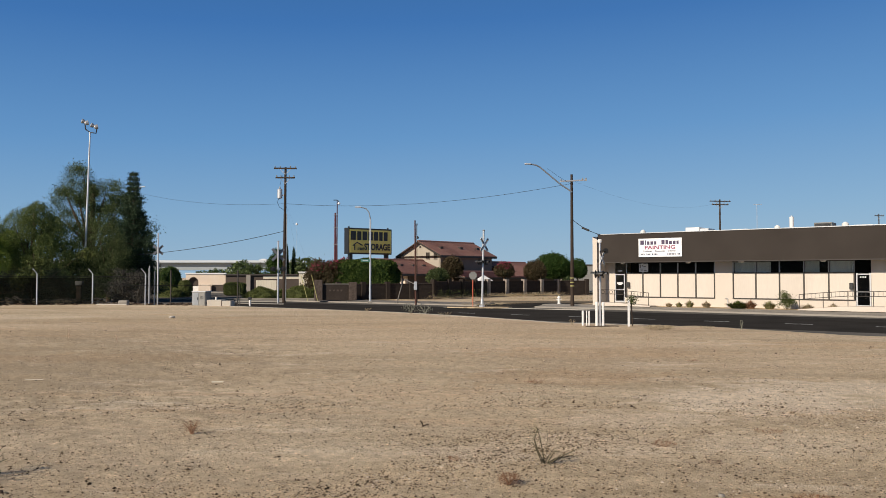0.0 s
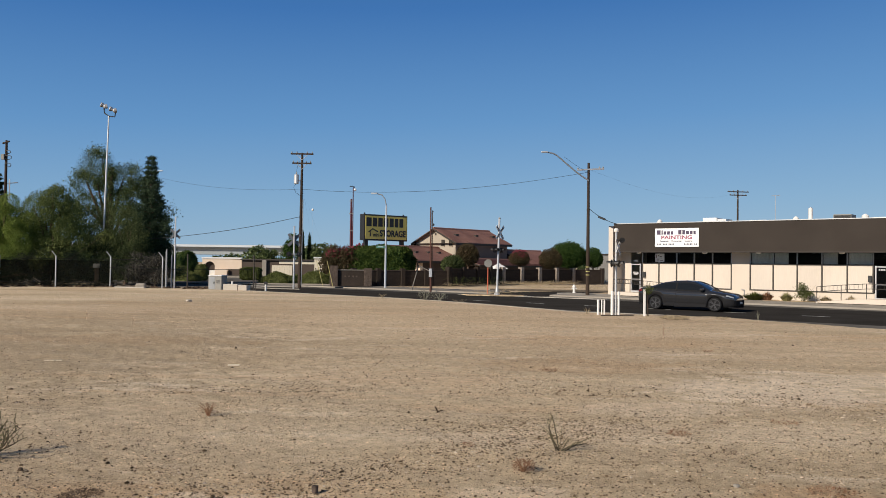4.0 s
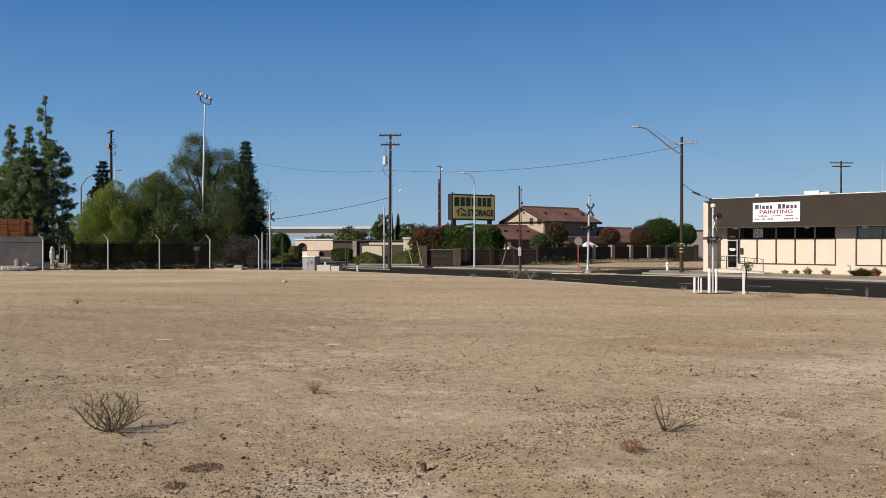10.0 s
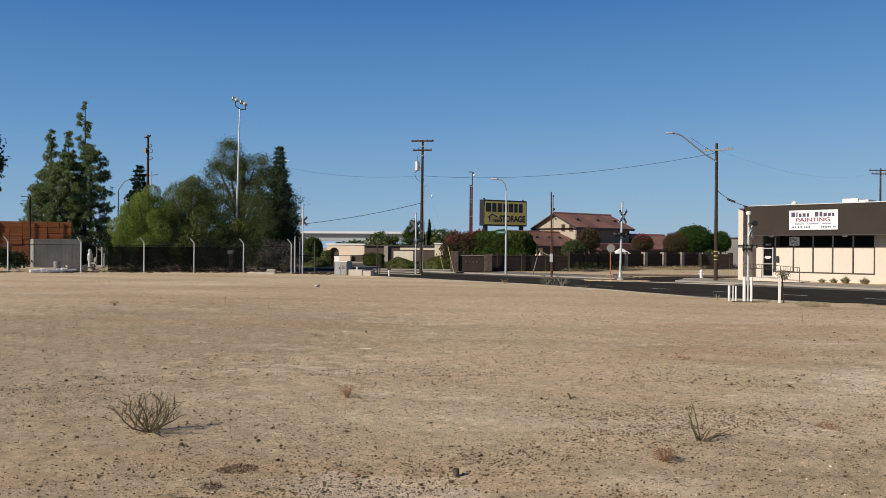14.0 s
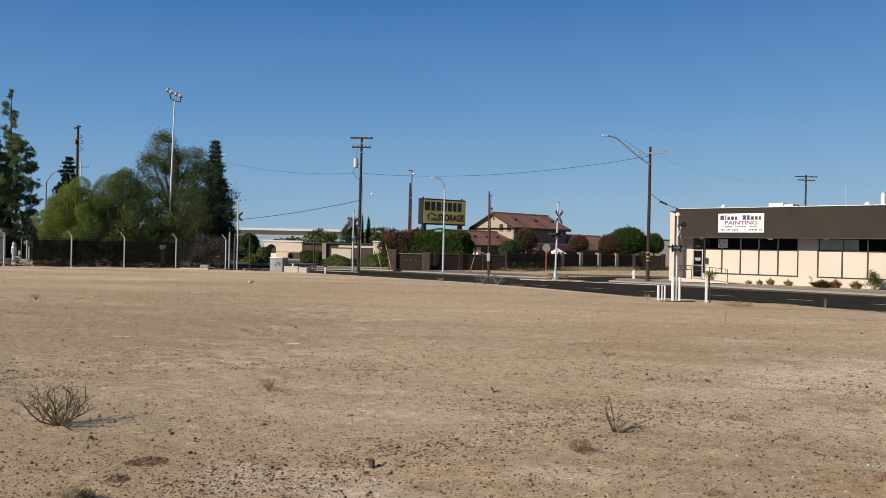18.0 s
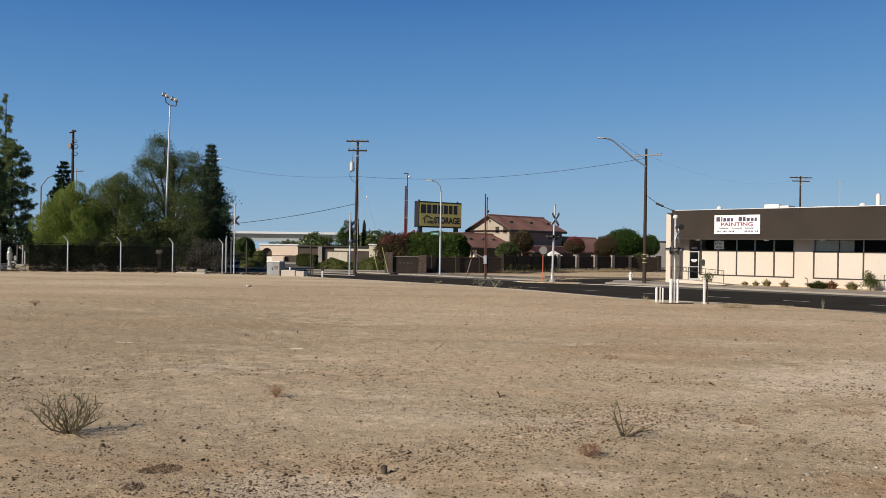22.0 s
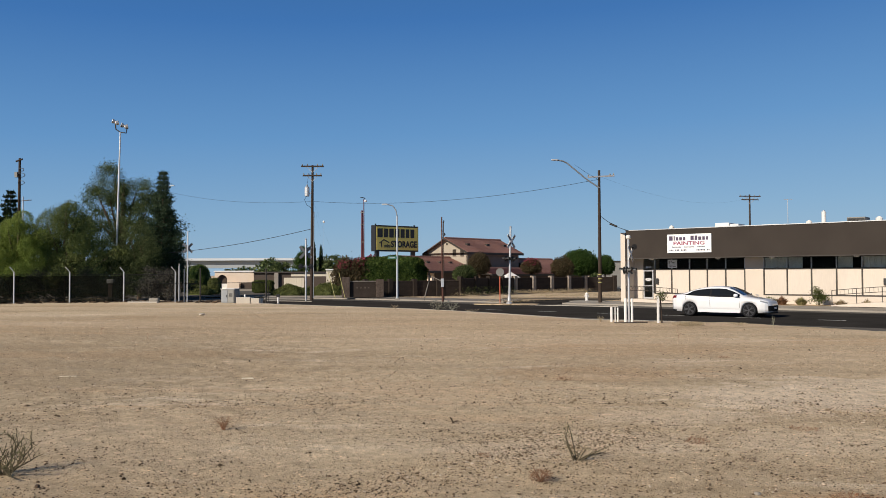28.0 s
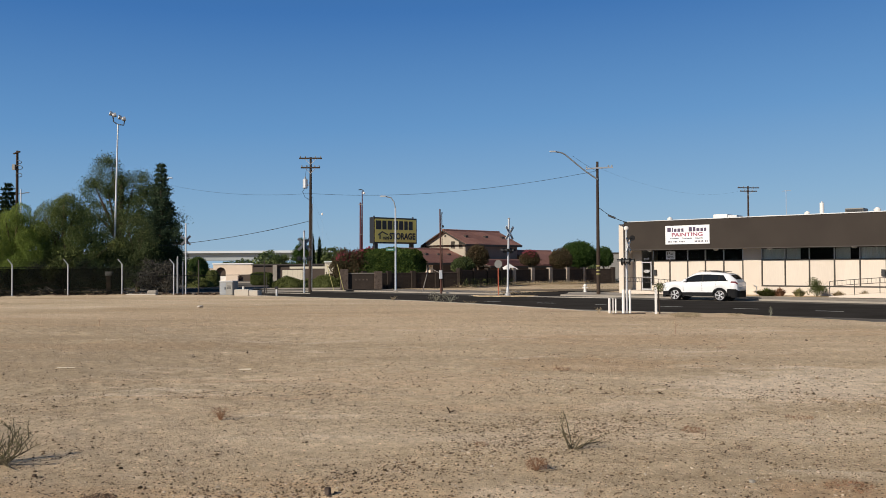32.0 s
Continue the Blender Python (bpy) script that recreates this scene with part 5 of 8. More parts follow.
# ---- house behind the wall ----
def gable_roof(t, x0, x1, y0, y1, z0, rise, over, name="roof"):
    """A tiled gable roof whose ridge runs along x, with courses that stand proud."""
    ym = (y0 + y1) / 2
    a0, a1 = x0 - over, x1 + over
    half = (y1 - y0) / 2 + over
    zl = z0 - rise * over / ((y1 - y0) / 2)
    r = part(name, slab([(a0 + 0.02, ym - half + 0.05), (a1 - 0.02, ym - half + 0.05), (a1 - 0.02, ym + half - 0.05), (a0 + 0.02, ym + half - 0.05)], zl - 0.02, zl + 0.02), TRIM, t, "red-brown tiled gable roof")
    for sg in (-1, 1):
        rows = 14
        for k in range(rows):
            f0, f1 = k / rows, (k + 1) / rows
            ya, yb = ym + sg * half * (1 - f0), ym + sg * half * (1 - f1)
            za, zb = zl + (z0 + rise - zl) * f0, zl + (z0 + rise - zl) * f1
            bm = bmesh.new()
            vs = [bm.verts.new(p) for p in ((a0, ya, za + 0.09), (a1, ya, za + 0.09), (a1, yb, zb + 0.05), (a0, yb, zb + 0.05), (a0, ya, za), (a1, ya, za), (a1, yb, zb), (a0, yb, zb))]
            for q in ((0, 1, 2, 3), (0, 4, 5, 1), (1, 5, 6, 2), (3, 7, 4, 0), (7, 6, 5, 4)):
                bm.faces.new([vs[i] for i in q])
            bmesh.ops.recalc_face_normals(bm, faces=bm.faces)
            part("tile_course", bm, ROOF_TILE, r)
    part("ridge_cap", rod((a0, ym, z0 + rise + 0.06), (a1, ym, z0 + rise + 0.06), 0.13, 0.13, 8), ROOF_TILE, r)
    for sg in (-1, 1):
        part("fascia_board", box(a0, a1, ym + sg * half - 0.02, ym + sg * half + 0.02, zl - 0.2, zl + 0.02), TRIM, r)
        for a in (a0, a1):
            part("barge_board", rod((a, ym + sg * half, zl - 0.05), (a, ym, z0 + rise - 0.05), 0.09, 0.09, 6), TRIM, r)
    return r


def house_block():
    """Gable end towards the light, long wall in shade on the right."""
    yaw = 46.8
    # corner between the gable end and the long wall, nearest the camera
    c = Vector((-0.25, 93.0, 0))
    t = thing("house", Matrix.Translation(c) @ pose(0, 0, 0, 0, 0, yaw), "two-storey tan stucco house with red-brown tiled roofs", "house")
    W, Lg, zw, rise = 6.5, 9.0, 4.5, 1.5
    # long wall lies along +x, gable end along +y at x = 0
    bm = bmesh.new()
    prof = [(0, 0), (W, 0), (W, zw), (W / 2, zw + rise), (0, zw)]
    for x in (0, 0.2):
        bm.faces.new([bm.verts.new((x, y, z)) for y, z in (prof if x else prof[::-1])])
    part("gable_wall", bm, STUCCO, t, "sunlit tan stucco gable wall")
    # the shade on this wall is painted in by the darker stucco
    part("long_wall", box(0.0, Lg, 0, 0.2, 0, zw), STUCCO_SHADED, t, "long stucco wall with its shade put into a darker brown")
    part("rear_wall", box(0.0, Lg, W - 0.2, W, 0, zw), STUCCO, t)
    part("end_wall", box(Lg - 0.2, Lg, 0.2, W - 0.2, 0, zw), STUCCO, t)
    gable_roof(t, 0, Lg, 0, W, zw, rise, 0.42)
    for y in (0.80, 2.02):
        w = part("window", box(-0.03, 0.02, y - 0.21, y + 0.21, 3.98, 4.66), HOUSE_GLASS, t, "narrow dark window")
        part("window_frame", box(-0.06, -0.03, y - 0.27, y + 0.27, 4.66, 4.72), TRIM, w)
        part("window_sill", box(-0.09, -0.03, y - 0.29, y + 0.29, 3.92, 3.98), STUCCO, w)
        for yy in (y - 0.27, y - 0.025, y + 0.21):
            part("window_frame", box(-0.06, -0.03, yy, yy + 0.05, 3.98, 4.66), TRIM, w)
    part("vent", box(-0.03, 0.0, W / 2 - 0.13, W / 2 + 0.13, 5.25, 5.5), TRIM, t)
    part("balcony_screen", box(-0.9, 0.0, W - 0.6, W + 0.3, 3.2, 4.1), TRIM, t, "dark screened porch at the corner")
    # lower wing before the gable end
    gx0, gx1, gy0, gy1, gz = -7.0, -0.02, -1.0, 6.4, 2.45
    # walls under the eaves are painted dark for the porch shade
    part("wing_wall", box(gx0 + 2.2, gx1, gy0, gy0 + 0.2, 0, gz), DARK_WALL_AND_SHADE, t)
    # the sunlit end's brightness is put into this paler stucco
    part("wing_wall", box(gx0 + 0.6, gx0 + 0.8, gy0 + 0.01, gy0 + 3.0, 0, gz), STUCCO_PINK, t, "sunlit stucco end of the low wing")
    part("wing_wall", box(gx0 + 0.8, gx0 + 2.2, gy0, gy0 + 0.2, 0, gz), DARK_WALL_AND_SHADE, t)
    part("porch_post", box(gx0 + 0.05, gx0 + 0.2, gy0 + 0.05, gy0 + 0.2, 0, gz), TRIM, t)
    part("wing_wall", box(gx0, gx0 + 0.2, gy1 - 1.7, gy1 - 0.21, 0, gz), STUCCO, t, "sunlit stucco end of the low wing")
    part("porch_wall", box(gx0 + 2.2, gx0 + 2.4, gy0 + 0.21, gy1 - 1.7, 0, gz), DARK_WALL_AND_SHADE, t, "recessed porch wall with its shade put into the colour")
    part("porch_wall", box(gx0 + 0.2, gx0 + 2.2, gy1 - 1.75, gy1 - 1.6, 0, gz), DARK_WALL_AND_SHADE, t)
    part("wing_wall", box(gx0, gx1, gy1 - 0.2, gy1, 0, gz), STUCCO, t)
    gable_roof(t, gx0, gx1 - 0.8, gy0, gy1, gz, 1.3, 0.7, "wing_roof")
    # low veranda roof along the long wall and a lower wing beyond
    gable_roof(t, 0.5, Lg + 9.0, -3.2, 1.2, 1.95, 0.5, 0.5, "veranda_roof")
    # veranda and far wing walls carry the eaves' shade in their colour
    part("wing_wall", box(0.6, Lg + 8.8, -2.6, -2.4, 0, 1.95), DARK_WALL_AND_SHADE, t)
    gable_roof(t, Lg + 1.5, Lg + 8.5, -2.5, 6.5, 2.2, 1.5, 0.7, "wing_roof")
    part("wing_wall", box(Lg + 1.7, Lg + 8.3, 1.2, 6.0, 0, 2.2), DARK_WALL_AND_SHADE, t)
    for x in (1.6, 5.0, 8.0):
        part("roof_vent", box(x - 0.22, x + 0.22, 1.3, 1.7, zw + 0.62, zw + 0.92), TRIM, t)
    for x in (-5.5, -3.6, -2.0):
        part("roof_vent", box(x - 0.2, x + 0.2, 0.6, 1.0, gz + 0.55, gz + 0.85), TRIM, t)
    part("antenna", rod((1.0, 5.2, 5.6), (1.0, 5.2, 7.0), 0.03), GALV, t)


house_block()


def canopy():
    t = thing("garden_canopy", pose(4.35, 88, 0, 0, 0, 20), "small white peaked canopy tent behind the wall", "canopy")
    bm = bmesh.new()
    v = [bm.verts.new(p) for p in ((-0.85, -0.85, 1.45), (0.85, -0.85, 1.45), (0.85, 0.85, 1.45), (-0.85, 0.85, 1.45), (0, 0, 2.12))]
    for i in range(4):
        bm.faces.new((v[i], v[(i + 1) % 4], v[4]))
    part("roof", bm, WHITE, t)
    for x in (-0.8, 0.8):
        for y in (-0.8, 0.8):
            part("leg", rod((x, y, 0), (x, y, 1.5), 0.03), GALV, t)


canopy()


# ---- block walls ----
def block_wall(p, q, h, label, pier=2.6, cap=True, pale=False):
    p, q = Vector(p), Vector(q)
    d = q - p
    yaw = math.degrees(math.atan2(d.y, d.x))
    L = d.length
    t = thing("block_wall", pose(p.x, p.y, -0.1, 0, 0, yaw), label, "wall", "block walls", "structure")
    part("core", box(0, L, 0.02, 0.17, 0, h), BLOCK, t)
    rows = int(h / 0.2)
    for r in range(rows):
        k = int(L / 0.8) + 1
        for i in range(k):
            x0 = i * 0.8 - (0.4 if r % 2 else 0)
            x1 = min(x0 + 0.785, L)
            x0 = max(x0, 0)
            if x1 - x0 > 0.1:
                o = share("block", BLOCK_MESH, t, pose(x0, 0, r * 0.2) @ Matrix.Diagonal(((x1 - x0) / 0.785, 1, 1, 1)))
    k = max(1, round(L / pier))
    for i in range(k + 1):
        x = L * i / k
        share("pilaster", PALE_PIER_MESH if pale else PIER_MESH, t, pose(x, 0.08, 0) @ Matrix.Diagonal((1, 1, (h + 0.22) / 1.8, 1)))
    if cap:
        part("cap_course", box(0, L, -0.02, 0.2, h, h + 0.06), STONE, t)


BLOCK_MESH = plain_mesh("block", box(0, 0.785, 0, 0.05, 0.004, 0.192), BLOCK)
PIER_MESH = plain_mesh("pilaster", box(-0.2, 0.2, -0.22, 0.22, 0, 1.8, 0.02), BLOCK)
PALE_PIER_MESH = plain_mesh("pilaster", box(-0.22, 0.22, -0.26, 0.24, 0, 1.8, 0.03), PALE_PIER)
block_wall((-9.0, 71.0), (-0.8, 75.5), 1.35, "low dark brown block wall beside the pavement")
block_wall((-0.8, 75.5), (4.6, 84.0), 1.55, "dark brown block wall turning back from the road")
block_wall((4.6, 84.0), (12.75, 91.4), 1.56, "dark brown block wall with rough stone piers", 2.8, pale=True)
block_wall((12.75, 91.4), (16.2, 92.6), 1.56, "dark brown block wall beyond the last stone pier", 6.0)


def entry_wall():
    t = thing("stone_entry_wall", pose(-10.6, 70.2, -0.1, 0, 0, 8), "low stone entry wall with rough stone piers", "wall")
    for x in (0, 2.9):
        part("pier", box(x - 0.35, x + 0.35, -0.35, 0.35, 0, 1.75 if x == 0 else 1.55, 0.05), STONE, t)
    part("panel", box(0.35, 2.55, -0.12, 0.12, 0, 1.35, 0.02), BLOCK, t)
    part("coping", box(0.3, 2.6, -0.18, 0.18, 1.35, 1.43, 0.02), CONCRETE_GREY, t)
    for k in range(4):
        part("mark_bar", box(0.9 + k * 0.32, 1.05 + k * 0.32, -0.135, -0.121, 0.78, 0.92), STONE, t)


entry_wall()


# ---- low buildings, fence boards and bridge beyond ----
def low_building():
    t = thing("shopfront_building", pose(-37.8, 121, -0.2, 0, 0, 2), "low peach stucco building with an arched opening", "building")
    bm = bmesh.new()
    # front with an arch cut through it
    arch = [(1.1 + 0.75 * math.cos(a), 1.35 + 0.75 * math.sin(a)) for a in [math.pi * k / 14 for k in range(15)]]
    outer = [(0, 0), (0, 2.5), (5.8, 2.5), (5.8, 0), (1.85, 0)] + arch + [(0.35, 0)]
    lo = [bm.verts.new((x, 0, z)) for x, z in outer]
    hi = [bm.verts.new((x, 0.3, z)) for x, z in outer]
    bm.faces.new(lo)
    bm.faces.new(hi[::-1])
    for i in range(len(outer)):
        j = (i + 1) % len(outer)
        bm.faces.new((lo[j], lo[i], hi[i], hi[j]))
    bmesh.ops.recalc_face_normals(bm, faces=bm.faces)
    part("front_wall", bm, STUCCO_PINK, t)
    part("cornice", box(-0.1, 5.9, -0.12, 0.4, 2.5, 2.72, 0.03), WHITE, t)
    part("side_wall", box(5.5, 5.8, 0.3, 9, 0, 2.5), STUCCO_PINK, t)
    part("back_wall", box(0, 5.8, 9, 9.3, 0, 2.5), STUCCO_PINK, t)
    # solid dark panel behind the arch, above the sill
    part("arch_panel", box(0.3, 1.9, 0.5, 0.6, 0.8, 2.15), DARK_WALL_AND_SHADE, t)
    part("arch_sill", box(0.3, 1.9, 0.5, 0.62, 0, 0.8), WHITE, t)
    part("low_wall", box(2.0, 3.8, -0.6, -0.3, 0, 1.05, 0.03), STUCCO_PINK, t)
    # flat dark panel on the front: the opening's shade as plain colour
    part("opening_panel", box(3.85, 5.5, -0.05, -0.004, 0, 0.95), DARK_WALL_AND_SHADE, t, "dark panel standing for the shaded opening in the front")
    part("roof", box(0, 5.8, 0.3, 9, 2.2, 2.35), CONCRETE, t)
    t = thing("storage_office", pose(-31.6, 120, -0.2, 0, 0, 1), "long low dark brown building with a pale strip under the eaves", "building")
    part("wall", box(0, 12.5, 0, 7, 0, 2.35), DARK_WALL_AND_SHADE, t)
    part("roof_edge", box(-0.2, 12.7, -0.3, 7.3, 2.35, 2.55), TRIM, t)
    part("clerestory", box(5.4, 11.6, -0.05, -0.004, 1.85, 2.25), CREAM, t, "pale strip under the eaves")
    part("pier", box(3.0, 3.6, -0.4, 0.2, 0, 2.4), CONCRETE, t)
    t = thing("board_fence", pose(-22.7, 100, -0.2, 0, 0, 2), "cream upright board fence panel", "fence")
    for k in range(8):
        part("board", box(k * 0.31, k * 0.31 + 0.30, -0.02, 0.02, 0.0, 1.72), CREAM, t)
    part("rail", box(0, 2.5, 0.02, 0.08, 1.5, 1.6), CREAM, t)
    part("rail", box(0, 2.5, 0.02, 0.08, 0.4, 0.5), CREAM, t)
    t = thing("pale_shed", pose(-19.6, 112, -0.2, 0, 0, 3), "small pale flat-roofed shed behind shrubs", "shed")
    part("wall", box(0, 1.2, 0, 3, 0, 2.7), CREAM, t)
    part("roof", box(-0.1, 1.3, -0.2, 3.2, 2.7, 2.85), WHITE, t)
    t = thing("grey_shed", pose(16.8, 101, 0, 0, 0, 0), "plain grey-brown flat wall beyond the trees", "building")
    part("wall", box(0, 8, 0, 5, 0, 3.3), GREY_BOX, t)
    part("roof_edge", box(-0.1, 8.1, -0.1, 5.1, 3.3, 3.45), TRIM, t)


low_building()
tagged(part("car_park", slab([(-60, 74), (-12.5, 74), (-8, 100), (-12, 121), (-60, 121)], -0.5, -0.13), ASPHALT_GREY), "worn grey asphalt car park beyond the road", "car park", kind="structure")
tagged(part("side_street", slab([tuple(road(-35.4, 52.5)[:2]), tuple(road(-30.7, 52.5)[:2]), tuple(road(-30.4, 53.0)[:2]), (11.6, 64.6), (14.5, 69), (12.5, 69.5), (9.0, 66.2), (3.4, 61.2)], -0.5, -0.145), ASPHALT), "side street of dark asphalt between the shop and the house", "road", kind="structure")
ribbon("street_mouth", [-35.5, -33, -30.65], [(46.5, -0.226), (49.3, -0.228), (52.5, -0.145)], ASPHALT, "dark asphalt mouth of the side street", "road")
ribbon("valley_gutter", [-35.4, -33, -28, -25], [(lambda s: np.interp(s, [-36, -25], [45.2, 47.2]), -0.208), (lambda s: np.interp(s, [-36, -25], [45.75, 47.8]), -0.21)], CONCRETE_PALE, "pale concrete gutter across the side street mouth", "gutter")
tagged(part("kerb", slab([(2.6, 65.9), (12.2, 64.9), (12.2, 65.2), (2.6, 66.2)], -0.5, -0.02), ASPHALT_OLD), "low dark strip along the side street", "kerb", kind="structure")
tagged(part("kerb", box(-24, -10, 74.0, 74.3, -0.5, -0.02), CONCRETE), "long pale kerb of the car park", "kerb", kind="structure")
tagged(part("kerb", box(-44, -18, 104.0, 104.4, -0.5, 0.05), CONCRETE), "long pale kerb before the low buildings", "kerb", kind="structure")
for q in ([(-18.9, 75.2), (-17.7, 70.3), (-13.3, 68.8), (-14.0, 72.9)], [(-16.4, 66.2), (-16.1, 64.7), (-12.1, 62.7), (-12.4, 64.1)]):
    tagged(part("pavement", slab(q, -0.5, -0.165), CONCRETE), "worn tan concrete strip beside the crossing", "pavement", kind="structure")
# an island of dirt where the crossing signal stands
tagged(part("traffic_island", slab([(2.5 + (1.75 + 0.3 * math.sin(k * 2.1)) * math.cos(k * math.tau / 22) * 1.15, 56.1 + (0.85 + 0.15 * math.sin(k * 3.3)) * math.sin(k * math.tau / 22)) for k in range(22)], -0.5, -0.15), DIRT), "small dirt island round the crossing signal", "traffic island", kind="structure")


def overpass():
    t = thing("road_bridge", pose(-520, 527.5, 0, 0, 0, 0.5), "long pale concrete motorway bridge far away", "bridge")
    part("barrier", box(0, 428, 0, 0.5, 11.6, 12.9), BRIDGE, t, "white concrete bridge barrier")
    part("barrier", box(0, 428, 21, 21.5, 11.45, 12.9), BRIDGE, t, "white concrete bridge barrier")
    part("deck", box(0, 428, 2.2, 21.0, 11.0, 11.5), BRIDGE_SIDE, t)
    for y in (3.6, 8.4, 13.2, 17.6):
        part("girder", box(0, 428, y, y + 1.4, 6.6, 11.0), BRIDGE_SIDE, t)
    for x in range(30, 428, 44):
        part("pier", box(x, x + 2.6, 3, 19, 0, 5.8), BRIDGE_SIDE, t)
        part("pier_cap", box(x - 1.6, x + 4.2, 1.9, 19.5, 5.8, 6.6), BRIDGE_SIDE, t)
    tr = thing("lorry", pose(-118.5, 541, 11.6, 0, 0, 180.5), "small white box lorry driving over the bridge", "lorry")
    part("box_body", box(-2.6, 0.9, -1.0, 1.0, 0.55, 2.5, 0.06), WHITE, tr)
    part("cab", box(1.0, 2.4, -0.95, 0.95, 0.45, 2.0, 0.12), SIGN_WHITE, tr)
    part("windscreen", box(2.1, 2.42, -0.8, 0.8, 1.2, 1.8, 0.03), CAR_GLASS, tr)
    for x in (-1.7, 1.5):
        for y in (-0.9, 0.65):
            part("wheel", rod((x, y, 0.42), (x, y + 0.25, 0.42), 0.42, 0.42, 16), RUBBER, tr)
    return tr


bridge_lorry = overpass()


# ---- left side: chain-link fence, container, bins ----
def wire_mat():
    m = bpy.data.materials.new("chain_link")
    m.use_nodes = True
    n, l = m.node_tree.nodes, m.node_tree.links
    n["Principled BSDF"].inputs["Base Color"].default_value = (0.011, 0.011, 0.010, 1)
    n["Principled BSDF"].inputs["Specular IOR Level"].default_value = 0.1
    n["Principled BSDF"].inputs["Roughness"].default_value = 0.6
    return m


CHAIN = wire_mat()


# near-black, unevenly see-through surface: shade under the trees put into an added sheet
def shade_sheet_mat():
    m = mat("fence_shade", (0.003, 0.004, 0.003), (0.008, 0.010, 0.007), 0.95, 1.2, 40, 0.1)
    n, l = m.node_tree.nodes, m.node_tree.links
    n["Principled BSDF"].inputs["Specular IOR Level"].default_value = 0.03
    tr = n.new("ShaderNodeBsdfTransparent")
    no = n.new("ShaderNodeTexNoise")
    no.inputs["Scale"].default_value = 1.6
    mr = n.new("ShaderNodeMapRange")
    mr.inputs["From Min"].default_value, mr.inputs["From Max"].default_value = 0.35, 0.65
    mr.inputs["To Min"].default_value, mr.inputs["To Max"].default_value = 0.05, 0.42
    l.new(no.outputs["Fac"], mr.inputs["Value"])
    ms = n.new("ShaderNodeMixShader")
    l.new(mr.outputs[0], ms.inputs[0])
    l.new(n["Principled BSDF"].outputs[0], ms.inputs[1])
    l.new(tr.outputs[0], ms.inputs[2])
    l.new(ms.outputs[0], n["Material Output"].inputs["Surface"])
    return m


FENCE_SHADE = shade_sheet_mat()


def chain_fence():
    posts = [(-46.6, 46.2), (-42.4, 48.3), (-38.3, 50.35), (-34.2, 52.38), (-30.5, 54.2), (-27.6, 56.0), (-24.2, 56.9), (-20.3, 56.2)]
    t = thing("chain_link_fence", Matrix(), "old galvanised chain-link fence with angled barbed wire arms", "fence")
    for i, (x, y) in enumerate(posts):
        h = 2.1
        p = part("post", pipe([(x, y, -0.1), (x, y, h)], 0.045, 8), GALV, t)
        part("arm", pipe([(x, y, h), (x - 0.26, y - 0.1, h + 0.36)], 0.03, 6), GALV, p)
    for (x0, y0), (x1, y1) in zip(posts, posts[1:]):
        a, b = Vector((x0, y0, 0)), Vector((x1, y1, 0))
        d = b - a
        bm = bmesh.new()
        # woven diagonals, one thin flat wire each
        L, h, step, w = d.length, 1.85, 0.12, 0.003
        u = d.normalized()
        nrm = Vector((-u.y, u.x, 0))
        k = int((L + h) / step)
        for sg in (1, -1):
            for i in range(k):
                s0 = i * step - h
                pts = []
                for z in (0.05, 0.05 + h):
                    s = s0 + (z if sg > 0 else h - z)
                    pts.append((s, z))
                (sa, za), (sb, zb) = pts
                lo, hi_ = min(sa, sb), max(sa, sb)
                if hi_ <= 0 or lo >= L:
                    continue
                def clip(s):
                    f = (s - sa) / (sb - sa)
                    return za + f * (zb - za)
                c0, c1 = max(lo, 0), min(hi_, L)
                p0, p1 = a + u * c0 + Vector((0, 0, clip(c0))), a + u * c1 + Vector((0, 0, clip(c1)))
                o = Vector((0, 0, w))
                bm.faces.new([bm.verts.new(v) for v in (p0 - o, p1 - o, p1 + o, p0 + o)])
        part("mesh_panel", bm, CHAIN, t)
        if -36 < x0 < -25:
            # added dark sheet behind the wire, standing in for the brush's shade
            f = 0.42 if x0 < -33 else 0.0
            pa, pb = a + d * f + nrm * 0.02, b + nrm * 0.02
            k = 12
            vs = []
            for i in range(k + 1):
                q = pa + (pb - pa) * (i / k)
                vs += [(q.x, q.y, 0.06), (q.x + 0.02 * math.sin(i * 1.9), q.y, 1.0), (q.x, q.y, 1.83 + 0.03 * math.sin(i * 2.3))]
            fs = [(3 * i + j, 3 * i + 3 + j, 3 * i + 4 + j, 3 * i + 1 + j) for i in range(k) for j in (0, 1)]
            mesh_part("shade_sheet", vs, fs, FENCE_SHADE, t, "dark see-through sheet standing in for the shade behind the fence")
        part("top_rail", pipe([a + Vector((0, 0, 1.92)), b + Vector((0, 0, 1.92))], 0.016, 6), CHAIN, t)
        for dz, dx in ((2.2, 0.07), (2.33, 0.16), (2.46, 0.25)):
            part("barbed_wire", pipe([a + Vector((-dx, -dx * 0.4, dz)), b + Vector((-dx, -dx * 0.4, dz))], 0.004, 4), CHAIN, t)
    g = thing("pipe_gate", Matrix(), "open galvanised gate frame of thin pipes at the fence end", "gate")
    for x, y, h in ((-19.85, 55.7, 2.65), (-19.6, 56.0, 2.3), (-19.95, 55.9, 2.5), (-18.4, 55.7, 2.35), (-14.0, 56.2, 2.35), (-13.8, 56.0, 1.2)):
        part("post", pipe([(x, y, -0.1), (x, y, h)], 0.045 if h > 2 else 0.025, 8), LAMP_GREY if x < -19 else TRIM, g)
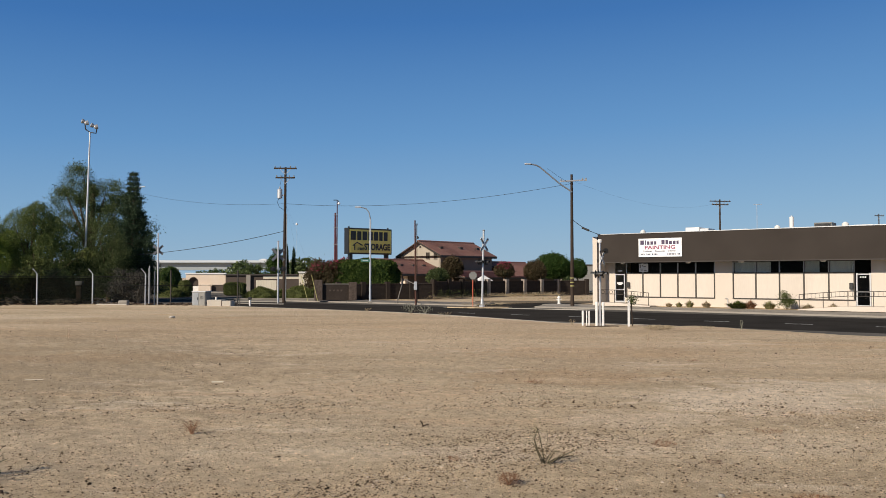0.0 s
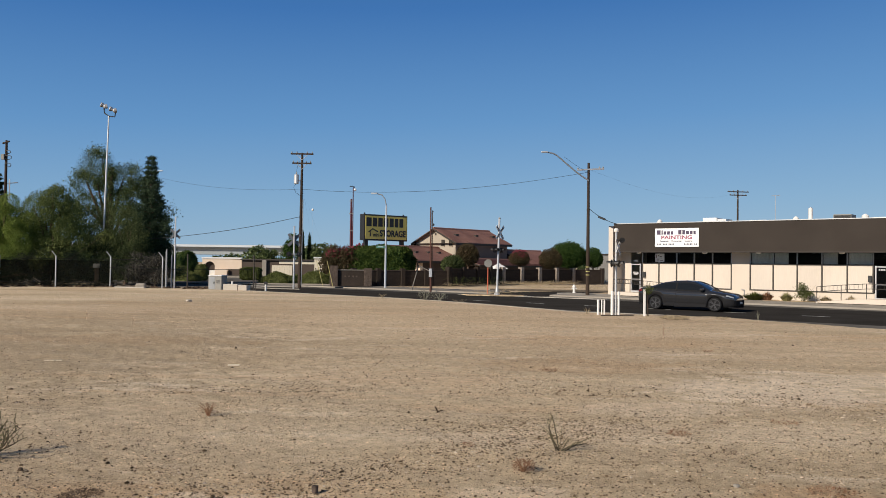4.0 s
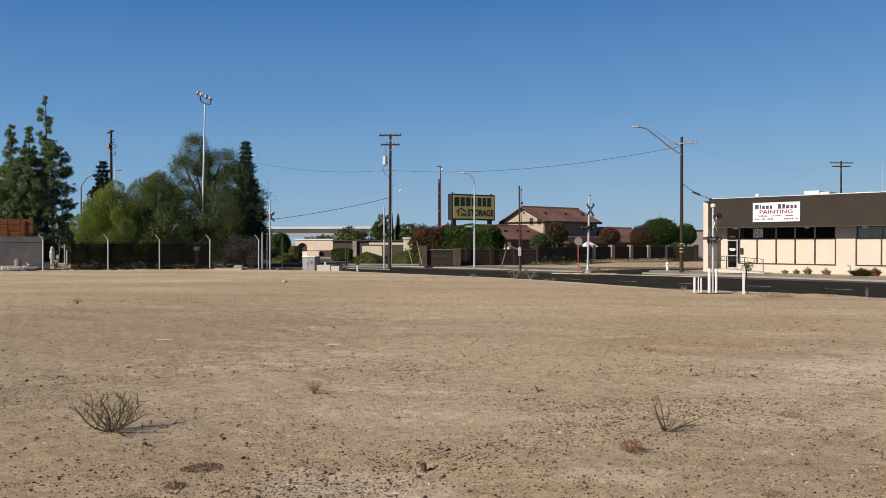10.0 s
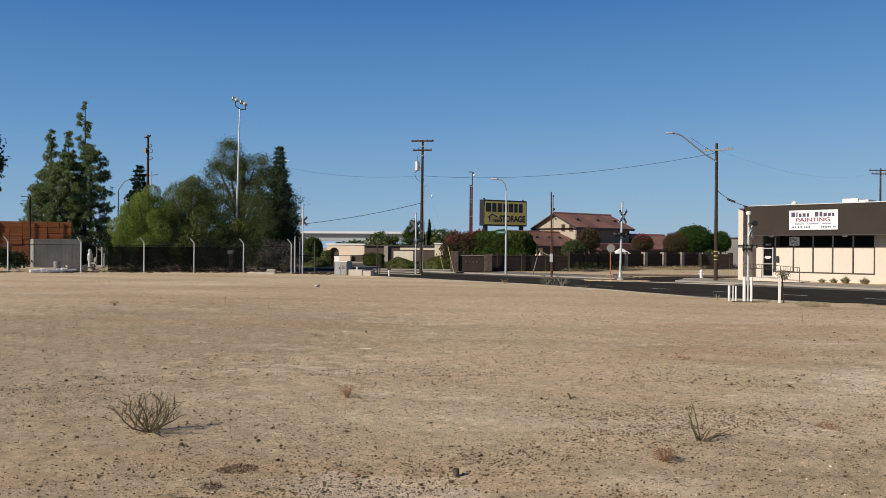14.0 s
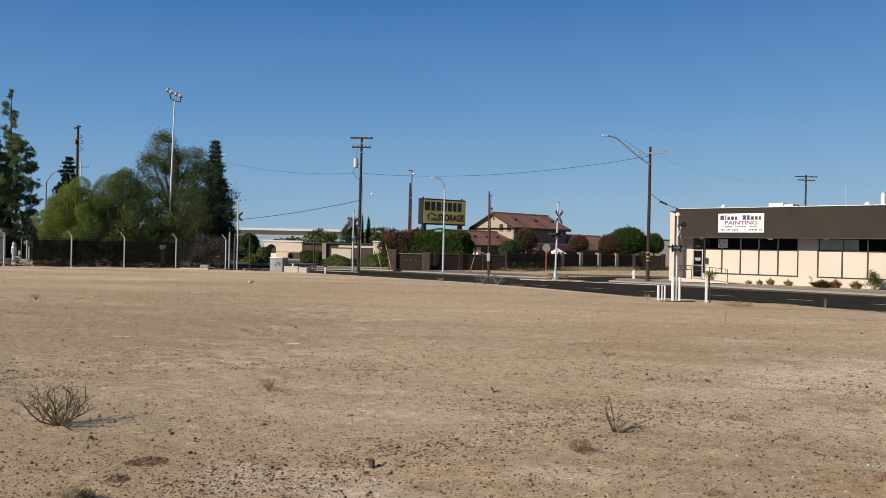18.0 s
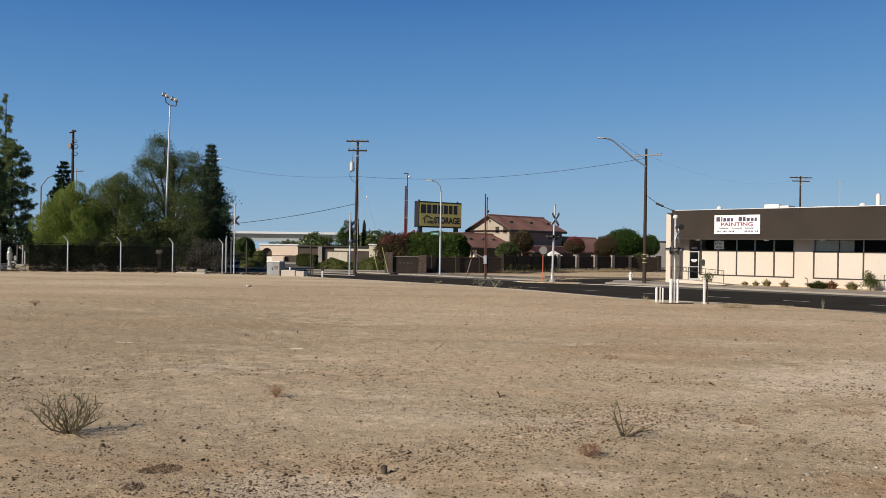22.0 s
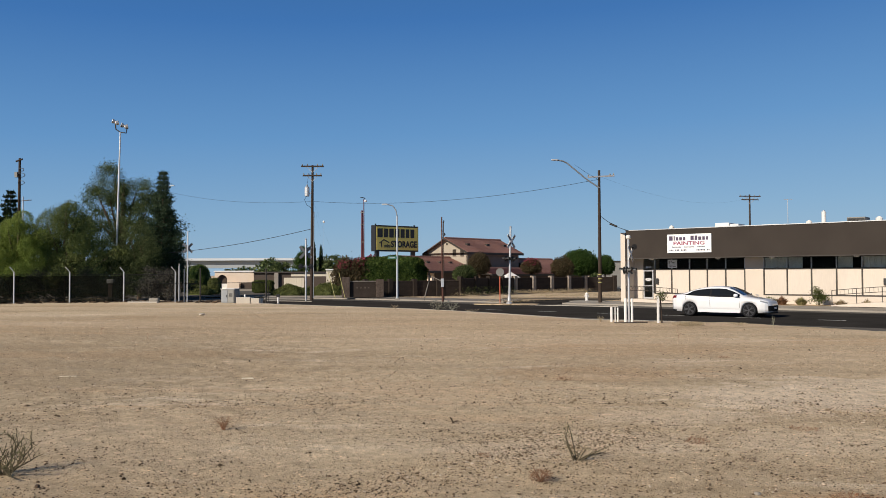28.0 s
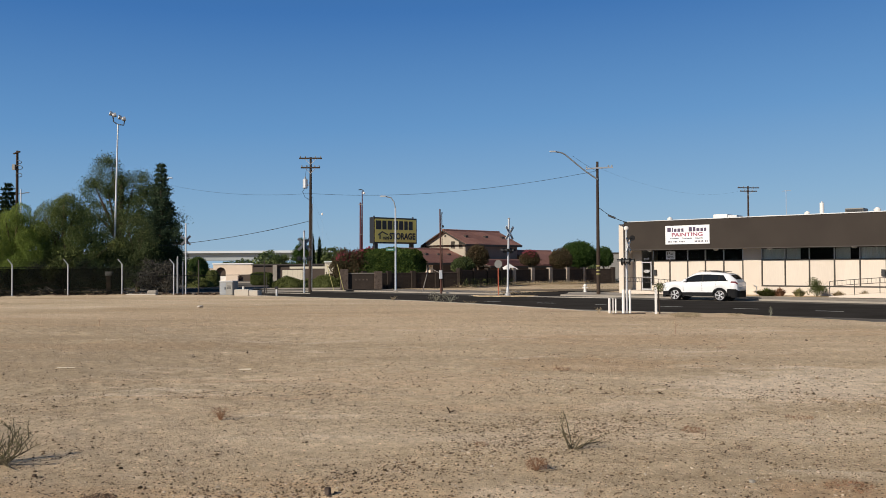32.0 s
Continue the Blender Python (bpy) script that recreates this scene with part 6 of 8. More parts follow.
    part("rail", pipe([(-24.2, 56.8, 1.35), (-20.05, 55.8, 1.3), (-14.0, 56.2, 1.35)], 0.016, 6), CHAIN, g)


def brush_pile():
    """Dead branches and cut limbs heaped along the foot of the fence."""
    rng = random.Random(14)
    t = thing("brush_pile", Matrix(), "grey dead branches heaped along the foot of the fence", "branches")
    for k in range(70):
        f = rng.random()
        x = -35.0 + 11.5 * f
        y = float(np.interp(x, [-38.3, -34.2, -30.5, -27.6, -24.2], [50.35, 52.38, 54.2, 56.0, 56.9])) + rng.uniform(0.25, 1.3)
        a, L = rng.uniform(0, 6.28), rng.uniform(0.5, 1.5)
        z = rng.uniform(0.03, 0.3)
        mid = Vector((x, y, z + rng.uniform(0, 0.15)))
        d = Vector((math.cos(a), 0.6 * math.sin(a), rng.uniform(-0.15, 0.35))) * L / 2
        p, q = mid - d, mid + d
        p.z, q.z = max(p.z, 0.02), max(q.z, 0.02)
        part("branch", pipe([p, mid + Vector((0, 0, rng.uniform(-0.03, 0.08))), q], [rng.uniform(0.02, 0.05), 0.025, 0.01], 5), DEAD_WOOD if k % 3 else TWIG, t)
    for k in range(30):
        x = rng.gauss(-31.4, 0.5) if k % 2 else rng.gauss(-28.7, 0.55)
        y = float(np.interp(x, [-34.2, -30.5, -27.6], [52.38, 54.2, 56.0])) + rng.uniform(0.2, 0.9)
        a, L = rng.uniform(-0.6, 0.6) + (math.pi if k % 3 else 0), rng.uniform(0.6, 1.3)
        d = Vector((math.cos(a), 0.4 * math.sin(a), rng.uniform(0.05, 0.5))) * L
        p = Vector((x, y, rng.uniform(0.03, 0.16))) - d * 0.4
        p.z = max(p.z, 0.04)
        part("limb", pipe([p, p + d * 0.5 + Vector((0, 0, rng.uniform(-0.02, 0.06))), p + d], [rng.uniform(0.045, 0.075), 0.045, 0.025], 6), DEAD_WOOD, t, "grey cut limb")
    s = thing("concrete_plank", pose(-22.2, 55.35, 0, 0, 0, -3), "low pale concrete plank lying at the fence foot", "plank")
    part("plank", box(-1.05, 1.05, -0.14, 0.14, -0.02, 0.085, 0.025), CONCRETE_PALE, s)
    part("stone_heap", box(0.25, 0.95, 0.2, 0.6, -0.02, 0.32, 0.12), CONCRETE, s, "rounded grey lump behind the plank")


chain_fence()
brush_pile()


def container():
    t = thing("shipping_container", pose(-45.05, 62.4, 0, 0, 0, 41), "grey stained steel storage container behind the fence", "container")
    bm = bmesh.new()
    # corrugated side
    L, h = 3.75, 2.40
    prev = None
    k = 0
    x = 0.1
    while x < L - 0.1:
        y = 0.0 if k % 4 in (0, 1) else 0.006
        v = [bm.verts.new((x, y, z)) for z in (0.16, h - 0.1)]
        if prev:
            bm.faces.new((prev[0], v[0], v[1], prev[1]))
        prev, k, x = v, k + 1, x + 0.07
    part("side_panel", bm, DIRTY_STEEL, t)
    part("bottom_rail", box(0, L, -0.03, 0.12, 0.02, 0.17, 0.01), DIRTY_STEEL, t)
    part("top_rail", box(0, L, -0.03, 0.12, h - 0.1, h, 0.01), DIRTY_STEEL, t)
    part("roof", box(0, L, 0.1, 2.4, h - 0.06, h - 0.01), GALV, t)
    for x in (0.0, L - 0.12):
        part("corner_post", box(x, x + 0.12, -0.035, 0.12, 0, h, 0.01), GREY_BOX, t)
    part("end_wall", box(-0.02, 0.03, 0.12, 2.4, 0, h), GREY_BOX, t, "grey painted container doors")
    part("end_wall", box(L - 0.03, L, 0.12, 2.4, 0, h), GREY_BOX, t)
    part("back_wall", box(0, L, 2.38, 2.43, 0, h), GREY_BOX, t)
    for z in (0.5, 1.2, 1.9):
        part("hinge", box(-0.06, -0.02, 0.05, 0.25, z, z + 0.12), GREY_BOX, t)
    b = thing("white_barrier", pose(-37.0, 50.8, 0, 0, 0, 45), "row of low white weathered sandbags by the fence", "barrier")
    for k in range(9):
        bm = box(k * 0.33, k * 0.33 + 0.36, -0.16, 0.16, 0, 0.22 + 0.06 * math.sin(k * 2.3) ** 2, 0.07)
        part("bag", bm, SIGN_WHITE, b).matrix_basis = pose(0, 0.03 * math.sin(k * 1.7), 0, 0, 0, 0)
    tr = thing("water_trough", pose(-35.6, 52.9, 0, 0, 0, 42), "pale grey concrete trough behind the fence", "trough")
    part("body", box(0, 1.35, 0, 0.7, 0, 0.42, 0.03), CONCRETE_PALE, tr)
    part("rim", box(-0.04, 1.39, -0.04, 0.74, 0.42, 0.48, 0.015), CONCRETE, tr)
    w = thing("well_pump", pose(-37.1, 58.0, 0) @ Matrix.Diagonal((0.48, 0.48, 0.74, 1)), "pale well pump motor on a pipe stand", "pump")
    part("base", box(-0.6, 0.6, -0.5, 0.5, 0, 0.35, 0.03), CONCRETE, w)
    part("column", lathe([(0.3, 0.35), (0.26, 0.9), (0.4, 0.95), (0.42, 1.6), (0.3, 1.75), (0.32, 2.0), (0.12, 2.2)], 16), ALU, w)
    part("discharge_pipe", pipe([(0.3, 0, 0.7), (0.9, 0, 0.7), (1.2, 0, 0.4), (2.4, 0, 0.4)], 0.12, 10), GREY_BOX, w)
    for x in (1.0, 1.9, 2.3):
        part("standpipe", rod((x, 0.3, 0), (x, 0.3, 2.4 if x < 2 else 1.8), 0.07 if x < 1.5 else 0.11), ALU if x > 1.5 else GREY_BOX, w)
    part("valve_wheel", rod((0.9, -0.05, 1.1), (0.9, 0.05, 1.1), 0.25, 0.25, 16), GREY_BOX, w)
    c = thing("concrete_pipe", pose(-38.1, 55.4, 0), "short grey concrete pipe standing behind the fence", "pipe")
    part("body", lathe([(0.24, 0), (0.24, 0.68), (0.2, 0.7)], 16), GREY_BOX, c)
    u = thing("utility_box", pose(-25.7, 58.2, 0), "small grey box on a post behind the fence", "box")
    part("post", box(-0.15, 0.15, -0.1, 0.1, 0, 1.3), WOOD_POLE, u)
    part("box", box(-0.25, 0.25, -0.15, 0.15, 1.3, 1.6, 0.03), GREY_BOX, u)


container()


def bin_stack():
    t = thing("bin_stack", pose(-71.3, 72.7, 0, 0, 0, 27), "long high stack of orange wooden harvest bins", "stacked bins")
    rng = random.Random(4)
    cell = plain_mesh("bin", box(0.01, 1.19, 0, 1.2, 0.0, 0.612, 0.012), ORANGE)
    slat = plain_mesh("slat", box(0.03, 1.17, -0.02, 0, 0, 0.155), ORANGE)
    for c in range(16):
        for r in range(7):
            y = rng.uniform(-0.04, 0.04)
            o = share("bin", cell, t, pose(c * 1.2, y, r * 0.632))
            for k in range(3):
                share("slat", slat, o, pose(0, 0, 0.04 + k * 0.18))
    for x in (12.1, 15.6, 18.4):
        part("post", box(x, x + 0.13, -0.13, 0.0, 0, 4.2), WOOD_POLE, t)


bin_stack()


# ---- trees ----
def tree(name, x, y, blobs, count, size, material, label, trunk_r=0.25, trunk_h=3.0, seed=0, droop=0.0, limbs=6, shell=0.5, rough=0.35, aspect=0.55, extra=None, category="tree", group="", z_min=0.15):
    rng = np.random.default_rng(seed)
    t = thing(name, pose(x, y, 0), label, category, group)
    top = max(b[2] for b in blobs)
    part("trunk", pipe([(0, 0, -0.2), (0.08, 0.03, trunk_h * 0.5), (0.0, 0.1, trunk_h), (0.15, 0, top)], [trunk_r * 1.25, trunk_r, trunk_r * 0.75, trunk_r * 0.2], 10), BARK, t)
    for k in range(limbs):
        b = blobs[k % len(blobs)]
        z0 = trunk_h * (0.6 + 0.4 * rng.uniform())
        q = (b[0] + rng.normal() * b[3] * 0.3, b[1] + rng.normal() * b[4] * 0.3, b[2] + b[5] * rng.uniform(0.0, 0.6))
        part("limb", pipe([(0, 0, z0), (q[0] * 0.5, q[1] * 0.5, (z0 + q[2]) * 0.52), q], [trunk_r * 0.5, trunk_r * 0.32, trunk_r * 0.08], 6), BARK, t)
    crown("crown", rng, blob_points(rng, blobs, count, shell, rough, z_min), size, material, t, aspect, droop)
    if extra:
        extra(t, rng)
    return t


def conifer(x, y, h, r, label, material, seed=0, count=9000, size=0.2, base=0.4, tiers=26, group="", power=0.8, jag=0.35, droop=0.2):
    """A tapering needle tree: whorls of boughs that thin out upwards, with gaps between."""
    rng = np.random.default_rng(seed)
    t = thing("conifer", pose(x, y, 0), label, "tree", group)
    part("trunk", pipe([(0, 0, -0.2), (0, 0, h * 0.5), (0, 0, h)], [r * 0.09, r * 0.05, 0.02], 8), BARK, t)
    pts, bm = [], bmesh.new()
    for k in range(tiers):
        f = (k + 0.5) / tiers
        z = base + (h - base) * f
        rr = r * (1 - f) ** power
        n = max(3, int(9 * (1 - f) + 3))
        a0 = rng.uniform(0, 6.28)
        for i in range(n):
            a = a0 + i * math.tau / n + rng.normal() * 0.2
            L = rr * rng.uniform(1 - jag, 1.1) + 0.15
            e = np.array([math.cos(a) * L, math.sin(a) * L, -droop * L + 0.1])
            rod((0, 0, z), (e[0], e[1], z + e[2]), 0.03, 0.008, 4, bm)
            m = max(4, int(count / (tiers * 8) * (0.4 + L / r)))
            u = rng.uniform(0.3, 1.0, (m, 1)) ** 0.55
            pts.append(np.array([0, 0, z]) + e * u + rng.normal(size=(m, 3)) * np.array([0.16, 0.16, 0.13]) * (0.6 + L / r))
    tagged(part("branchwork", bm, BARK, t), kind="stuff")
    crown("crown", rng, np.concatenate(pts), size, material, t, 0.4, 0.1)
    return t


def hanging(t, rng, blobs, n, length, material, size):
    """Drooping sprays of leaves below the crown's rim."""
    pts = []
    for b in blobs:
        for k in range(n):
            a, f = rng.uniform(0, 6.28), rng.uniform(0.3, 1.0)
            p = np.array([b[0] + b[3] * f * math.cos(a), b[1] + b[4] * f * math.sin(a), b[2] + b[5] * math.sqrt(max(0, 1 - f * f)) * 0.95])
            m = int(length / 0.09)
            s = np.linspace(0, 1, m)[:, None]
            pts.append(p + np.array([0.25 * math.cos(a), 0.25 * math.sin(a), -1.0]) * s * length * rng.uniform(0.5, 1.1) + rng.normal(size=(m, 3)) * 0.09)
    crown("hanging_sprays", rng, np.concatenate(pts), size, material, t, 0.3, 0.8)


big = [(-1.2, 0, 10.0, 1.6, 1.6, 1.7), (-1.3, 0, 8.3, 2.0, 2.0, 1.9), (0.9, 0.5, 8.9, 1.6, 1.8, 1.7), (2.4, 0.5, 7.4, 1.7, 1.8, 1.9), (2.8, 0.5, 5.6, 2.0, 2.2, 2.0), (-2.4, 0, 5.4, 2.2, 2.2, 2.2), (0.8, 0, 4.6, 3.0, 2.2, 2.6), (3.0, 0.4, 3.4, 2.4, 2.2, 2.2)]
tree("tree", -30.6, 71.5, big, 62000, 0.068, LEAF_MID, "tall loose grey-green tree with gaps in its crown", 0.4, 4.5, 1, 0.4, 10, 0.55, 0.5, extra=lambda t, rng: hanging(t, rng, big, 120, 1.5, LEAF_MID, 0.055))
def lumpy(blobs, seed, n=8, k=0.42):
    """Rounded masses of foliage that stand out from a smaller core."""
    rng = random.Random(seed)
    out = []
    for x, y, z, a, b, c in blobs:
        out.append((x, y, z, a * 0.72, b * 0.72, c * 0.72))
        for i in range(n):
            th, u = i * 2.4 + rng.uniform(-0.4, 0.4), 1 - 1.7 * (i + 0.5) / n + rng.uniform(-0.1, 0.1)
            s = math.sqrt(max(0.0, 1 - u * u)) * 0.72
            q = k * rng.uniform(0.7, 1.15)
            out.append((x + a * s * math.cos(th), y + b * s * math.sin(th), z + c * u * 0.72, a * q, b * q, c * q * 0.9))
    return out


will = [(0, 0, 4.6, 2.6, 2.4, 2.9), (-1.7, 0, 3.4, 2.0, 2.0, 2.4), (1.7, 0, 3.4, 1.9, 2.0, 2.6), (0.3, 0, 2.2, 2.6, 2.0, 1.9), (0.4, -0.2, 6.2, 1.6, 1.6, 1.8)]
tree("tree", -32.8, 65.6, lumpy(will, 5), 86000, 0.055, LEAF_WILLOW, "broad weeping tree with fine olive-green foliage", 0.3, 2.6, 2, 0.7, 6, 0.7, 0.19, 0.45, extra=lambda t, rng: hanging(t, rng, will, 70, 1.3, LEAF_WILLOW, 0.05))
wil2 = [(0, 0, 4.7, 1.9, 2.0, 2.3), (-1.4, 0, 3.2, 1.7, 1.8, 1.9), (1.4, 0, 3.4, 1.5, 1.8, 2.2), (0.1, 0, 1.7, 2.6, 2.0, 1.4)]
tree("tree", -35.9, 64.2, lumpy(wil2, 6), 76000, 0.055, LEAF_YELLOW, "low weeping tree with bright yellow-green foliage", 0.25, 2.2, 3, 0.7, 5, 0.7, 0.19, 0.45, extra=lambda t, rng: hanging(t, rng, wil2, 60, 1.1, LEAF_YELLOW, 0.05))
und = [(0, 0, 1.5, 2.2, 1.4, 1.5), (2.6, 0, 1.7, 2.0, 1.4, 1.7), (5.4, 0, 1.6, 2.2, 1.4, 1.6), (8.0, 0, 2.0, 2.2, 1.6, 1.9), (-2.6, 0, 1.2, 1.8, 1.4, 1.3)]
tree("undergrowth", -42.5, 67.5, [(0, 0, 1.4, 2.0, 1.3, 1.5), (2.6, 0, 1.6, 1.8, 1.3, 1.7), (-2.4, 0.5, 1.2, 1.6, 1.2, 1.3)], 11000, 0.11, LEAF_DARK, "dense dark undergrowth below the pines", 0.12, 1.0, 10, 0.3, 5, 0.35, category="shrub")
tree("undergrowth", -37.0, 66.6, und, 16000, 0.11, LEAF_DARK, "dense dark undergrowth behind the fence", 0.12, 1.0, 4, 0.3, 6, 0.35, category="shrub")
tree("undergrowth", -33.6, 57.6, [(0, 0, 1.0, 1.3, 0.7, 0.9), (2.4, 1.3, 1.2, 1.4, 0.7, 1.0), (5.2, 2.0, 1.2, 1.5, 0.7, 1.0), (7.6, 2.3, 1.1, 1.2, 0.6, 0.9)], 13000, 0.06, LEAF_BRUSH, "grey-green brush growing through the fence", 0.05, 0.6, 9, 0.4, 5, 0.3, category="shrub")
tree("undergrowth", -35.2, 61.0, [(0, 0, 0.9, 1.7, 0.9, 1.1), (2.2, 0, 1.1, 1.6, 0.9, 1.2), (4.6, 0, 1.0, 1.8, 0.9, 1.3), (6.8, 0.4, 1.2, 1.6, 0.9, 1.3)], 15000, 0.075, LEAF_DARK, "low dark brush just behind the fence", 0.08, 0.7, 7, 0.3, 6, 0.4, category="shrub")
tree("undergrowth", -28.4, 66.8, [(0, 0, 1.6, 2.4, 1.4, 1.7), (2.4, 0.5, 2.2, 2.0, 1.5, 2.2), (-2.4, 0, 1.8, 2.0, 1.5, 1.8)], 14000, 0.11, LEAF_DARK, "dense dark undergrowth behind the fence", 0.12, 1.0, 5, 0.3, 6, 0.35, category="shrub")
conifer(-26.2, 69.5, 10.7, 2.5, "dark dense spruce with a pointed top", LEAF_SPRUCE, 6, 46000, 0.10, 0.3, 25, power=0.9, jag=0.6, droop=-0.1)
tree("shrub", -29.2, 58.4, [(0, 0, 2.2, 1.1, 0.5, 0.8), (-0.9, 0, 1.5, 0.7, 0.5, 0.6), (0.7, 0.1, 2.9, 0.7, 0.5, 0.5), (3.3, 1.5, 3.6, 0.8, 0.5, 0.5)], 1100, 0.12, LEAF_BUSH, "broad-leaved grey-green shrub leaning over the fence", 0.05, 1.2, 12, 0.5, 6, 0.2, 0.5, 0.5, category="shrub")
olive = [(0, 0, 4.3, 1.35, 1.2, 1.5), (0.9, -0.2, 3.2, 1.1, 1.2, 1.5), (-1.2, 0.2, 3.0, 1.5, 1.2, 1.6), (0, 0, 1.6, 2.2, 1.1, 1.2)]
tree("tree", -26.9, 66.2, olive, 30000, 0.06, LEAF_OLIVE, "small olive-green weeping tree before dark spruce", 0.16, 2.0, 8, 0.7, 5, 0.55, 0.4, 0.45, extra=lambda t, rng: hanging(t, rng, olive, 60, 1.2, LEAF_OLIVE, 0.05))


def needle_tufts(rng, centres, needles, length):
    """Sprays of long needles that fan out and up from each centre: verts and faces."""
    k = len(centres) * needles
    c = np.repeat(centres, needles, 0)
    d = rng.normal(size=(k, 3)) + np.array([0, 0, 0.55])
    d /= np.linalg.norm(d, axis=1)[:, None]
    e = np.cross(d, rng.normal(size=(k, 3)))
    e /= np.linalg.norm(e, axis=1)[:, None]
    s = length * rng.uniform(0.6, 1.25, (k, 1))
    w = e * s * 0.085
    v = np.stack([c + d * s * 0.08, c + d * s * 0.55 - w, c + d * s, c + d * s * 0.55 + w], 1).reshape(-1, 3)
    return v.tolist(), np.arange(4 * k).reshape(-1, 4).tolist()


def pine(x, y, h, profile, boughs, seed, first=0.6, tufts=5, needles=32, length=0.30):
    """A loose needle tree: boughs at uneven heights reach out to a profile of (height, radius) and end in upturned tufts."""
    rng = np.random.default_rng(seed)
    t = thing("conifer", pose(x, y, 0), "tall blue-green pine with loose uneven boughs", "tree", "pines")
    part("trunk", pipe([(0, 0, -0.2), (0.06, 0, h * 0.5), (0, 0, h)], [0.24, 0.13, 0.03], 8), BARK, t)
    bm, pts = bmesh.new(), []
    zs, rs = [p[0] for p in profile], [p[1] for p in profile]
    for k in range(boughs):
        z = first + (h - 0.15 - first) * rng.uniform(0, 1) ** 0.92
        r = float(np.interp(z, zs, rs))
        a = rng.uniform(0, 6.28)
        L = r * (0.5 + 0.6 * rng.uniform() ** 0.7) + 0.05
        e = np.array([math.cos(a) * L, math.sin(a) * L, 0.22 * L + 0.1])
        b = np.array([0, 0, z - 0.2 * L])
        rod(tuple(b), tuple(b + e), 0.03, 0.008, 4, bm)
        for u in rng.uniform(0.62, 1.0, tufts):
            pts.append(b + e * u + rng.normal(size=3) * np.array([0.20, 0.20, 0.16]) * min(1.0, 0.35 + L * 0.4))
    tagged(part("branchwork", bm, BARK, t), kind="stuff")
    p = np.array(pts)
    tagged(mesh_part("crown", *needle_tufts(rng, p[p[:, 2] > 0.3], needles, length), LEAF_CEDAR, t), kind="stuff")


SPIRE = [(0, 1.6), (8, 1.5), (11, 1.25), (13.5, 0.75), (15.2, 0.55), (16.3, 0.95), (17.2, 0.4), (18.3, 0.2)]
pine(-56.3, 87, 18.4, SPIRE, 84, 20)
pine(-55.2, 86.5, 13.2, [(0, 2.6), (4, 2.5), (8, 2.25), (10.5, 1.95), (12, 1.3), (13.2, 0.4)], 170, 21, tufts=12)
pine(-61.3, 88, 15.6, [(0, 1.9), (8, 1.5), (11, 1.15), (13.5, 0.55), (15.6, 0.12)], 76, 22)
pine(-59.7, 89, 15.5, [(0, 1.9), (8, 1.5), (11, 1.2), (13.2, 0.55), (15.5, 0.15)], 76, 23)
pine(-59.2, 85.5, 11.2, [(0, 3.2), (3, 3.4), (6, 3.1), (8.5, 2.3), (10.2, 1.2), (11.2, 0.3)], 230, 24, tufts=9)
pine(-61.3, 86.3, 8.4, [(0, 1.9), (3, 2.0), (6, 1.4), (8.4, 0.3)], 80, 25)
pine(-57.2, 84.8, 12.2, [(0, 2.4), (4, 2.6), (8, 2.2), (10.5, 1.3), (12.2, 0.3)], 170, 26, tufts=12)
conifer(-52.3, 92, 11.6, 2.6, "far dark conifer with spiky top", LEAF_DARK, 30, 9000, 0.2, 3.0, 18, jag=0.5)
tree("tree", -55.2, 68.5, [(0, 0, 10.6, 2.3, 2.2, 2.2), (-1.5, 0, 8.4, 2.6, 2.4, 1.6), (0.4, 0, 7.2, 1.5, 1.5, 0.9)], 8000, 0.2, LEAF_DARK, "dark tree reaching in from the side", 0.3, 6.0, 31, 0.2, 7, 0.5, 0.5)
tree("shrub", -42.2, 55.6, [(0, 0, 0.8, 1.1, 0.9, 0.8)], 1600, 0.12, LEAF_DARK, "small dark bush by the fence", 0.06, 0.5, 32, 0, 3, 0.2, category="shrub")
tree("dry_vine", -21.6, 58.2, [(0, 0, 1.2, 1.0, 0.5, 1.1), (-1.1, 0, 1.1, 0.8, 0.5, 1.0)], 5200, 0.07, VINE, "bare grey-brown vine tangle on the fence", 0.05, 0.8, 33, 0.5, 4, 0.2, category="shrub")

def clipped(name, x, y, z, half, power, count, size, material, label, category, seed, group="", rough=0.05):
    """A clipped plant: a dense rounded-box or dome body under a skin of small leaves."""
    rng = np.random.default_rng(seed)
    t = thing(name, pose(x, y, 0), label, category, group)
    ph = rng.uniform(0, 6.28, 4)

    def shape(d):
        r = (np.abs(d) ** power).sum(1) ** (-1 / power)
        bump = np.sin(d[:, 0] * 6 + ph[0]) * np.sin(d[:, 1] * 5 + ph[1]) + 0.7 * np.sin(d[:, 2] * 8 + ph[2]) * np.sin((d[:, 0] - d[:, 1]) * 9 + ph[3])
        return d * (r * (1 + rough * bump))[:, None] * np.array(half)

    bm = bmesh.new()
    bmesh.ops.create_icosphere(bm, subdivisions=4, radius=1)
    q = shape(np.array([tuple(v.co) for v in bm.verts])) * 0.95 + np.array([0, 0, z])
    for v, c in zip(bm.verts, q):
        v.co = Vector((c[0], c[1], max(c[2], -0.12)))
    part("body", bm, material, t)
    d = rng.normal(size=(count, 3))
    p = shape(d / np.linalg.norm(d, axis=1)[:, None]) * rng.uniform(0.94, 1.03, (count, 1)) + np.array([0, 0, z])
    crown("leaf_skin", rng, p[p[:, 2] > 0.0], size, material, t, 0.6)


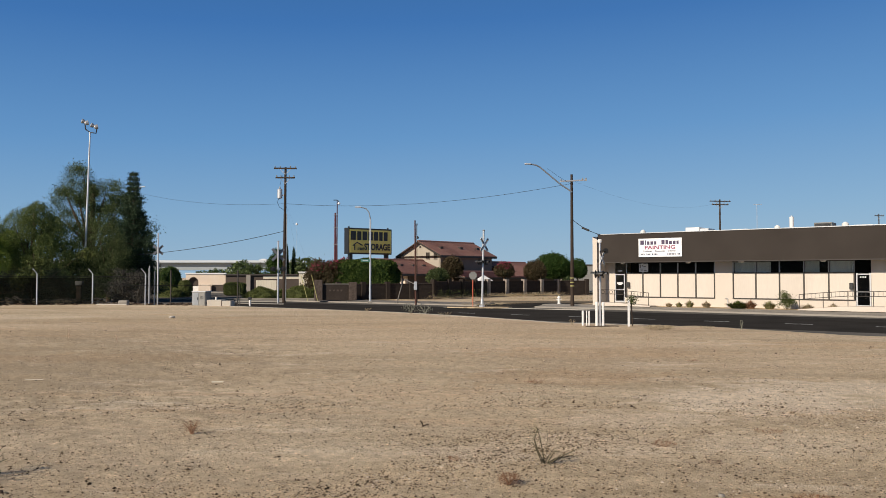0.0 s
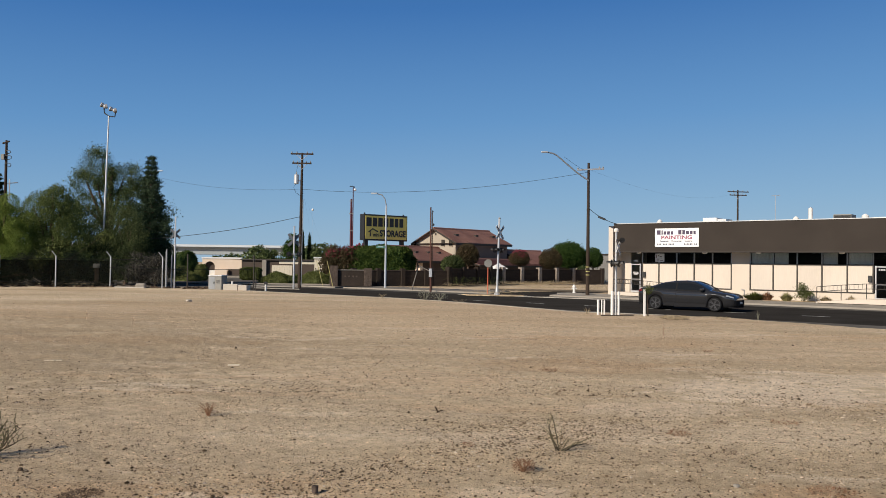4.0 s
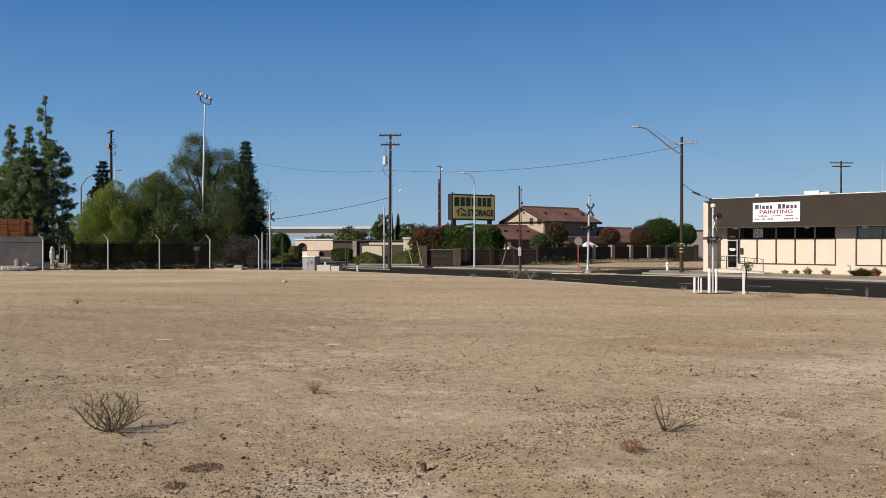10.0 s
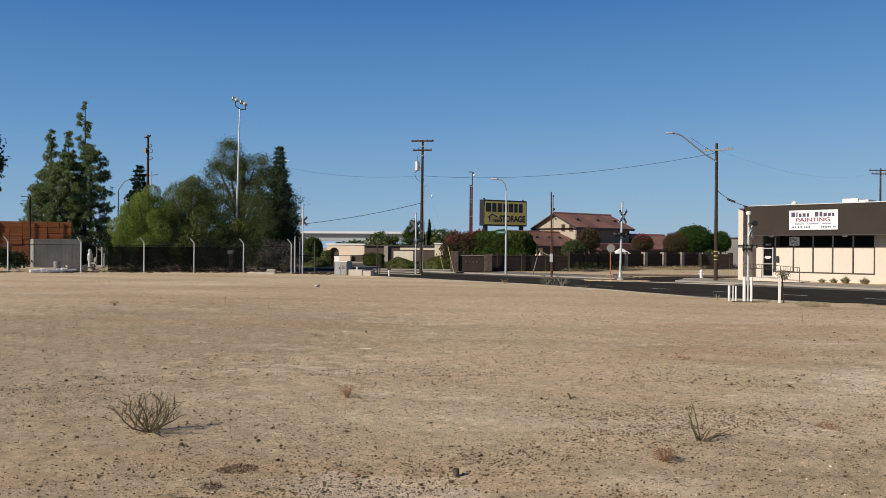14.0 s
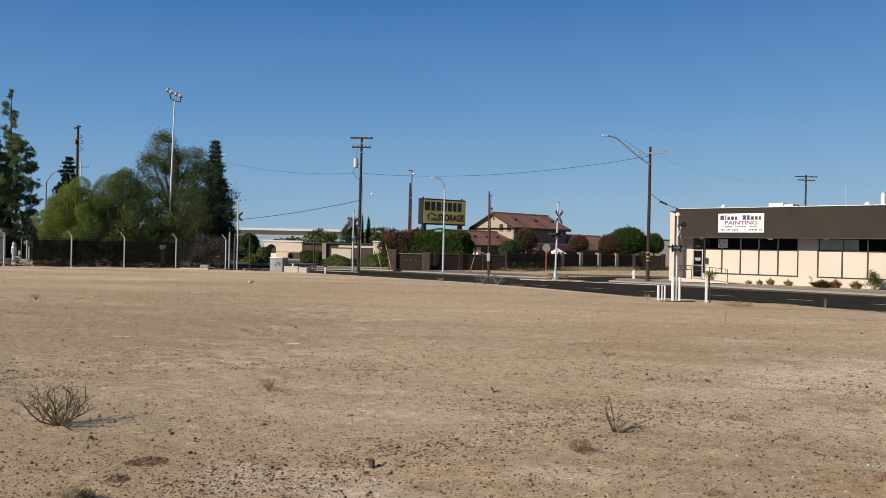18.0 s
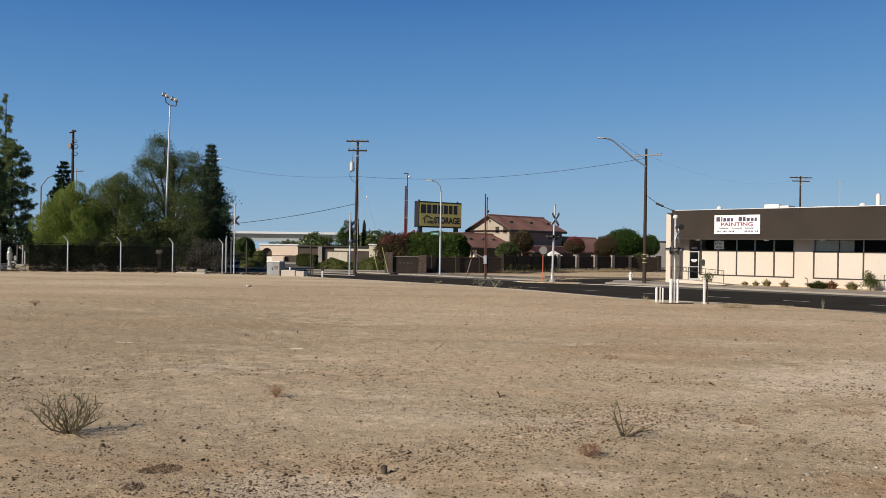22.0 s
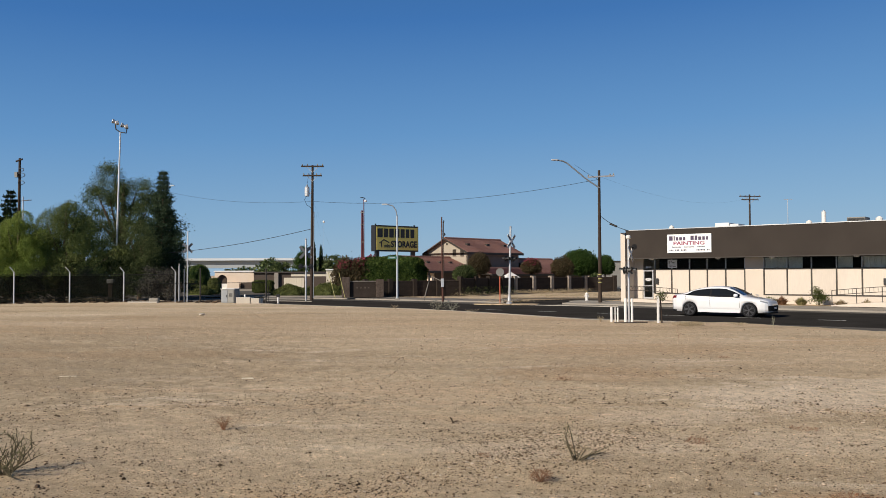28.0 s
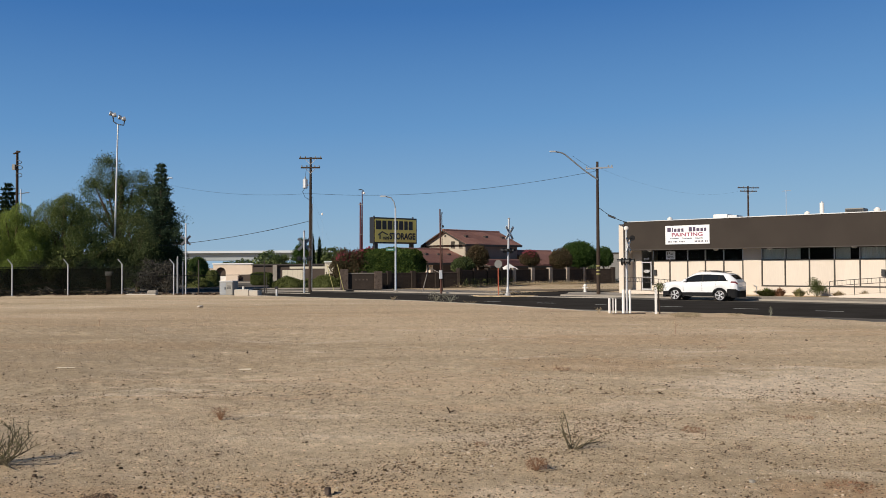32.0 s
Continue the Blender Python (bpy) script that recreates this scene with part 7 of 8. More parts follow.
# the clipped hedge and the garden trees by the sign
clipped("hedge", -7.3, 77.5, 1.75, (2.95, 1.3, 1.7), 4.2, 26000, 0.10, LEAF_HEDGE, "large clipped green hedge block below the sign", "hedge", 40, rough=0.09)
tree("tree", -11.2, 77.0, [(0, 0, 2.1, 1.4, 1.4, 1.2), (0.8, 0, 2.6, 1.0, 1.1, 0.8), (-0.9, 0, 1.6, 1.0, 1.1, 1.0)], 7000, 0.11, LEAF_MYRTLE, "bronze-leaved crape myrtle with some red blossom", 0.12, 1.4, 41, 0, 7, 0.5, extra=lambda t, rng: crown("blossom", rng, blob_points(rng, [(1.0, -0.3, 3.05, 0.9, 0.8, 0.45), (2.0, 0, 3.4, 0.5, 0.5, 0.35), (-0.4, -0.4, 2.8, 0.8, 0.6, 0.5)], 560, 0.5), 0.10, LEAF_RED, t))
for x, y, z, r, h, m, lab, cat, sd, cnt in (
        (-0.48, 78.0, 1.95, 1.0, 0.78, LEAF_OLIVE, "round clipped olive-green shrub behind the wall", "shrub", 42, 5200),
        (0.95, 82.5, 2.95, 1.05, 1.05, LEAF_MYRTLE, "bronze crape myrtle behind the wall", "tree", 43, 3500),
        (6.6, 88.5, 2.7, 1.0, 0.8, LEAF_MYRTLE, "small crape myrtle with red blossom", "tree", 44, 2600),
        (10.1, 90.0, 2.65, 1.15, 1.1, LEAF_MYRTLE, "bronze-green garden tree behind the wall", "tree", 45, 3200),
        (12.6, 94.5, 3.15, 1.9, 1.45, LEAF_DEEP, "large round deep green garden tree", "tree", 46, 14000),
        (15.5, 95.0, 2.9, 1.05, 1.15, LEAF_DEEP, "dark green rounded tree beside the shop", "tree", 47, 4000)):
    red = (lambda t, rng, z=z, r=r, h=h: crown("blossom", rng, blob_points(rng, [(0, -0.2, z + h * 0.5, r * 0.8, r * 0.8, h * 0.6)], 240, 0.6), 0.10, LEAF_RED, t)) if sd == 44 else None
    tree("tree" if cat == "tree" else "shrub", x, y, [(0, 0, z, r, r, h), (r * 0.4, 0, z - 0.2, r * 0.7, r * 0.7, h * 0.8), (-r * 0.4, 0.2, z - 0.1, r * 0.7, r * 0.7, h * 0.8)], cnt * 2, 0.085, m, lab, 0.12, max(0.6, z - h * 0.6), sd, 0, 6, 0.55, 0.15, extra=red, category=cat)
# mounded ground cover by the pole and the car park
for x, y, w, d, h, sd in ((-16.55, 75.3, 1.62, 0.85, 0.84, 50), (-15.0, 75.7, 0.65, 0.6, 0.66, 51), (-13.1, 75.3, 1.55, 0.85, 0.95, 52), (-11.7, 75.6, 0.7, 0.7, 0.80, 53)):
    clipped("mounded_shrub", x, y, 0.0, (w, d, h + 0.1), 1.8, int(9000 * w), 0.045, LEAF_MOUND, "low clipped olive-green mounded shrub", "shrub", sd, "mounded shrubs", 0.10)
for x, y, w, d, z, h, p, m, sd in ((-29.9, 82, 0.68, 0.7, 0.3, 1.2, 2.3, LEAF_MOUND, 54), (-29.0, 87.5, 1.05, 1.0, 1.3, 1.6, 2.6, LEAF_HEDGE, 55), (-28.7, 84.5, 0.80, 0.8, 0.5, 0.95, 2.2, LEAF_MOUND, 56), (-27.1, 82, 1.38, 0.9, -0.1, 0.92, 2.2, LEAF_MOUND, 57), (-26.45, 84.5, 0.66, 0.7, 0.6, 0.95, 2.6, LEAF_MOUND, 58), (-22.75, 90, 1.1, 0.6, 0.55, 0.72, 5.0, LEAF_BUSH, 59)):
    clipped("clipped_shrub", x, y, z, (w, d, h), p, int(8000 * w), 0.05, m, "rounded clipped shrub beyond the gate" if p < 4 else "squared yellow-green hedge before the low building", "shrub", sd, "clipped shrubs", 0.07)
for i, (x, h) in enumerate(((-28.5, 7.9), (-27.2, 7.3))):
    tree("cypress", x, 150, [(0, 0, h * 0.38, 0.46, 0.46, h * 0.40), (0, 0, h * 0.66, 0.34, 0.34, h * 0.34)], 4200, 0.12, LEAF_DARK, "slim dark cypress tree beyond the car park", 0.12, 2.0, 60 + i, -0.4, 3, 0.4, 0.12, 0.4, group="cypresses")


def far_woods():
    rng = np.random.default_rng(77)
    pts = []
    for k in range(46):
        x = -75 + k * 2.4 + rng.normal() * 2
        d = 170 + rng.uniform(-15, 25)
        h = 2.9 + 1.6 * rng.uniform() + (1.0 if -44 < x < -24 else 0)
        pts.append(blob_points(rng, [(x, d, h * 0.5, 2.4, 2.0, h * 0.6)], 560, 0.5, 0.3, 0.1))
    ob = crown("distant_trees", rng, np.concatenate(pts), 0.34, LEAF_MID, None)
    tagged(ob, "distant line of mixed green trees", "trees", kind="stuff")


far_woods()
tree("tree", -24.6, 150, [(0, 0, 3.6, 1.5, 1.4, 1.9), (1.6, 0, 3.2, 1.3, 1.2, 1.6), (-1.4, 0, 3.0, 1.2, 1.2, 1.5)], 3200, 0.24, LEAF_MID, "rounded green trees far beyond the hedge", 0.2, 2.0, 79)
tree("tree", -35.8, 155, [(0, 0, 2.6, 1.6, 1.4, 1.5), (-1.6, 0, 2.2, 1.3, 1.2, 1.2)], 2200, 0.24, LEAF_MID, "small round tree far beyond the car park", 0.2, 1.5, 80)
tree("tree", -30.2, 148, [(0.3, 0, 5.5, 0.9, 0.9, 1.5), (0.1, 0, 3.9, 1.35, 1.2, 1.6), (-1.0, 0, 2.9, 1.0, 1.0, 1.3)], 6500, 0.14, LEAF_DEEP, "loose green tree beyond the car park", 0.2, 2.2, 78)


# ---- plants and stones on the lot ----
def twig_bush():
    """Crooked arms that run out low and turn up, each with a few upright shoots."""
    rng = random.Random(8)
    t = thing("dead_bush", pose(-4.36, 7.58, 0), "bare olive-brown twiggy bush on the dirt", "bush")
    ends = []

    def arm(p, d, r, n, step, up):
        pts = [p]
        for k in range(n):
            d = (d + Vector((rng.gauss(0, 0.22), rng.gauss(0, 0.22), up + rng.gauss(0, 0.12)))).normalized()
            p = p + d * step * rng.uniform(0.8, 1.2)
            if p.z > 0.40:
                break
            p.z = max(p.z, 0.012)
            pts.append(p.copy())
        if len(pts) > 2:
            part("branch", pipe(pts, [max(0.0024, r * (1 - 0.85 * i / len(pts))) for i in range(len(pts))], 6), TWIG, t)
            ends.extend(pts[2:])
        return pts

    for k, (ang, low) in enumerate(((184, 0.32), (168, 0.55), (200, 0.4), (130, 0.8), (75, 0.9), (28, 0.55), (12, 0.3), (-4, 0.05), (-20, 0.10), (-70, 0.6), (100, 0.5))):
        a = radians(ang + rng.uniform(-8, 8))
        main = arm(Vector((0.02 * math.cos(a), 0.02 * math.sin(a), 0.012)), Vector((math.cos(a), 0.85 * math.sin(a), low)).normalized(), 0.0108, 9, 0.042, 0.09 if low > 0.15 else 0.015)
        for i in range(2, len(main) - 1):
            if rng.random() < 0.8:
                d = Vector((rng.gauss(0, 0.5), rng.gauss(0, 0.5), 0.75))
                side = arm(main[i], d.normalized(), 0.0048, rng.randint(3, 6), 0.034, 0.1)
                if len(side) > 3 and rng.random() < 0.7:
                    arm(side[2], Vector((rng.gauss(0, 0.7), rng.gauss(0, 0.6), 0.5)).normalized(), 0.0034, 4, 0.026, 0.08)
    g = np.random.default_rng(5)
    e = np.array([tuple(p) for p in ends])
    crown("small_leaves", g, e[g.integers(0, len(e), 900)] + g.normal(size=(900, 3)) * 0.007, 0.0085, OLIVE_TWIG, t, 0.5)


twig_bush()


def dry_stalks():
    rng = random.Random(3)
    t = thing("dry_weed", pose(1.02, 8.27, 0), "thin dry weed stalks with pale seed heads", "weed")
    for pts in (((0, 0, 0), (-0.06, 0.0, 0.12), (-0.10, 0.02, 0.24), (-0.07, 0.0, 0.36)), ((0, 0, 0), (-0.02, 0.03, 0.13), (-0.05, 0.0, 0.27), (-0.09, 0.0, 0.39)), ((0.02, 0, 0), (0.06, 0, 0.07), (0.10, 0.02, 0.12), (0.17, 0.0, 0.13)), ((0, 0, 0), (-0.05, -0.03, 0.06), (-0.06, -0.04, 0.12))):
        part("stalk", pipe(pts, [0.0065, 0.006, 0.005, 0.003][:len(pts)], 6), TWIG, t)
    for pts, r in ((((0.02, 0, 0.0), (0.13, 0.02, 0.05), (0.24, 0.04, 0.10), (0.38, 0.06, 0.16)), 0.009), (((0.02, 0, 0.0), (0.10, 0.05, 0.04), (0.20, 0.09, 0.05), (0.30, 0.13, 0.06)), 0.009), (((0.10, 0.02, 0.04), (0.16, 0.0, 0.09), (0.20, -0.02, 0.10), (0.27, -0.02, 0.08)), 0.007), (((0, 0, 0), (0.04, 0.02, 0.08), (0.09, 0.03, 0.14), (0.14, 0.02, 0.16)), 0.005)):
        part("branch", pipe(pts, [r * 0.8, r * 0.7, r * 0.55, r * 0.35], 6), TWIG, t, "dark dead branch")
    for k in range(4):
        x, y = rng.uniform(-0.10, 0.02), rng.uniform(-0.05, 0.05)
        part("stalk", pipe([(x * 0.3, y * 0.3, 0), (x * 1.2, y, 0.12 + 0.1 * rng.random()), (x * 1.6 + rng.uniform(-0.03, 0.03), y * 1.4, 0.20 + 0.2 * rng.random())], [0.0035, 0.003, 0.002], 5), TWIG, t)
    g = np.random.default_rng(6)
    crown("seed_heads", g, g.normal(size=(150, 3)) * np.array([0.045, 0.04, 0.09]) + np.array([-0.1, 0, 0.26]), 0.008, OLIVE_TWIG, t, 0.5)


dry_stalks()
for i, (x, y, w, h, m, n, lab) in enumerate((
        (0.6, 7.45, 0.24, 0.11, DRY, 360, "low rust-brown dead weed on the dirt"), (-2.96, 9.79, 0.24, 0.16, DRY, 160, "thin reddish dry weed"), (1.65, 14.8, 0.42, 0.06, DRY, 150, "flat rust-brown dead weed"),
        (2.42, 9.1, 0.30, 0.06, DRY, 190, "flat reddish dead weed"), (0.12, 8.35, 0.15, 0.05, DRY, 110, "low rust-brown dead weed on the dirt"), (2.72, 8.3, 0.22, 0.03, SCORCH, 110, "flat dark dead weed on the dirt"), (3.1, 9.8, 0.22, 0.035, SCORCH, 100, "flat dark dead weed on the dirt"), (1.5, 6.2, 0.18, 0.03, SCORCH, 100, "flat dark dead weed on the dirt"), (-3.03, 5.42, 0.22, 0.10, STRAW, 420, "pale straw tuft on the dirt"),
        (-2.91, 5.44, 0.13, 0.08, CLOD, 240, "low dark clump beside straw"), (-2.95, 6.45, 0.34, 0.018, SCORCH, 420, "scorched flat brown weed on the dirt"), (-2.93, 5.92, 0.20, 0.02, SCORCH, 220, "flat reddish-brown dead weed"), (-14.24, 23.4, 0.34, 0.20, DRY, 200, "small dry shrub on the lot"), (7.73, 29.6, 1.2, 0.15, STRAW, 1300, "low heap of dry grass at the lot edge"),
        (9.6, 30.0, 0.8, 0.10, STRAW, 200, "low dry grass at the lot edge"), (-1.68, 42.6, 0.95, 0.6, LEAF_SAGE, 380, "grey-green spiky weed at the road edge"), (-0.94, 42.5, 0.95, 0.5, LEAF_SAGE, 380, "grey-green spiky weed at the road edge"),
        (0.1, 41.7, 0.8, 0.3, STRAW, 90, "dry weed at the road edge"), (-4.15, 45.2, 0.6, 0.22, STRAW, 60, "dry weed at the road edge"), (10.5, 29.0, 0.16, 0.42, LEAF_SAGE, 60, "thin pale weed at the lot edge"), (5.0, 31.9, 0.3, 0.25, STRAW, 60, "dry weed at the lot edge"),
        (2.6, 15.76, 0.14, 0.05, DRY, 60, "small dead weed on the dirt"), (5.52, 18.3, 0.3, 0.05, DRY, 110, "small rust-brown weed on the dirt"), (3.06, 6.8, 0.4, 0.06, DRY, 200, "flat rust-brown dead weed"), (3.9, 9.9, 0.35, 0.04, DRY, 140, "flat rust-brown dead weed"))):
    tuft("dry_weed", x, y, float(lot_height(np.array(x), np.array(y))), w, h, m, lab, "weed", int(n * 0.8), 100 + i, min(0.04, 0.009 + 0.02 * w), group="weeds on the lot")
for i, (x, y, h) in enumerate(((5.45, 21.97, 0.42), (-11.71, 25.82, 0.3), (-9.5, 24.0, 0.2))):
    t = thing("dry_stalk", pose(x, y, 0), "single thin dry stalk standing in the dirt", "weed", "weeds on the lot")
    part("stalk", pipe([(0, 0, -0.02), (0.02, 0, h * 0.5), (-0.02, 0, h)], [0.008, 0.006, 0.003], 5), DRY, t)
    part("side_shoot", pipe([(0.02, 0, h * 0.5), (0.10, 0, h * 0.75)], [0.005, 0.002], 5), DRY, t)


def weed_strip():
    """Dry grass and weeds along the far wall and verge."""
    rng = np.random.default_rng(9)
    pts = []
    for (x0, y0), (x1, y1), n, h in (((-1.0, 74.2), (4.4, 82.5), 700, 0.3), ((4.4, 82.5), (12.5, 89.5), 3200, 0.32), ((6.0, 69.5), (13.0, 72.0), 700, 0.25), ((1.4, 56.0), (3.9, 56.2), 260, 0.2)):
        f = rng.uniform(0, 1, (n, 1))
        pts.append(np.array([x0, y0, 0]) + f * np.array([x1 - x0, y1 - y0, 0]) + rng.normal(size=(n, 3)) * np.array([0.5, 0.5, 0]) + np.array([0, 0, 1]) * rng.uniform(-0.1, 1, (n, 1)) * h * (0.5 + 0.5 * np.sin(f * 40)))
    ob = crown("dry_grass", rng, np.concatenate(pts), 0.075, STRAW, None, 0.2)
    tagged(ob, "dry straw grass along the wall and verge", "grass", kind="stuff")
    f = rng.uniform(0, 1, (420, 1))
    p = np.array([-0.6, 74.6, 0]) + f * np.array([4.8, 7.6, 0]) + rng.normal(size=(420, 3)) * np.array([0.4, 0.4, 0]) + np.array([0, 0, 1]) * rng.uniform(0, 0.7, (420, 1))
    tagged(crown("green_weeds", rng, p, 0.09, LEAF_BUSH, None, 0.3), "green weeds along the block wall", "weeds", kind="stuff")
    # rubble and dry clods along the foot of the fence
    p = np.stack([rng.uniform(-46, -14, 500), np.zeros(500), np.zeros(500)], 1)
    p[:, 1] = np.interp(p[:, 0], [-46, -38.3, -34.2, -30.5, -27.6, -24.2, -20.3, -14], [46.6, 50.35, 52.4, 54.2, 56.0, 56.9, 56.2, 54.8]) + rng.normal(size=500) * 0.5 + 0.4
    return p, rng


def stones(name, label, p, size, material, flat=0.6, fine=False):
    """Many small irregular stones in one mesh."""
    rng = np.random.default_rng(len(p))
    k = len(p)
    if fine:
        bm = bmesh.new()
        bmesh.ops.create_icosphere(bm, subdivisions=1, radius=1)
        bm.verts.index_update()
        base = np.array([tuple(v.co) for v in bm.verts])
        tri = np.array([[v.index for v in f.verts] for f in bm.faces])
        bm.free()
        spread = (0.7, 1.2)
    else:
        base = np.array([(1, 0, 0), (0, 1, 0), (-1, 0, 0), (0, -1, 0), (0, 0, 1), (0, 0, -1)], float)
        tri = np.array([(0, 1, 4), (1, 2, 4), (2, 3, 4), (3, 0, 4), (1, 0, 5), (2, 1, 5), (3, 2, 5), (0, 3, 5)])
        spread = (0.55, 1.3)
    v = base[None] * rng.uniform(*spread, (k, len(base), 1)) * np.array([1, 1, flat]) * np.stack([rng.uniform(0.7, 1.4, k), np.ones(k), np.ones(k)], 1)[:, None, :]
    a = rng.uniform(0, 6.28, k)
    c, s = np.cos(a)[:, None], np.sin(a)[:, None]
    v = np.stack([v[..., 0] * c - v[..., 1] * s, v[..., 0] * s + v[..., 1] * c, v[..., 2]], -1)
    v = v * size[:, None, None] + p[:, None, :]
    f = tri[None] + len(base) * np.arange(k)[:, None, None]
    ob = mesh_part(name, v.reshape(-1, 3).tolist(), f.reshape(-1, 3).tolist(), material)
    return tagged(ob, label, name.replace("_", " "), kind="stuff")


FOOT, RNG = weed_strip()
stones("rubble", "clods and rubble along the foot of the fence", FOOT, RNG.uniform(0.05, 0.24, len(FOOT)), CLOD, 0.6, True)


def scatter(n, seed, lo, hi, power):
    """Stones over the lot: thick in some streaks and hollows, nearly none between them."""
    rng = np.random.default_rng(seed)
    r = lo + (hi - lo) * rng.uniform(0, 1, n) ** power
    a = rng.uniform(-0.80, 0.60, n)
    x, y = r * np.sin(a), r * np.cos(a)
    on_lot = -AY * x + AX * y < 28.3
    patch_ = np.sin(x * 1.3 + 0.7 * y) * np.sin(y * 0.9 - x * 0.4) + 0.6 * np.sin(x * 3.1 + 1) * np.sin(y * 2.3) + 0.5 * np.sin(x * 7.3 + y * 2.0) * np.sin(y * 6.1 - x * 1.7)
    keep = patch_ > rng.uniform(-1.6, 1.0, n)
    x, y = x[keep & on_lot], y[keep & on_lot]
    return np.stack([x, y, lot_height(x, y)], 1), rng


P, R = scatter(28000, 41, 4.2, 12.0, 1.0)
stones("gravel", "pale and brown gravel scattered over the dirt", P, np.clip(R.lognormal(-5.4, 0.45, len(P)), 0.003, 0.016), STONE_BITS, 0.7, True)
P, R = scatter(54000, 42, 4.2, 12.0, 0.9)
stones("dark_gravel", "brown earth clods scattered over the dirt", P, np.clip(R.lognormal(-5.3, 0.45, len(P)), 0.003, 0.017), SHADED_CLOD, 0.85, True)
P, R = scatter(1100, 45, 4.2, 14.0, 0.9)
stones("dark_gravel", "larger dark clods scattered over the dirt", P, np.clip(R.lognormal(-4.5, 0.35, len(P)), 0.007, 0.026), SHADED_CLOD, 0.8, True)
P, R = scatter(34000, 43, 12.0, 50.0, 1.7)
stones("gravel", "pale and brown gravel farther out on the dirt", P, np.minimum(R.lognormal(-4.7, 0.4, len(P)), 0.026), STONE_BITS)
P, R = scatter(42000, 44, 12.0, 50.0, 1.7)
stones("dark_gravel", "small brown clods farther out on the dirt", P, np.minimum(R.lognormal(-4.7, 0.45, len(P)), 0.034), SHADED_CLOD, 0.85)


def band(x0, y0, x1, y1, spread, n, seed):
    """Gravel gathered along a shallow rut."""
    rng = np.random.default_rng(seed)
    f = rng.uniform(0, 1, n)
    x = x0 + f * (x1 - x0) + rng.normal(size=n) * spread
    y = y0 + f * (y1 - y0) + rng.normal(size=n) * spread
    return np.stack([x, y, lot_height(x, y)], 1), rng


for x0, y0, x1, y1, spread, n, seed in ((-2.6, 5.6, 2.4, 10.2, 0.36, 3800, 61), (1.6, 6.4, 4.6, 11.0, 0.7, 1300, 62), (-5.0, 5.6, -2.2, 6.3, 0.5, 500, 63), (-0.6, 9.2, 0.9, 9.8, 0.22, 500, 64)):
    P, R = band(x0, y0, x1, y1, spread, n, seed)
    stones("dark_gravel", "brown clods gathered along a shallow rut", P, np.clip(R.lognormal(-4.95, 0.4, n), 0.004, 0.019), SHADED_CLOD, 0.85, True)
    P, R = band(x0, y0, x1, y1, spread, n // 2, seed + 20)
    stones("gravel", "pale gravel gathered along a shallow rut", P, np.clip(R.lognormal(-5.0, 0.45, n // 2), 0.004, 0.02), STONE_BITS, 0.8, True)


def lump(name, x, y, r, material, label, flat=0.6, seed=1):
    rng = random.Random(seed)
    bm = bmesh.new()
    bmesh.ops.create_icosphere(bm, subdivisions=2, radius=r)
    for v in bm.verts:
        v.co = Vector((v.co.x, v.co.y, v.co.z * flat)) * (1 + rng.uniform(-0.16, 0.16))
    ob = part(name, bm, material)
    ob.location = (x, y, float(lot_height(np.array(x), np.array(y))) + r * flat * 0.55)
    tagged(ob, label, "stone", "stones on the lot")


t = thing("pipe_stub", pose(-1.15, 6.72, 0), "short grey-brown pipe stub standing in the dirt", "pipe")
part("stub", lathe([(0.025, -0.02), (0.026, 0.036), (0.020, 0.04)], 14, m=pose(0, 0, 0, 0, -4, 0)), STONE, t)
t = thing("broken_twig", pose(-0.24, 10.35, 0) @ Matrix.Scale(0.7, 4), "small dark broken twig on the dirt", "twig")
part("stub", pipe([(0, 0, -0.01), (-0.02, 0, 0.05), (-0.055, 0.01, 0.10)], [0.016, 0.014, 0.012], 6), CLOD, t)
part("side_shoot", pipe([(0, 0, 0.01), (0.06, 0, 0.03), (0.10, 0.02, 0.03)], [0.013, 0.011, 0.006], 6), CLOD, t)
lump("stone", -3.79, 7.13, 0.022, CLOD, "small dark clod on the dirt", 0.8, 2)
lump("stone", -4.9, 7.21, 0.02, CLOD, "small dark clod on the dirt", 0.8, 3)
lump("stone", -12.38, 37.7, 0.13, CONCRETE_PALE, "pale stone lying on the lot", 0.5, 4)
lump("stone", 2.35, 7.0, 0.028, CONCRETE, "small pale stone on the dirt", 0.6, 5)
for x, y, w, d, yaw in ((-7.36, 14.9, 0.30, 0.03, 8), (-3.99, 14.66, 0.2, 0.022, 10)):
    t = thing("pale_stick", pose(x, y, 0.01, 0, 0, yaw), "short pale flat stick on the dirt", "stick")
    part("stick", box(-w / 2, w / 2, -d / 2, d / 2, -0.01, 0.012, 0.004), CREAM, t)


# ---- cars ----
WHEEL_R = 0.335


def tab(x, pairs):
    return float(np.interp(x, [p[0] for p in pairs], [p[1] for p in pairs]))


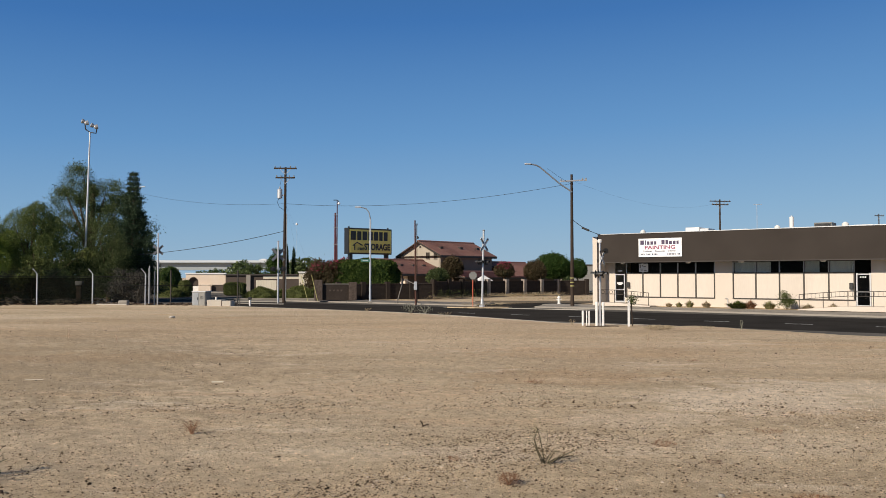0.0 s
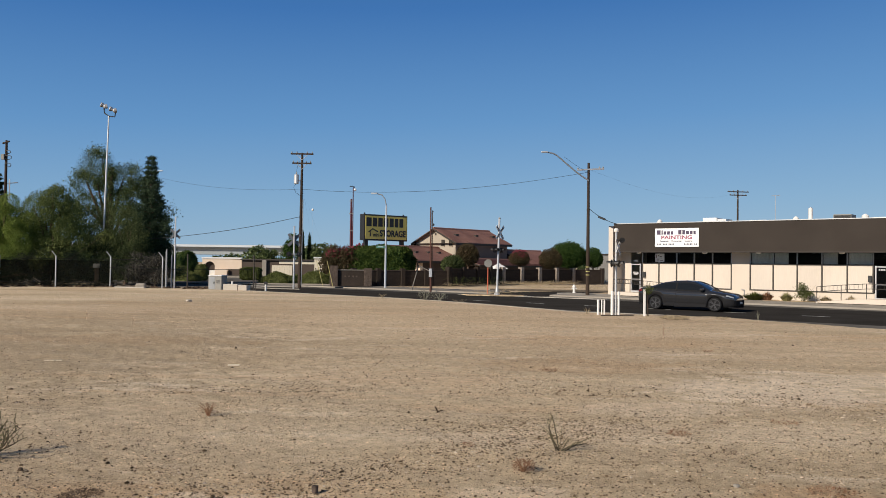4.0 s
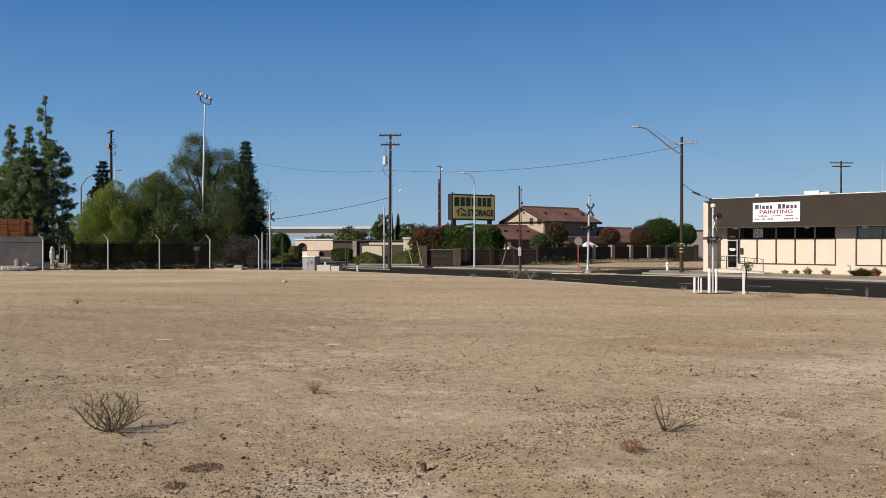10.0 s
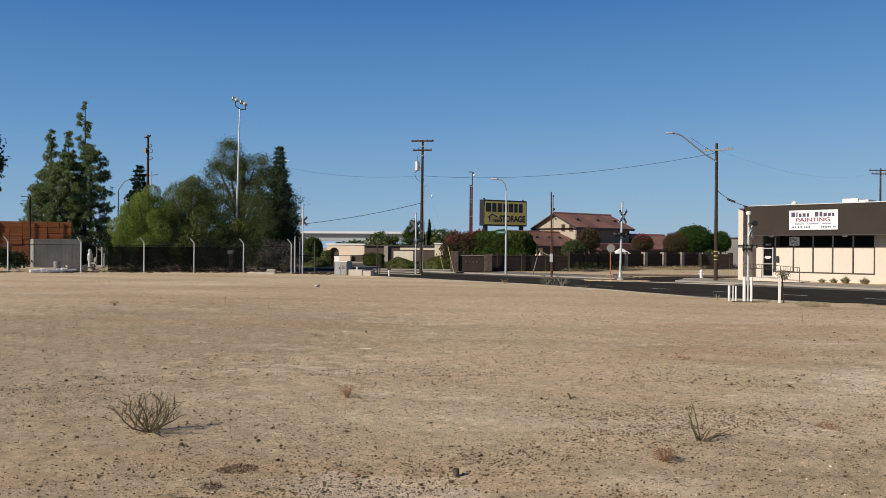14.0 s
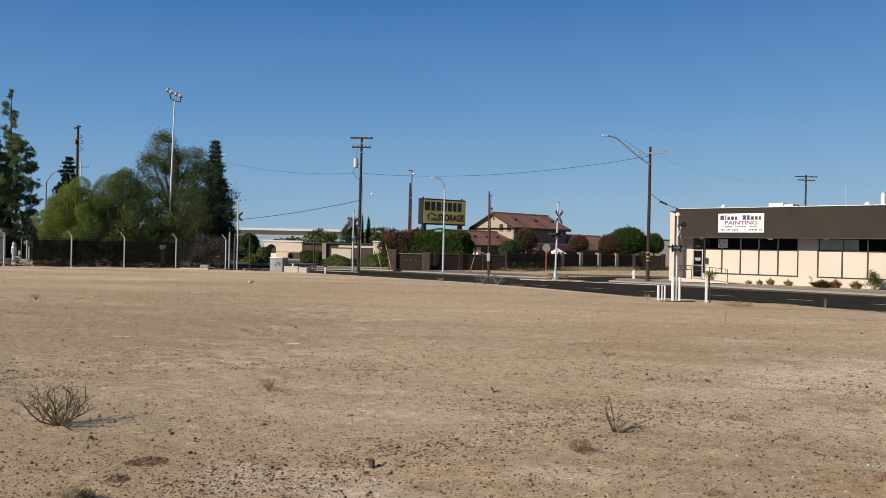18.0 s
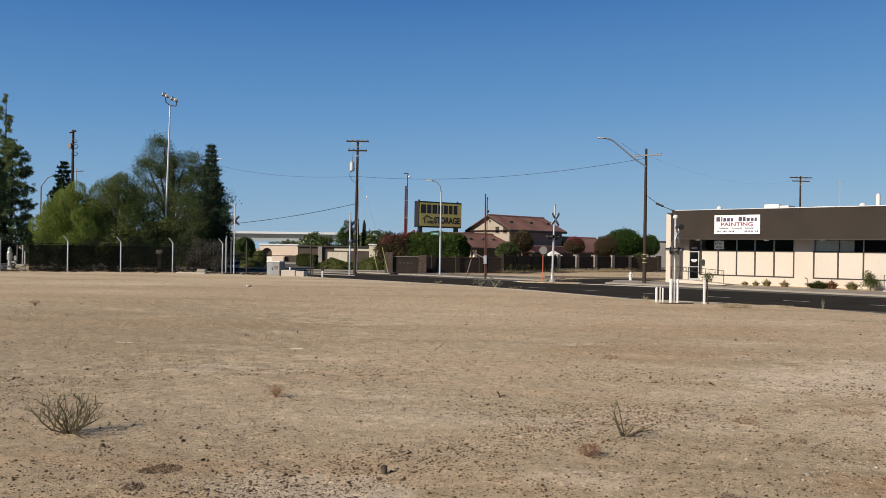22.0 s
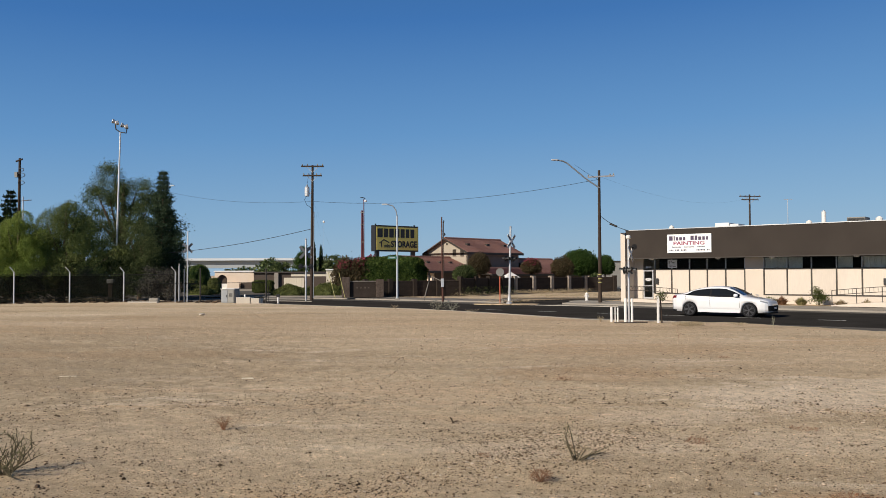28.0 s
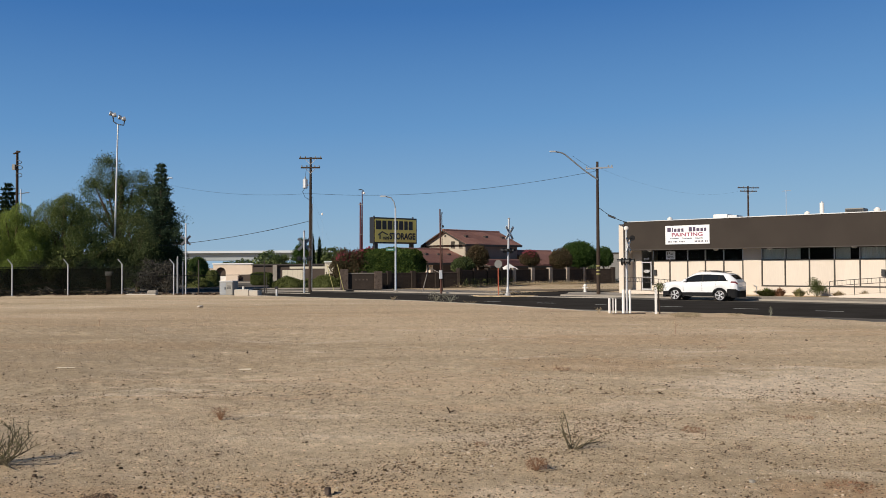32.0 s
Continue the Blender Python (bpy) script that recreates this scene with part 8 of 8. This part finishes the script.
SEDAN = dict(front=2.30, rear=-2.37, fa=1.42, ra=-1.38, sill=0.20,
             zs=((-2.37, 0.70), (-2.33, 0.90), (-2.2, 0.985), (-1.6, 1.0), (0, 0.93), (0.75, 0.93), (1.3, 0.90), (2.0, 0.80), (2.2, 0.73), (2.28, 0.62), (2.30, 0.50)),
             zr=((-2.37, 0.72), (-2.33, 0.93), (-2.2, 1.03), (-1.75, 1.08), (-1.35, 1.23), (-0.95, 1.35), (-0.45, 1.42), (0, 1.435), (0.35, 1.40), (0.7, 1.25), (1.13, 1.0), (1.3, 0.965), (2.0, 0.85), (2.2, 0.76), (2.28, 0.65), (2.30, 0.52)),
             w=((-2.37, 0.46), (-2.34, 0.60), (-2.24, 0.74), (-2.05, 0.83), (-1.8, 0.88), (-1, 0.905), (1, 0.905), (1.7, 0.89), (1.95, 0.845), (2.1, 0.775), (2.2, 0.68), (2.27, 0.55), (2.30, 0.38)),
             wr=((-2.37, 0.38), (-2.2, 0.56), (-1.75, 0.64), (-1, 0.61), (0, 0.60), (0.5, 0.61), (1.13, 0.68), (2, 0.58), (2.2, 0.44), (2.3, 0.26)),
             glass=((-1.66, -0.42), (-0.34, 0.98)), gk=(6.14, 6.93), slant=0.42, shield=(0.42, 1.08), back=(-1.72, -1.0),
             head=(0.40, 0.10, 4.75, 5.5), tail=(0.03, 0.34, 4.6, 5.8), grille=(0.30, 0.56, 0.46))
SUV = dict(front=2.27, rear=-2.30, fa=1.36, ra=-1.33, sill=0.27,
           zs=((-2.30, 0.86), (-2.285, 1.02), (-2.2, 1.13), (-1.5, 1.15), (0, 1.10), (0.8, 1.08), (1.2, 1.08), (1.7, 1.06), (2.0, 1.03), (2.15, 0.98), (2.23, 0.88), (2.27, 0.72)),
           zr=((-2.30, 0.88), (-2.285, 1.06), (-2.22, 1.18), (-2.05, 1.33), (-1.82, 1.53), (-1.68, 1.59), (-1.2, 1.65), (-0.6, 1.685), (-0.2, 1.685), (0.06, 1.66), (0.34, 1.56), (0.7, 1.345), (1.05, 1.14), (1.2, 1.14), (1.7, 1.11), (2.0, 1.07), (2.15, 1.015), (2.23, 0.905), (2.27, 0.74)),
           w=((-2.30, 0.62), (-2.26, 0.74), (-2.15, 0.83), (-1.9, 0.90), (-1, 0.925), (1, 0.925), (1.7, 0.915), (1.95, 0.88), (2.1, 0.815), (2.2, 0.72), (2.25, 0.60), (2.27, 0.48)),
           wr=((-2.30, 0.52), (-1.9, 0.62), (-1, 0.655), (0, 0.65), (0.5, 0.65), (1.16, 0.74), (2, 0.66), (2.2, 0.52), (2.27, 0.36)),
           glass=((-1.72, -1.30), (-1.22, -0.34), (-0.25, 0.82)), gk=(6.12, 6.84), slant=0.22, shield=(0.32, 1.02), back=(-2.16, -1.86),
           head=(0.42, 0.07, 4.55, 5.75), tail=(0.015, 0.34, 4.9, 5.95), grille=(0.56, 0.80, 0.40))


def section(c, x):
    """Half of the body's cross-section at x, from the floor's middle to the roof's middle."""
    zs, zr, w, wr = (tab(x, c[k]) for k in ("zs", "zr", "w", "wr"))
    zb = c["sill"]
    if x > c["fa"] + 0.4 or x < c["ra"] - 0.4:
        zb += 0.02
    for a in (c["fa"], c["ra"]):
        d = abs(x - a)
        if d < 0.39:
            zb = max(zb, WHEEL_R + math.sqrt(0.39 ** 2 - d * d) - 0.02)
    zb = min(zb, zs - 0.14)
    g = zr - zs
    return [(0, 0.30), (w - 0.28, max(zb, 0.24)), (w - 0.055, zb), (w - 0.042, zb + 0.36 * (zs - zb)), (w, zb + 0.70 * (zs - zb)), (w - 0.02, zs - 0.05), (w - 0.075, zs), (wr + 0.03, zs + 0.86 * g), (wr - 0.05, zs + 0.97 * g), (wr * 0.5, zr + 0.008), (0, zr + 0.012)]


def on_body(c, x, k, side, out):
    sec = section(c, x)
    i = min(int(k), len(sec) - 2)
    f = k - i
    (y0, z0), (y1, z1) = sec[i], sec[i + 1]
    dy, dz = y1 - y0, z1 - z0
    ln = math.hypot(dy, dz) or 1
    return Vector((x, side * (y0 + f * dy + out * dz / ln), z0 + f * dz - out * dy / ln))


def patch(c, x0, x1, k0, k1, side, out=0.006, nx=20, nk=6, slant=0.0):
    """A panel that follows the flank; slant pulls its rear edge forward towards the top."""
    bm = bmesh.new()
    g = [[bm.verts.new(on_body(c, x0 + slant * j / nk + (x1 - x0 - slant * j / nk) * i / nx, k0 + (k1 - k0) * j / nk, side, out)) for j in range(nk + 1)] for i in range(nx + 1)]
    for i in range(nx):
        for j in range(nk):
            q = (g[i][j], g[i + 1][j], g[i + 1][j + 1], g[i][j + 1])
            bm.faces.new(q if side < 0 else q[::-1])
    return bm


def cross_patch(c, x0, x1, k0, out=0.007, nx=8):
    """A pane across the car: windscreen or rear window."""
    bm = bmesh.new()
    rows = []
    for i in range(nx + 1):
        x = x0 + (x1 - x0) * i / nx
        ks = [k0, 8.5, 9, 9.5, 10]
        rows.append([bm.verts.new(on_body(c, x, k, -1, out) + Vector((0, 0, 0.004))) for k in ks] + [bm.verts.new(on_body(c, x, k, 1, out) + Vector((0, 0, 0.004))) for k in ks[-2::-1]])
    for a, b in zip(rows, rows[1:]):
        for j in range(len(a) - 1):
            bm.faces.new((a[j], b[j], b[j + 1], a[j + 1]))
    bmesh.ops.recalc_face_normals(bm, faces=bm.faces)
    return bm


def wrap(c, x0, x1, z0, z1, out):
    """A bar round the nose or tail that follows the body's plan."""
    xs = [x0 + (x1 - x0) * i / 10 for i in range(11)]
    return slab([(x + (out if x1 > 0 else -out), -tab(x, c["w"]) - out + 0.03) for x in xs] + [(x + (out if x1 > 0 else -out), tab(x, c["w"]) + out - 0.03) for x in reversed(xs)], z0, z1)


def wheel(t, x, y, rim, spokes=5):
    sg = 1 if y > 0 else -1
    w = thing("wheel", pose(x, y, WHEEL_R), "", "")
    for key in ("label", "category"):
        if key in w:
            del w[key]
    w.parent = t
    R = WHEEL_R
    q = pose(0, 0, 0, -90, 0, 0)
    part("tyre", lathe([(0.25, -0.1), (0.30, -0.112), (R - 0.015, -0.1), (R, -0.07), (R, 0.07), (R - 0.015, 0.1), (0.30, 0.112), (0.25, 0.1)], 32, m=q), RUBBER, w, smooth=False)
    bm = lathe([(0.05, -0.02), (0.256, -0.07), (0.262, 0.0), (0.256, 0.07), (0.05, 0.02)], 28, m=q)
    part("rim", bm, RIM_DARK if rim is RIM_DARK else BLACK, w)
    bm = bmesh.new()
    for k in range(spokes):
        a = k * math.tau / spokes
        for da in (-0.16, 0.16):
            rod((0.05 * math.cos(a), sg * 0.085, 0.05 * math.sin(a)), (0.258 * math.cos(a + da), sg * 0.10, 0.258 * math.sin(a + da)), 0.026, 0.02, 6, bm)
    part("spokes", bm, rim, w)
    part("rim_lip", pipe([(0.254 * math.cos(k * math.tau / 28), sg * 0.10, 0.254 * math.sin(k * math.tau / 28)) for k in range(29)], 0.012, 5), rim, w)
    part("hub_cap", rod((0, sg * 0.06, 0), (0, sg * 0.11, 0), 0.055, 0.045, 14), rim, w)
    return w


def car(name, c, paint, label, rim, stretch=1.0, cladding=False, rails=False, category="car", tint=CAR_GLASS, spokes=5):
    t = thing(name, Matrix(), label, category)
    if stretch != 1.0:
        c = dict(c)
        for k in ("front", "rear", "fa", "ra"):
            c[k] *= stretch
        for k in ("zs", "zr", "w", "wr"):
            c[k] = tuple((a * stretch, b) for a, b in c[k])
        c["glass"] = tuple((a * stretch, b * stretch) for a, b in c["glass"])
        c["shield"], c["back"] = tuple(a * stretch for a in c["shield"]), tuple(a * stretch for a in c["back"])
    u = np.linspace(0, 1, 151)
    u = u - 0.13 * np.sin(2 * math.pi * u)
    xs = list(c["rear"] + (c["front"] - c["rear"]) * u)
    bm = bmesh.new()
    rows = []
    for x in xs:
        s = section(c, x)
        rows.append([bm.verts.new((x, -y, z)) for y, z in s] + [bm.verts.new((x, y, z)) for y, z in s[-2:0:-1]])
    n = len(rows[0])
    for a, b in zip(rows, rows[1:]):
        for j in range(n):
            bm.faces.new((a[j], a[(j + 1) % n], b[(j + 1) % n], b[j]))
    bm.faces.new(rows[0])
    bm.faces.new(rows[-1][::-1])
    bmesh.ops.recalc_face_normals(bm, faces=bm.faces)
    body = part("body", bm, paint, t, smooth=True)
    for side in (-1, 1):
        for i, (x0, x1) in enumerate(c["glass"]):
            part("side_window", patch(c, x0, x1, *c["gk"], side, slant=0.0 if i else c["slant"]), tint, t, "dark tinted side window")
        for (_, x0), (x1, _) in zip(c["glass"], c["glass"][1:]):
            part("pillar", patch(c, x0 - 0.01, x1 + 0.01, *c["gk"], side, 0.004, 4), PLASTIC, t, "black window pillar")
        part("window_line", patch(c, c["glass"][0][0] - 0.05, c["glass"][-1][1] + 0.05, 6.0, c["gk"][0], side, 0.008, 24, 1), PLASTIC, t)
        part("headlamp", patch(c, c["front"] - c["head"][0], c["front"] - c["head"][1], *c["head"][2:], side, 0.012), LAMP_BRIGHT if rails else LAMP_GLASS, t, "clear headlamp")
        part("tail_lamp", patch(c, c["rear"] + c["tail"][0], c["rear"] + c["tail"][1], *c["tail"][2:], side, 0.012), TAIL_RED, t, "red tail lamp")
        ds = (c["glass"][-1][0] - 0.04, c["glass"][-1][1] + 0.02, c["glass"][-2][0] + 0.1)
        for x in ds:
            part("door_seam", patch(c, x - 0.006, x + 0.006, 3.0, 6.0, side, 0.003, 1, 8), PLASTIC, t)
        for x in (ds[0] + 0.16, ds[0] - 1.0):
            p = on_body(c, x, 5.0, side, 0.01)
            part("door_handle", box(p.x - 0.1, p.x + 0.1, p.y - 0.018, p.y + 0.018, p.z - 0.03, p.z + 0.005, 0.008), paint, t)
        p = on_body(c, c["glass"][-1][1] - 0.14, 6.1, side, 0.02)
        m = part("door_mirror", box(p.x - 0.07, p.x + 0.10, p.y if side > 0 else p.y - 0.2, p.y + 0.2 if side > 0 else p.y, p.z, p.z + 0.14, 0.04), paint, t)
        part("sill_trim", patch(c, c["ra"] + 0.42, c["fa"] - 0.42, 2.02, 2.75 if cladding else 2.6, side, 0.006, 12, 2), PLASTIC if cladding else paint, t)
        for a in (c["fa"], c["ra"]):
            y = side * (tab(a, c["w"]) - 0.275)
            part("wheel_well", rod((a, y, WHEEL_R), (a, y + side * 0.02, WHEEL_R), 0.37, 0.37, 26), BLACK, t)
            if cladding:
                part("arch_trim", pipe([(a + 0.40 * math.cos(k * math.pi / 14), side * (tab(a, c["w"]) + 0.0), WHEEL_R - 0.02 + 0.40 * math.sin(k * math.pi / 14)) for k in range(15)], 0.065, 8), PLASTIC, t)
        if rails:
            part("roof_rail", pipe([(x, side * (tab(x, c["wr"]) - 0.04), tab(x, c["zr"]) + 0.05) for x in np.linspace(-1.5, 0.0, 9)], 0.02, 6), PLASTIC if cladding else ALU, t)
    if cladding:
        for side in (-1, 1):
            part("bumper_trim", patch(c, c["fa"] + 0.42, c["front"] - 0.01, 2.0, 3.0, side, 0.01), PLASTIC, t, "black lower bumper")
            part("bumper_trim", patch(c, c["rear"] + 0.01, c["ra"] - 0.42, 2.0, 3.4, side, 0.01), PLASTIC, t, "black lower bumper")
    part("windscreen", cross_patch(c, *c["shield"], 8.05), tint, t, "dark windscreen")
    part("rear_window", cross_patch(c, *c["back"], 8.05), tint, t, "dark rear window")
    f, r = c["front"], c["rear"]
    g = part("grille", wrap(c, f - 0.10, f, c["grille"][0], c["grille"][1], 0.012), PLASTIC, t, "black grille")
    for k in range(4):
        part("grille_bar", box(f + 0.008, f + 0.022, -c["grille"][2] + 0.03, c["grille"][2] - 0.03, c["grille"][0] + 0.04 + k * 0.05, c["grille"][0] + 0.055 + k * 0.05), PLASTIC, g)
    part("lower_bumper", wrap(c, f - 0.30, f, 0.19, 0.33 if cladding else 0.25, 0.004), PLASTIC, t)
    part("rear_bumper", wrap(c, r, r + 0.34, 0.22, 0.30 if not cladding else 0.60, 0.008), PLASTIC, t)
    part("plate_bar", box(f + 0.02, f + 0.03, -0.15, 0.15, 0.40, 0.48), SIGN_WHITE, t, "blank pale plate")
    part("plate_bar", box(r - 0.02, r - 0.01, -0.15, 0.15, 0.72, 0.82), SIGN_WHITE, t, "blank pale plate")
    for x in (c["fa"], c["ra"]):
        for sg in (-1, 1):
            wheel(t, x, sg * (tab(x, c["w"]) - 0.125), rim, spokes)
    return t


WHITE_CAR = gloss("white_car_paint", (0.86, 0.86, 0.865), 0.25, 0.0, 1.0)
GREY_CAR = gloss("charcoal_car_paint", (0.030, 0.030, 0.032), 0.14, 0.2, 1.0)
SILVER_CAR = gloss("silver_car_paint", (0.55, 0.55, 0.555), 0.26, 0.35, 0.8)
dark_sedan = car("sedan_car", SEDAN, GREY_CAR, "dark charcoal grey sedan driving along the road", RIM_DARK, 1.06)
LOW_SUV = dict(SUV, zr=tuple((a, z - 0.08 * max(0.0, (z - 1.15) / 0.53)) for a, z in SUV["zr"]))
silver_suv = car("suv_car", LOW_SUV, SILVER_CAR, "silver grey compact SUV driving along the road", ALLOY, 0.96, rails=True)
white_sedan = car("sedan_car", SEDAN, WHITE_CAR, "white sports sedan with dark alloy wheels on the road", RIM_DARK, 1.025)
white_suv = car("suv_car", SUV, WHITE_CAR, "white compact SUV with black trim on the far lane", ALLOY, 1.0, cladding=True, rails=True)


def motions():
    """Each car drives at a steady speed along its lane; its wheels turn while it is near."""
    walk(bridge_lorry, [(t, pose(-118.5 - 25.2 * min(t, 15), 541 - 0.22 * min(t, 15), 11.6, 0, 0, 180.5)) for t in (0, 1, 2, 3, 4, 6, 8, 10, 12, 14, 15, 20, 26, 32)])
    for ob, s0, t0, v, n, seen in ((dark_sedan, -36.6, 2.42, 13.05, 39.0, (0.0, 5.5)), (silver_suv, -37.8, 24.0, 12.5, 40.2, (21.0, 28.0)), (white_sedan, -15.1, 28.0, 13.1, 39.3, (24.0, 30.0)), (white_suv, -19.3, 32.0, -14.1, 47.2, (30.0, 32.0))):
        yaw = -38 if v > 0 else 142
        times = sorted({round(k * 0.5, 3) for k in range(65)} | {31.6, 31.7, 31.8, 31.9, 0.1, 0.2, 0.3})
        # the white sedan is still gathering speed, the silver one easing off, before they come by
        gain = {white_sedan: (26.5, 0.60), silver_suv: (24.0, -0.4), dark_sedan: (2.0, 0.45)}.get(ob, (0.0, 0.0))
        bend = lambda t: gain[1] * min(max(gain[0] - t, 0.0), 4.0) ** 2
        walk(ob, [(t, Matrix.Translation(road(s0 + v * (t - t0) + bend(t), n, -0.2 if n < 45 else -0.235)) @ pose(0, 0, 0, 0, 0, yaw)) for t in times])
        wheels = [o for o in ob.children if o.name.startswith("wheel") and o.type == "EMPTY"]
        for w in wheels:
            p = w.location.copy()
            rows = [(0.0, pose(*p))] if seen[0] > 0 else []
            k0, k1 = round(seen[0] * FPS), round(seen[1] * FPS)
            for k in range(k0, k1 + 1):
                a = math.degrees(abs(v) * (k - k0) / FPS / WHEEL_R)
                rows.append((k / FPS, pose(*p) @ Matrix.Rotation(radians(a), 4, "Y")))
            if seen[1] < 32:
                rows.append((32.0, rows[-1][1]))
            walk(w, rows)


motions()
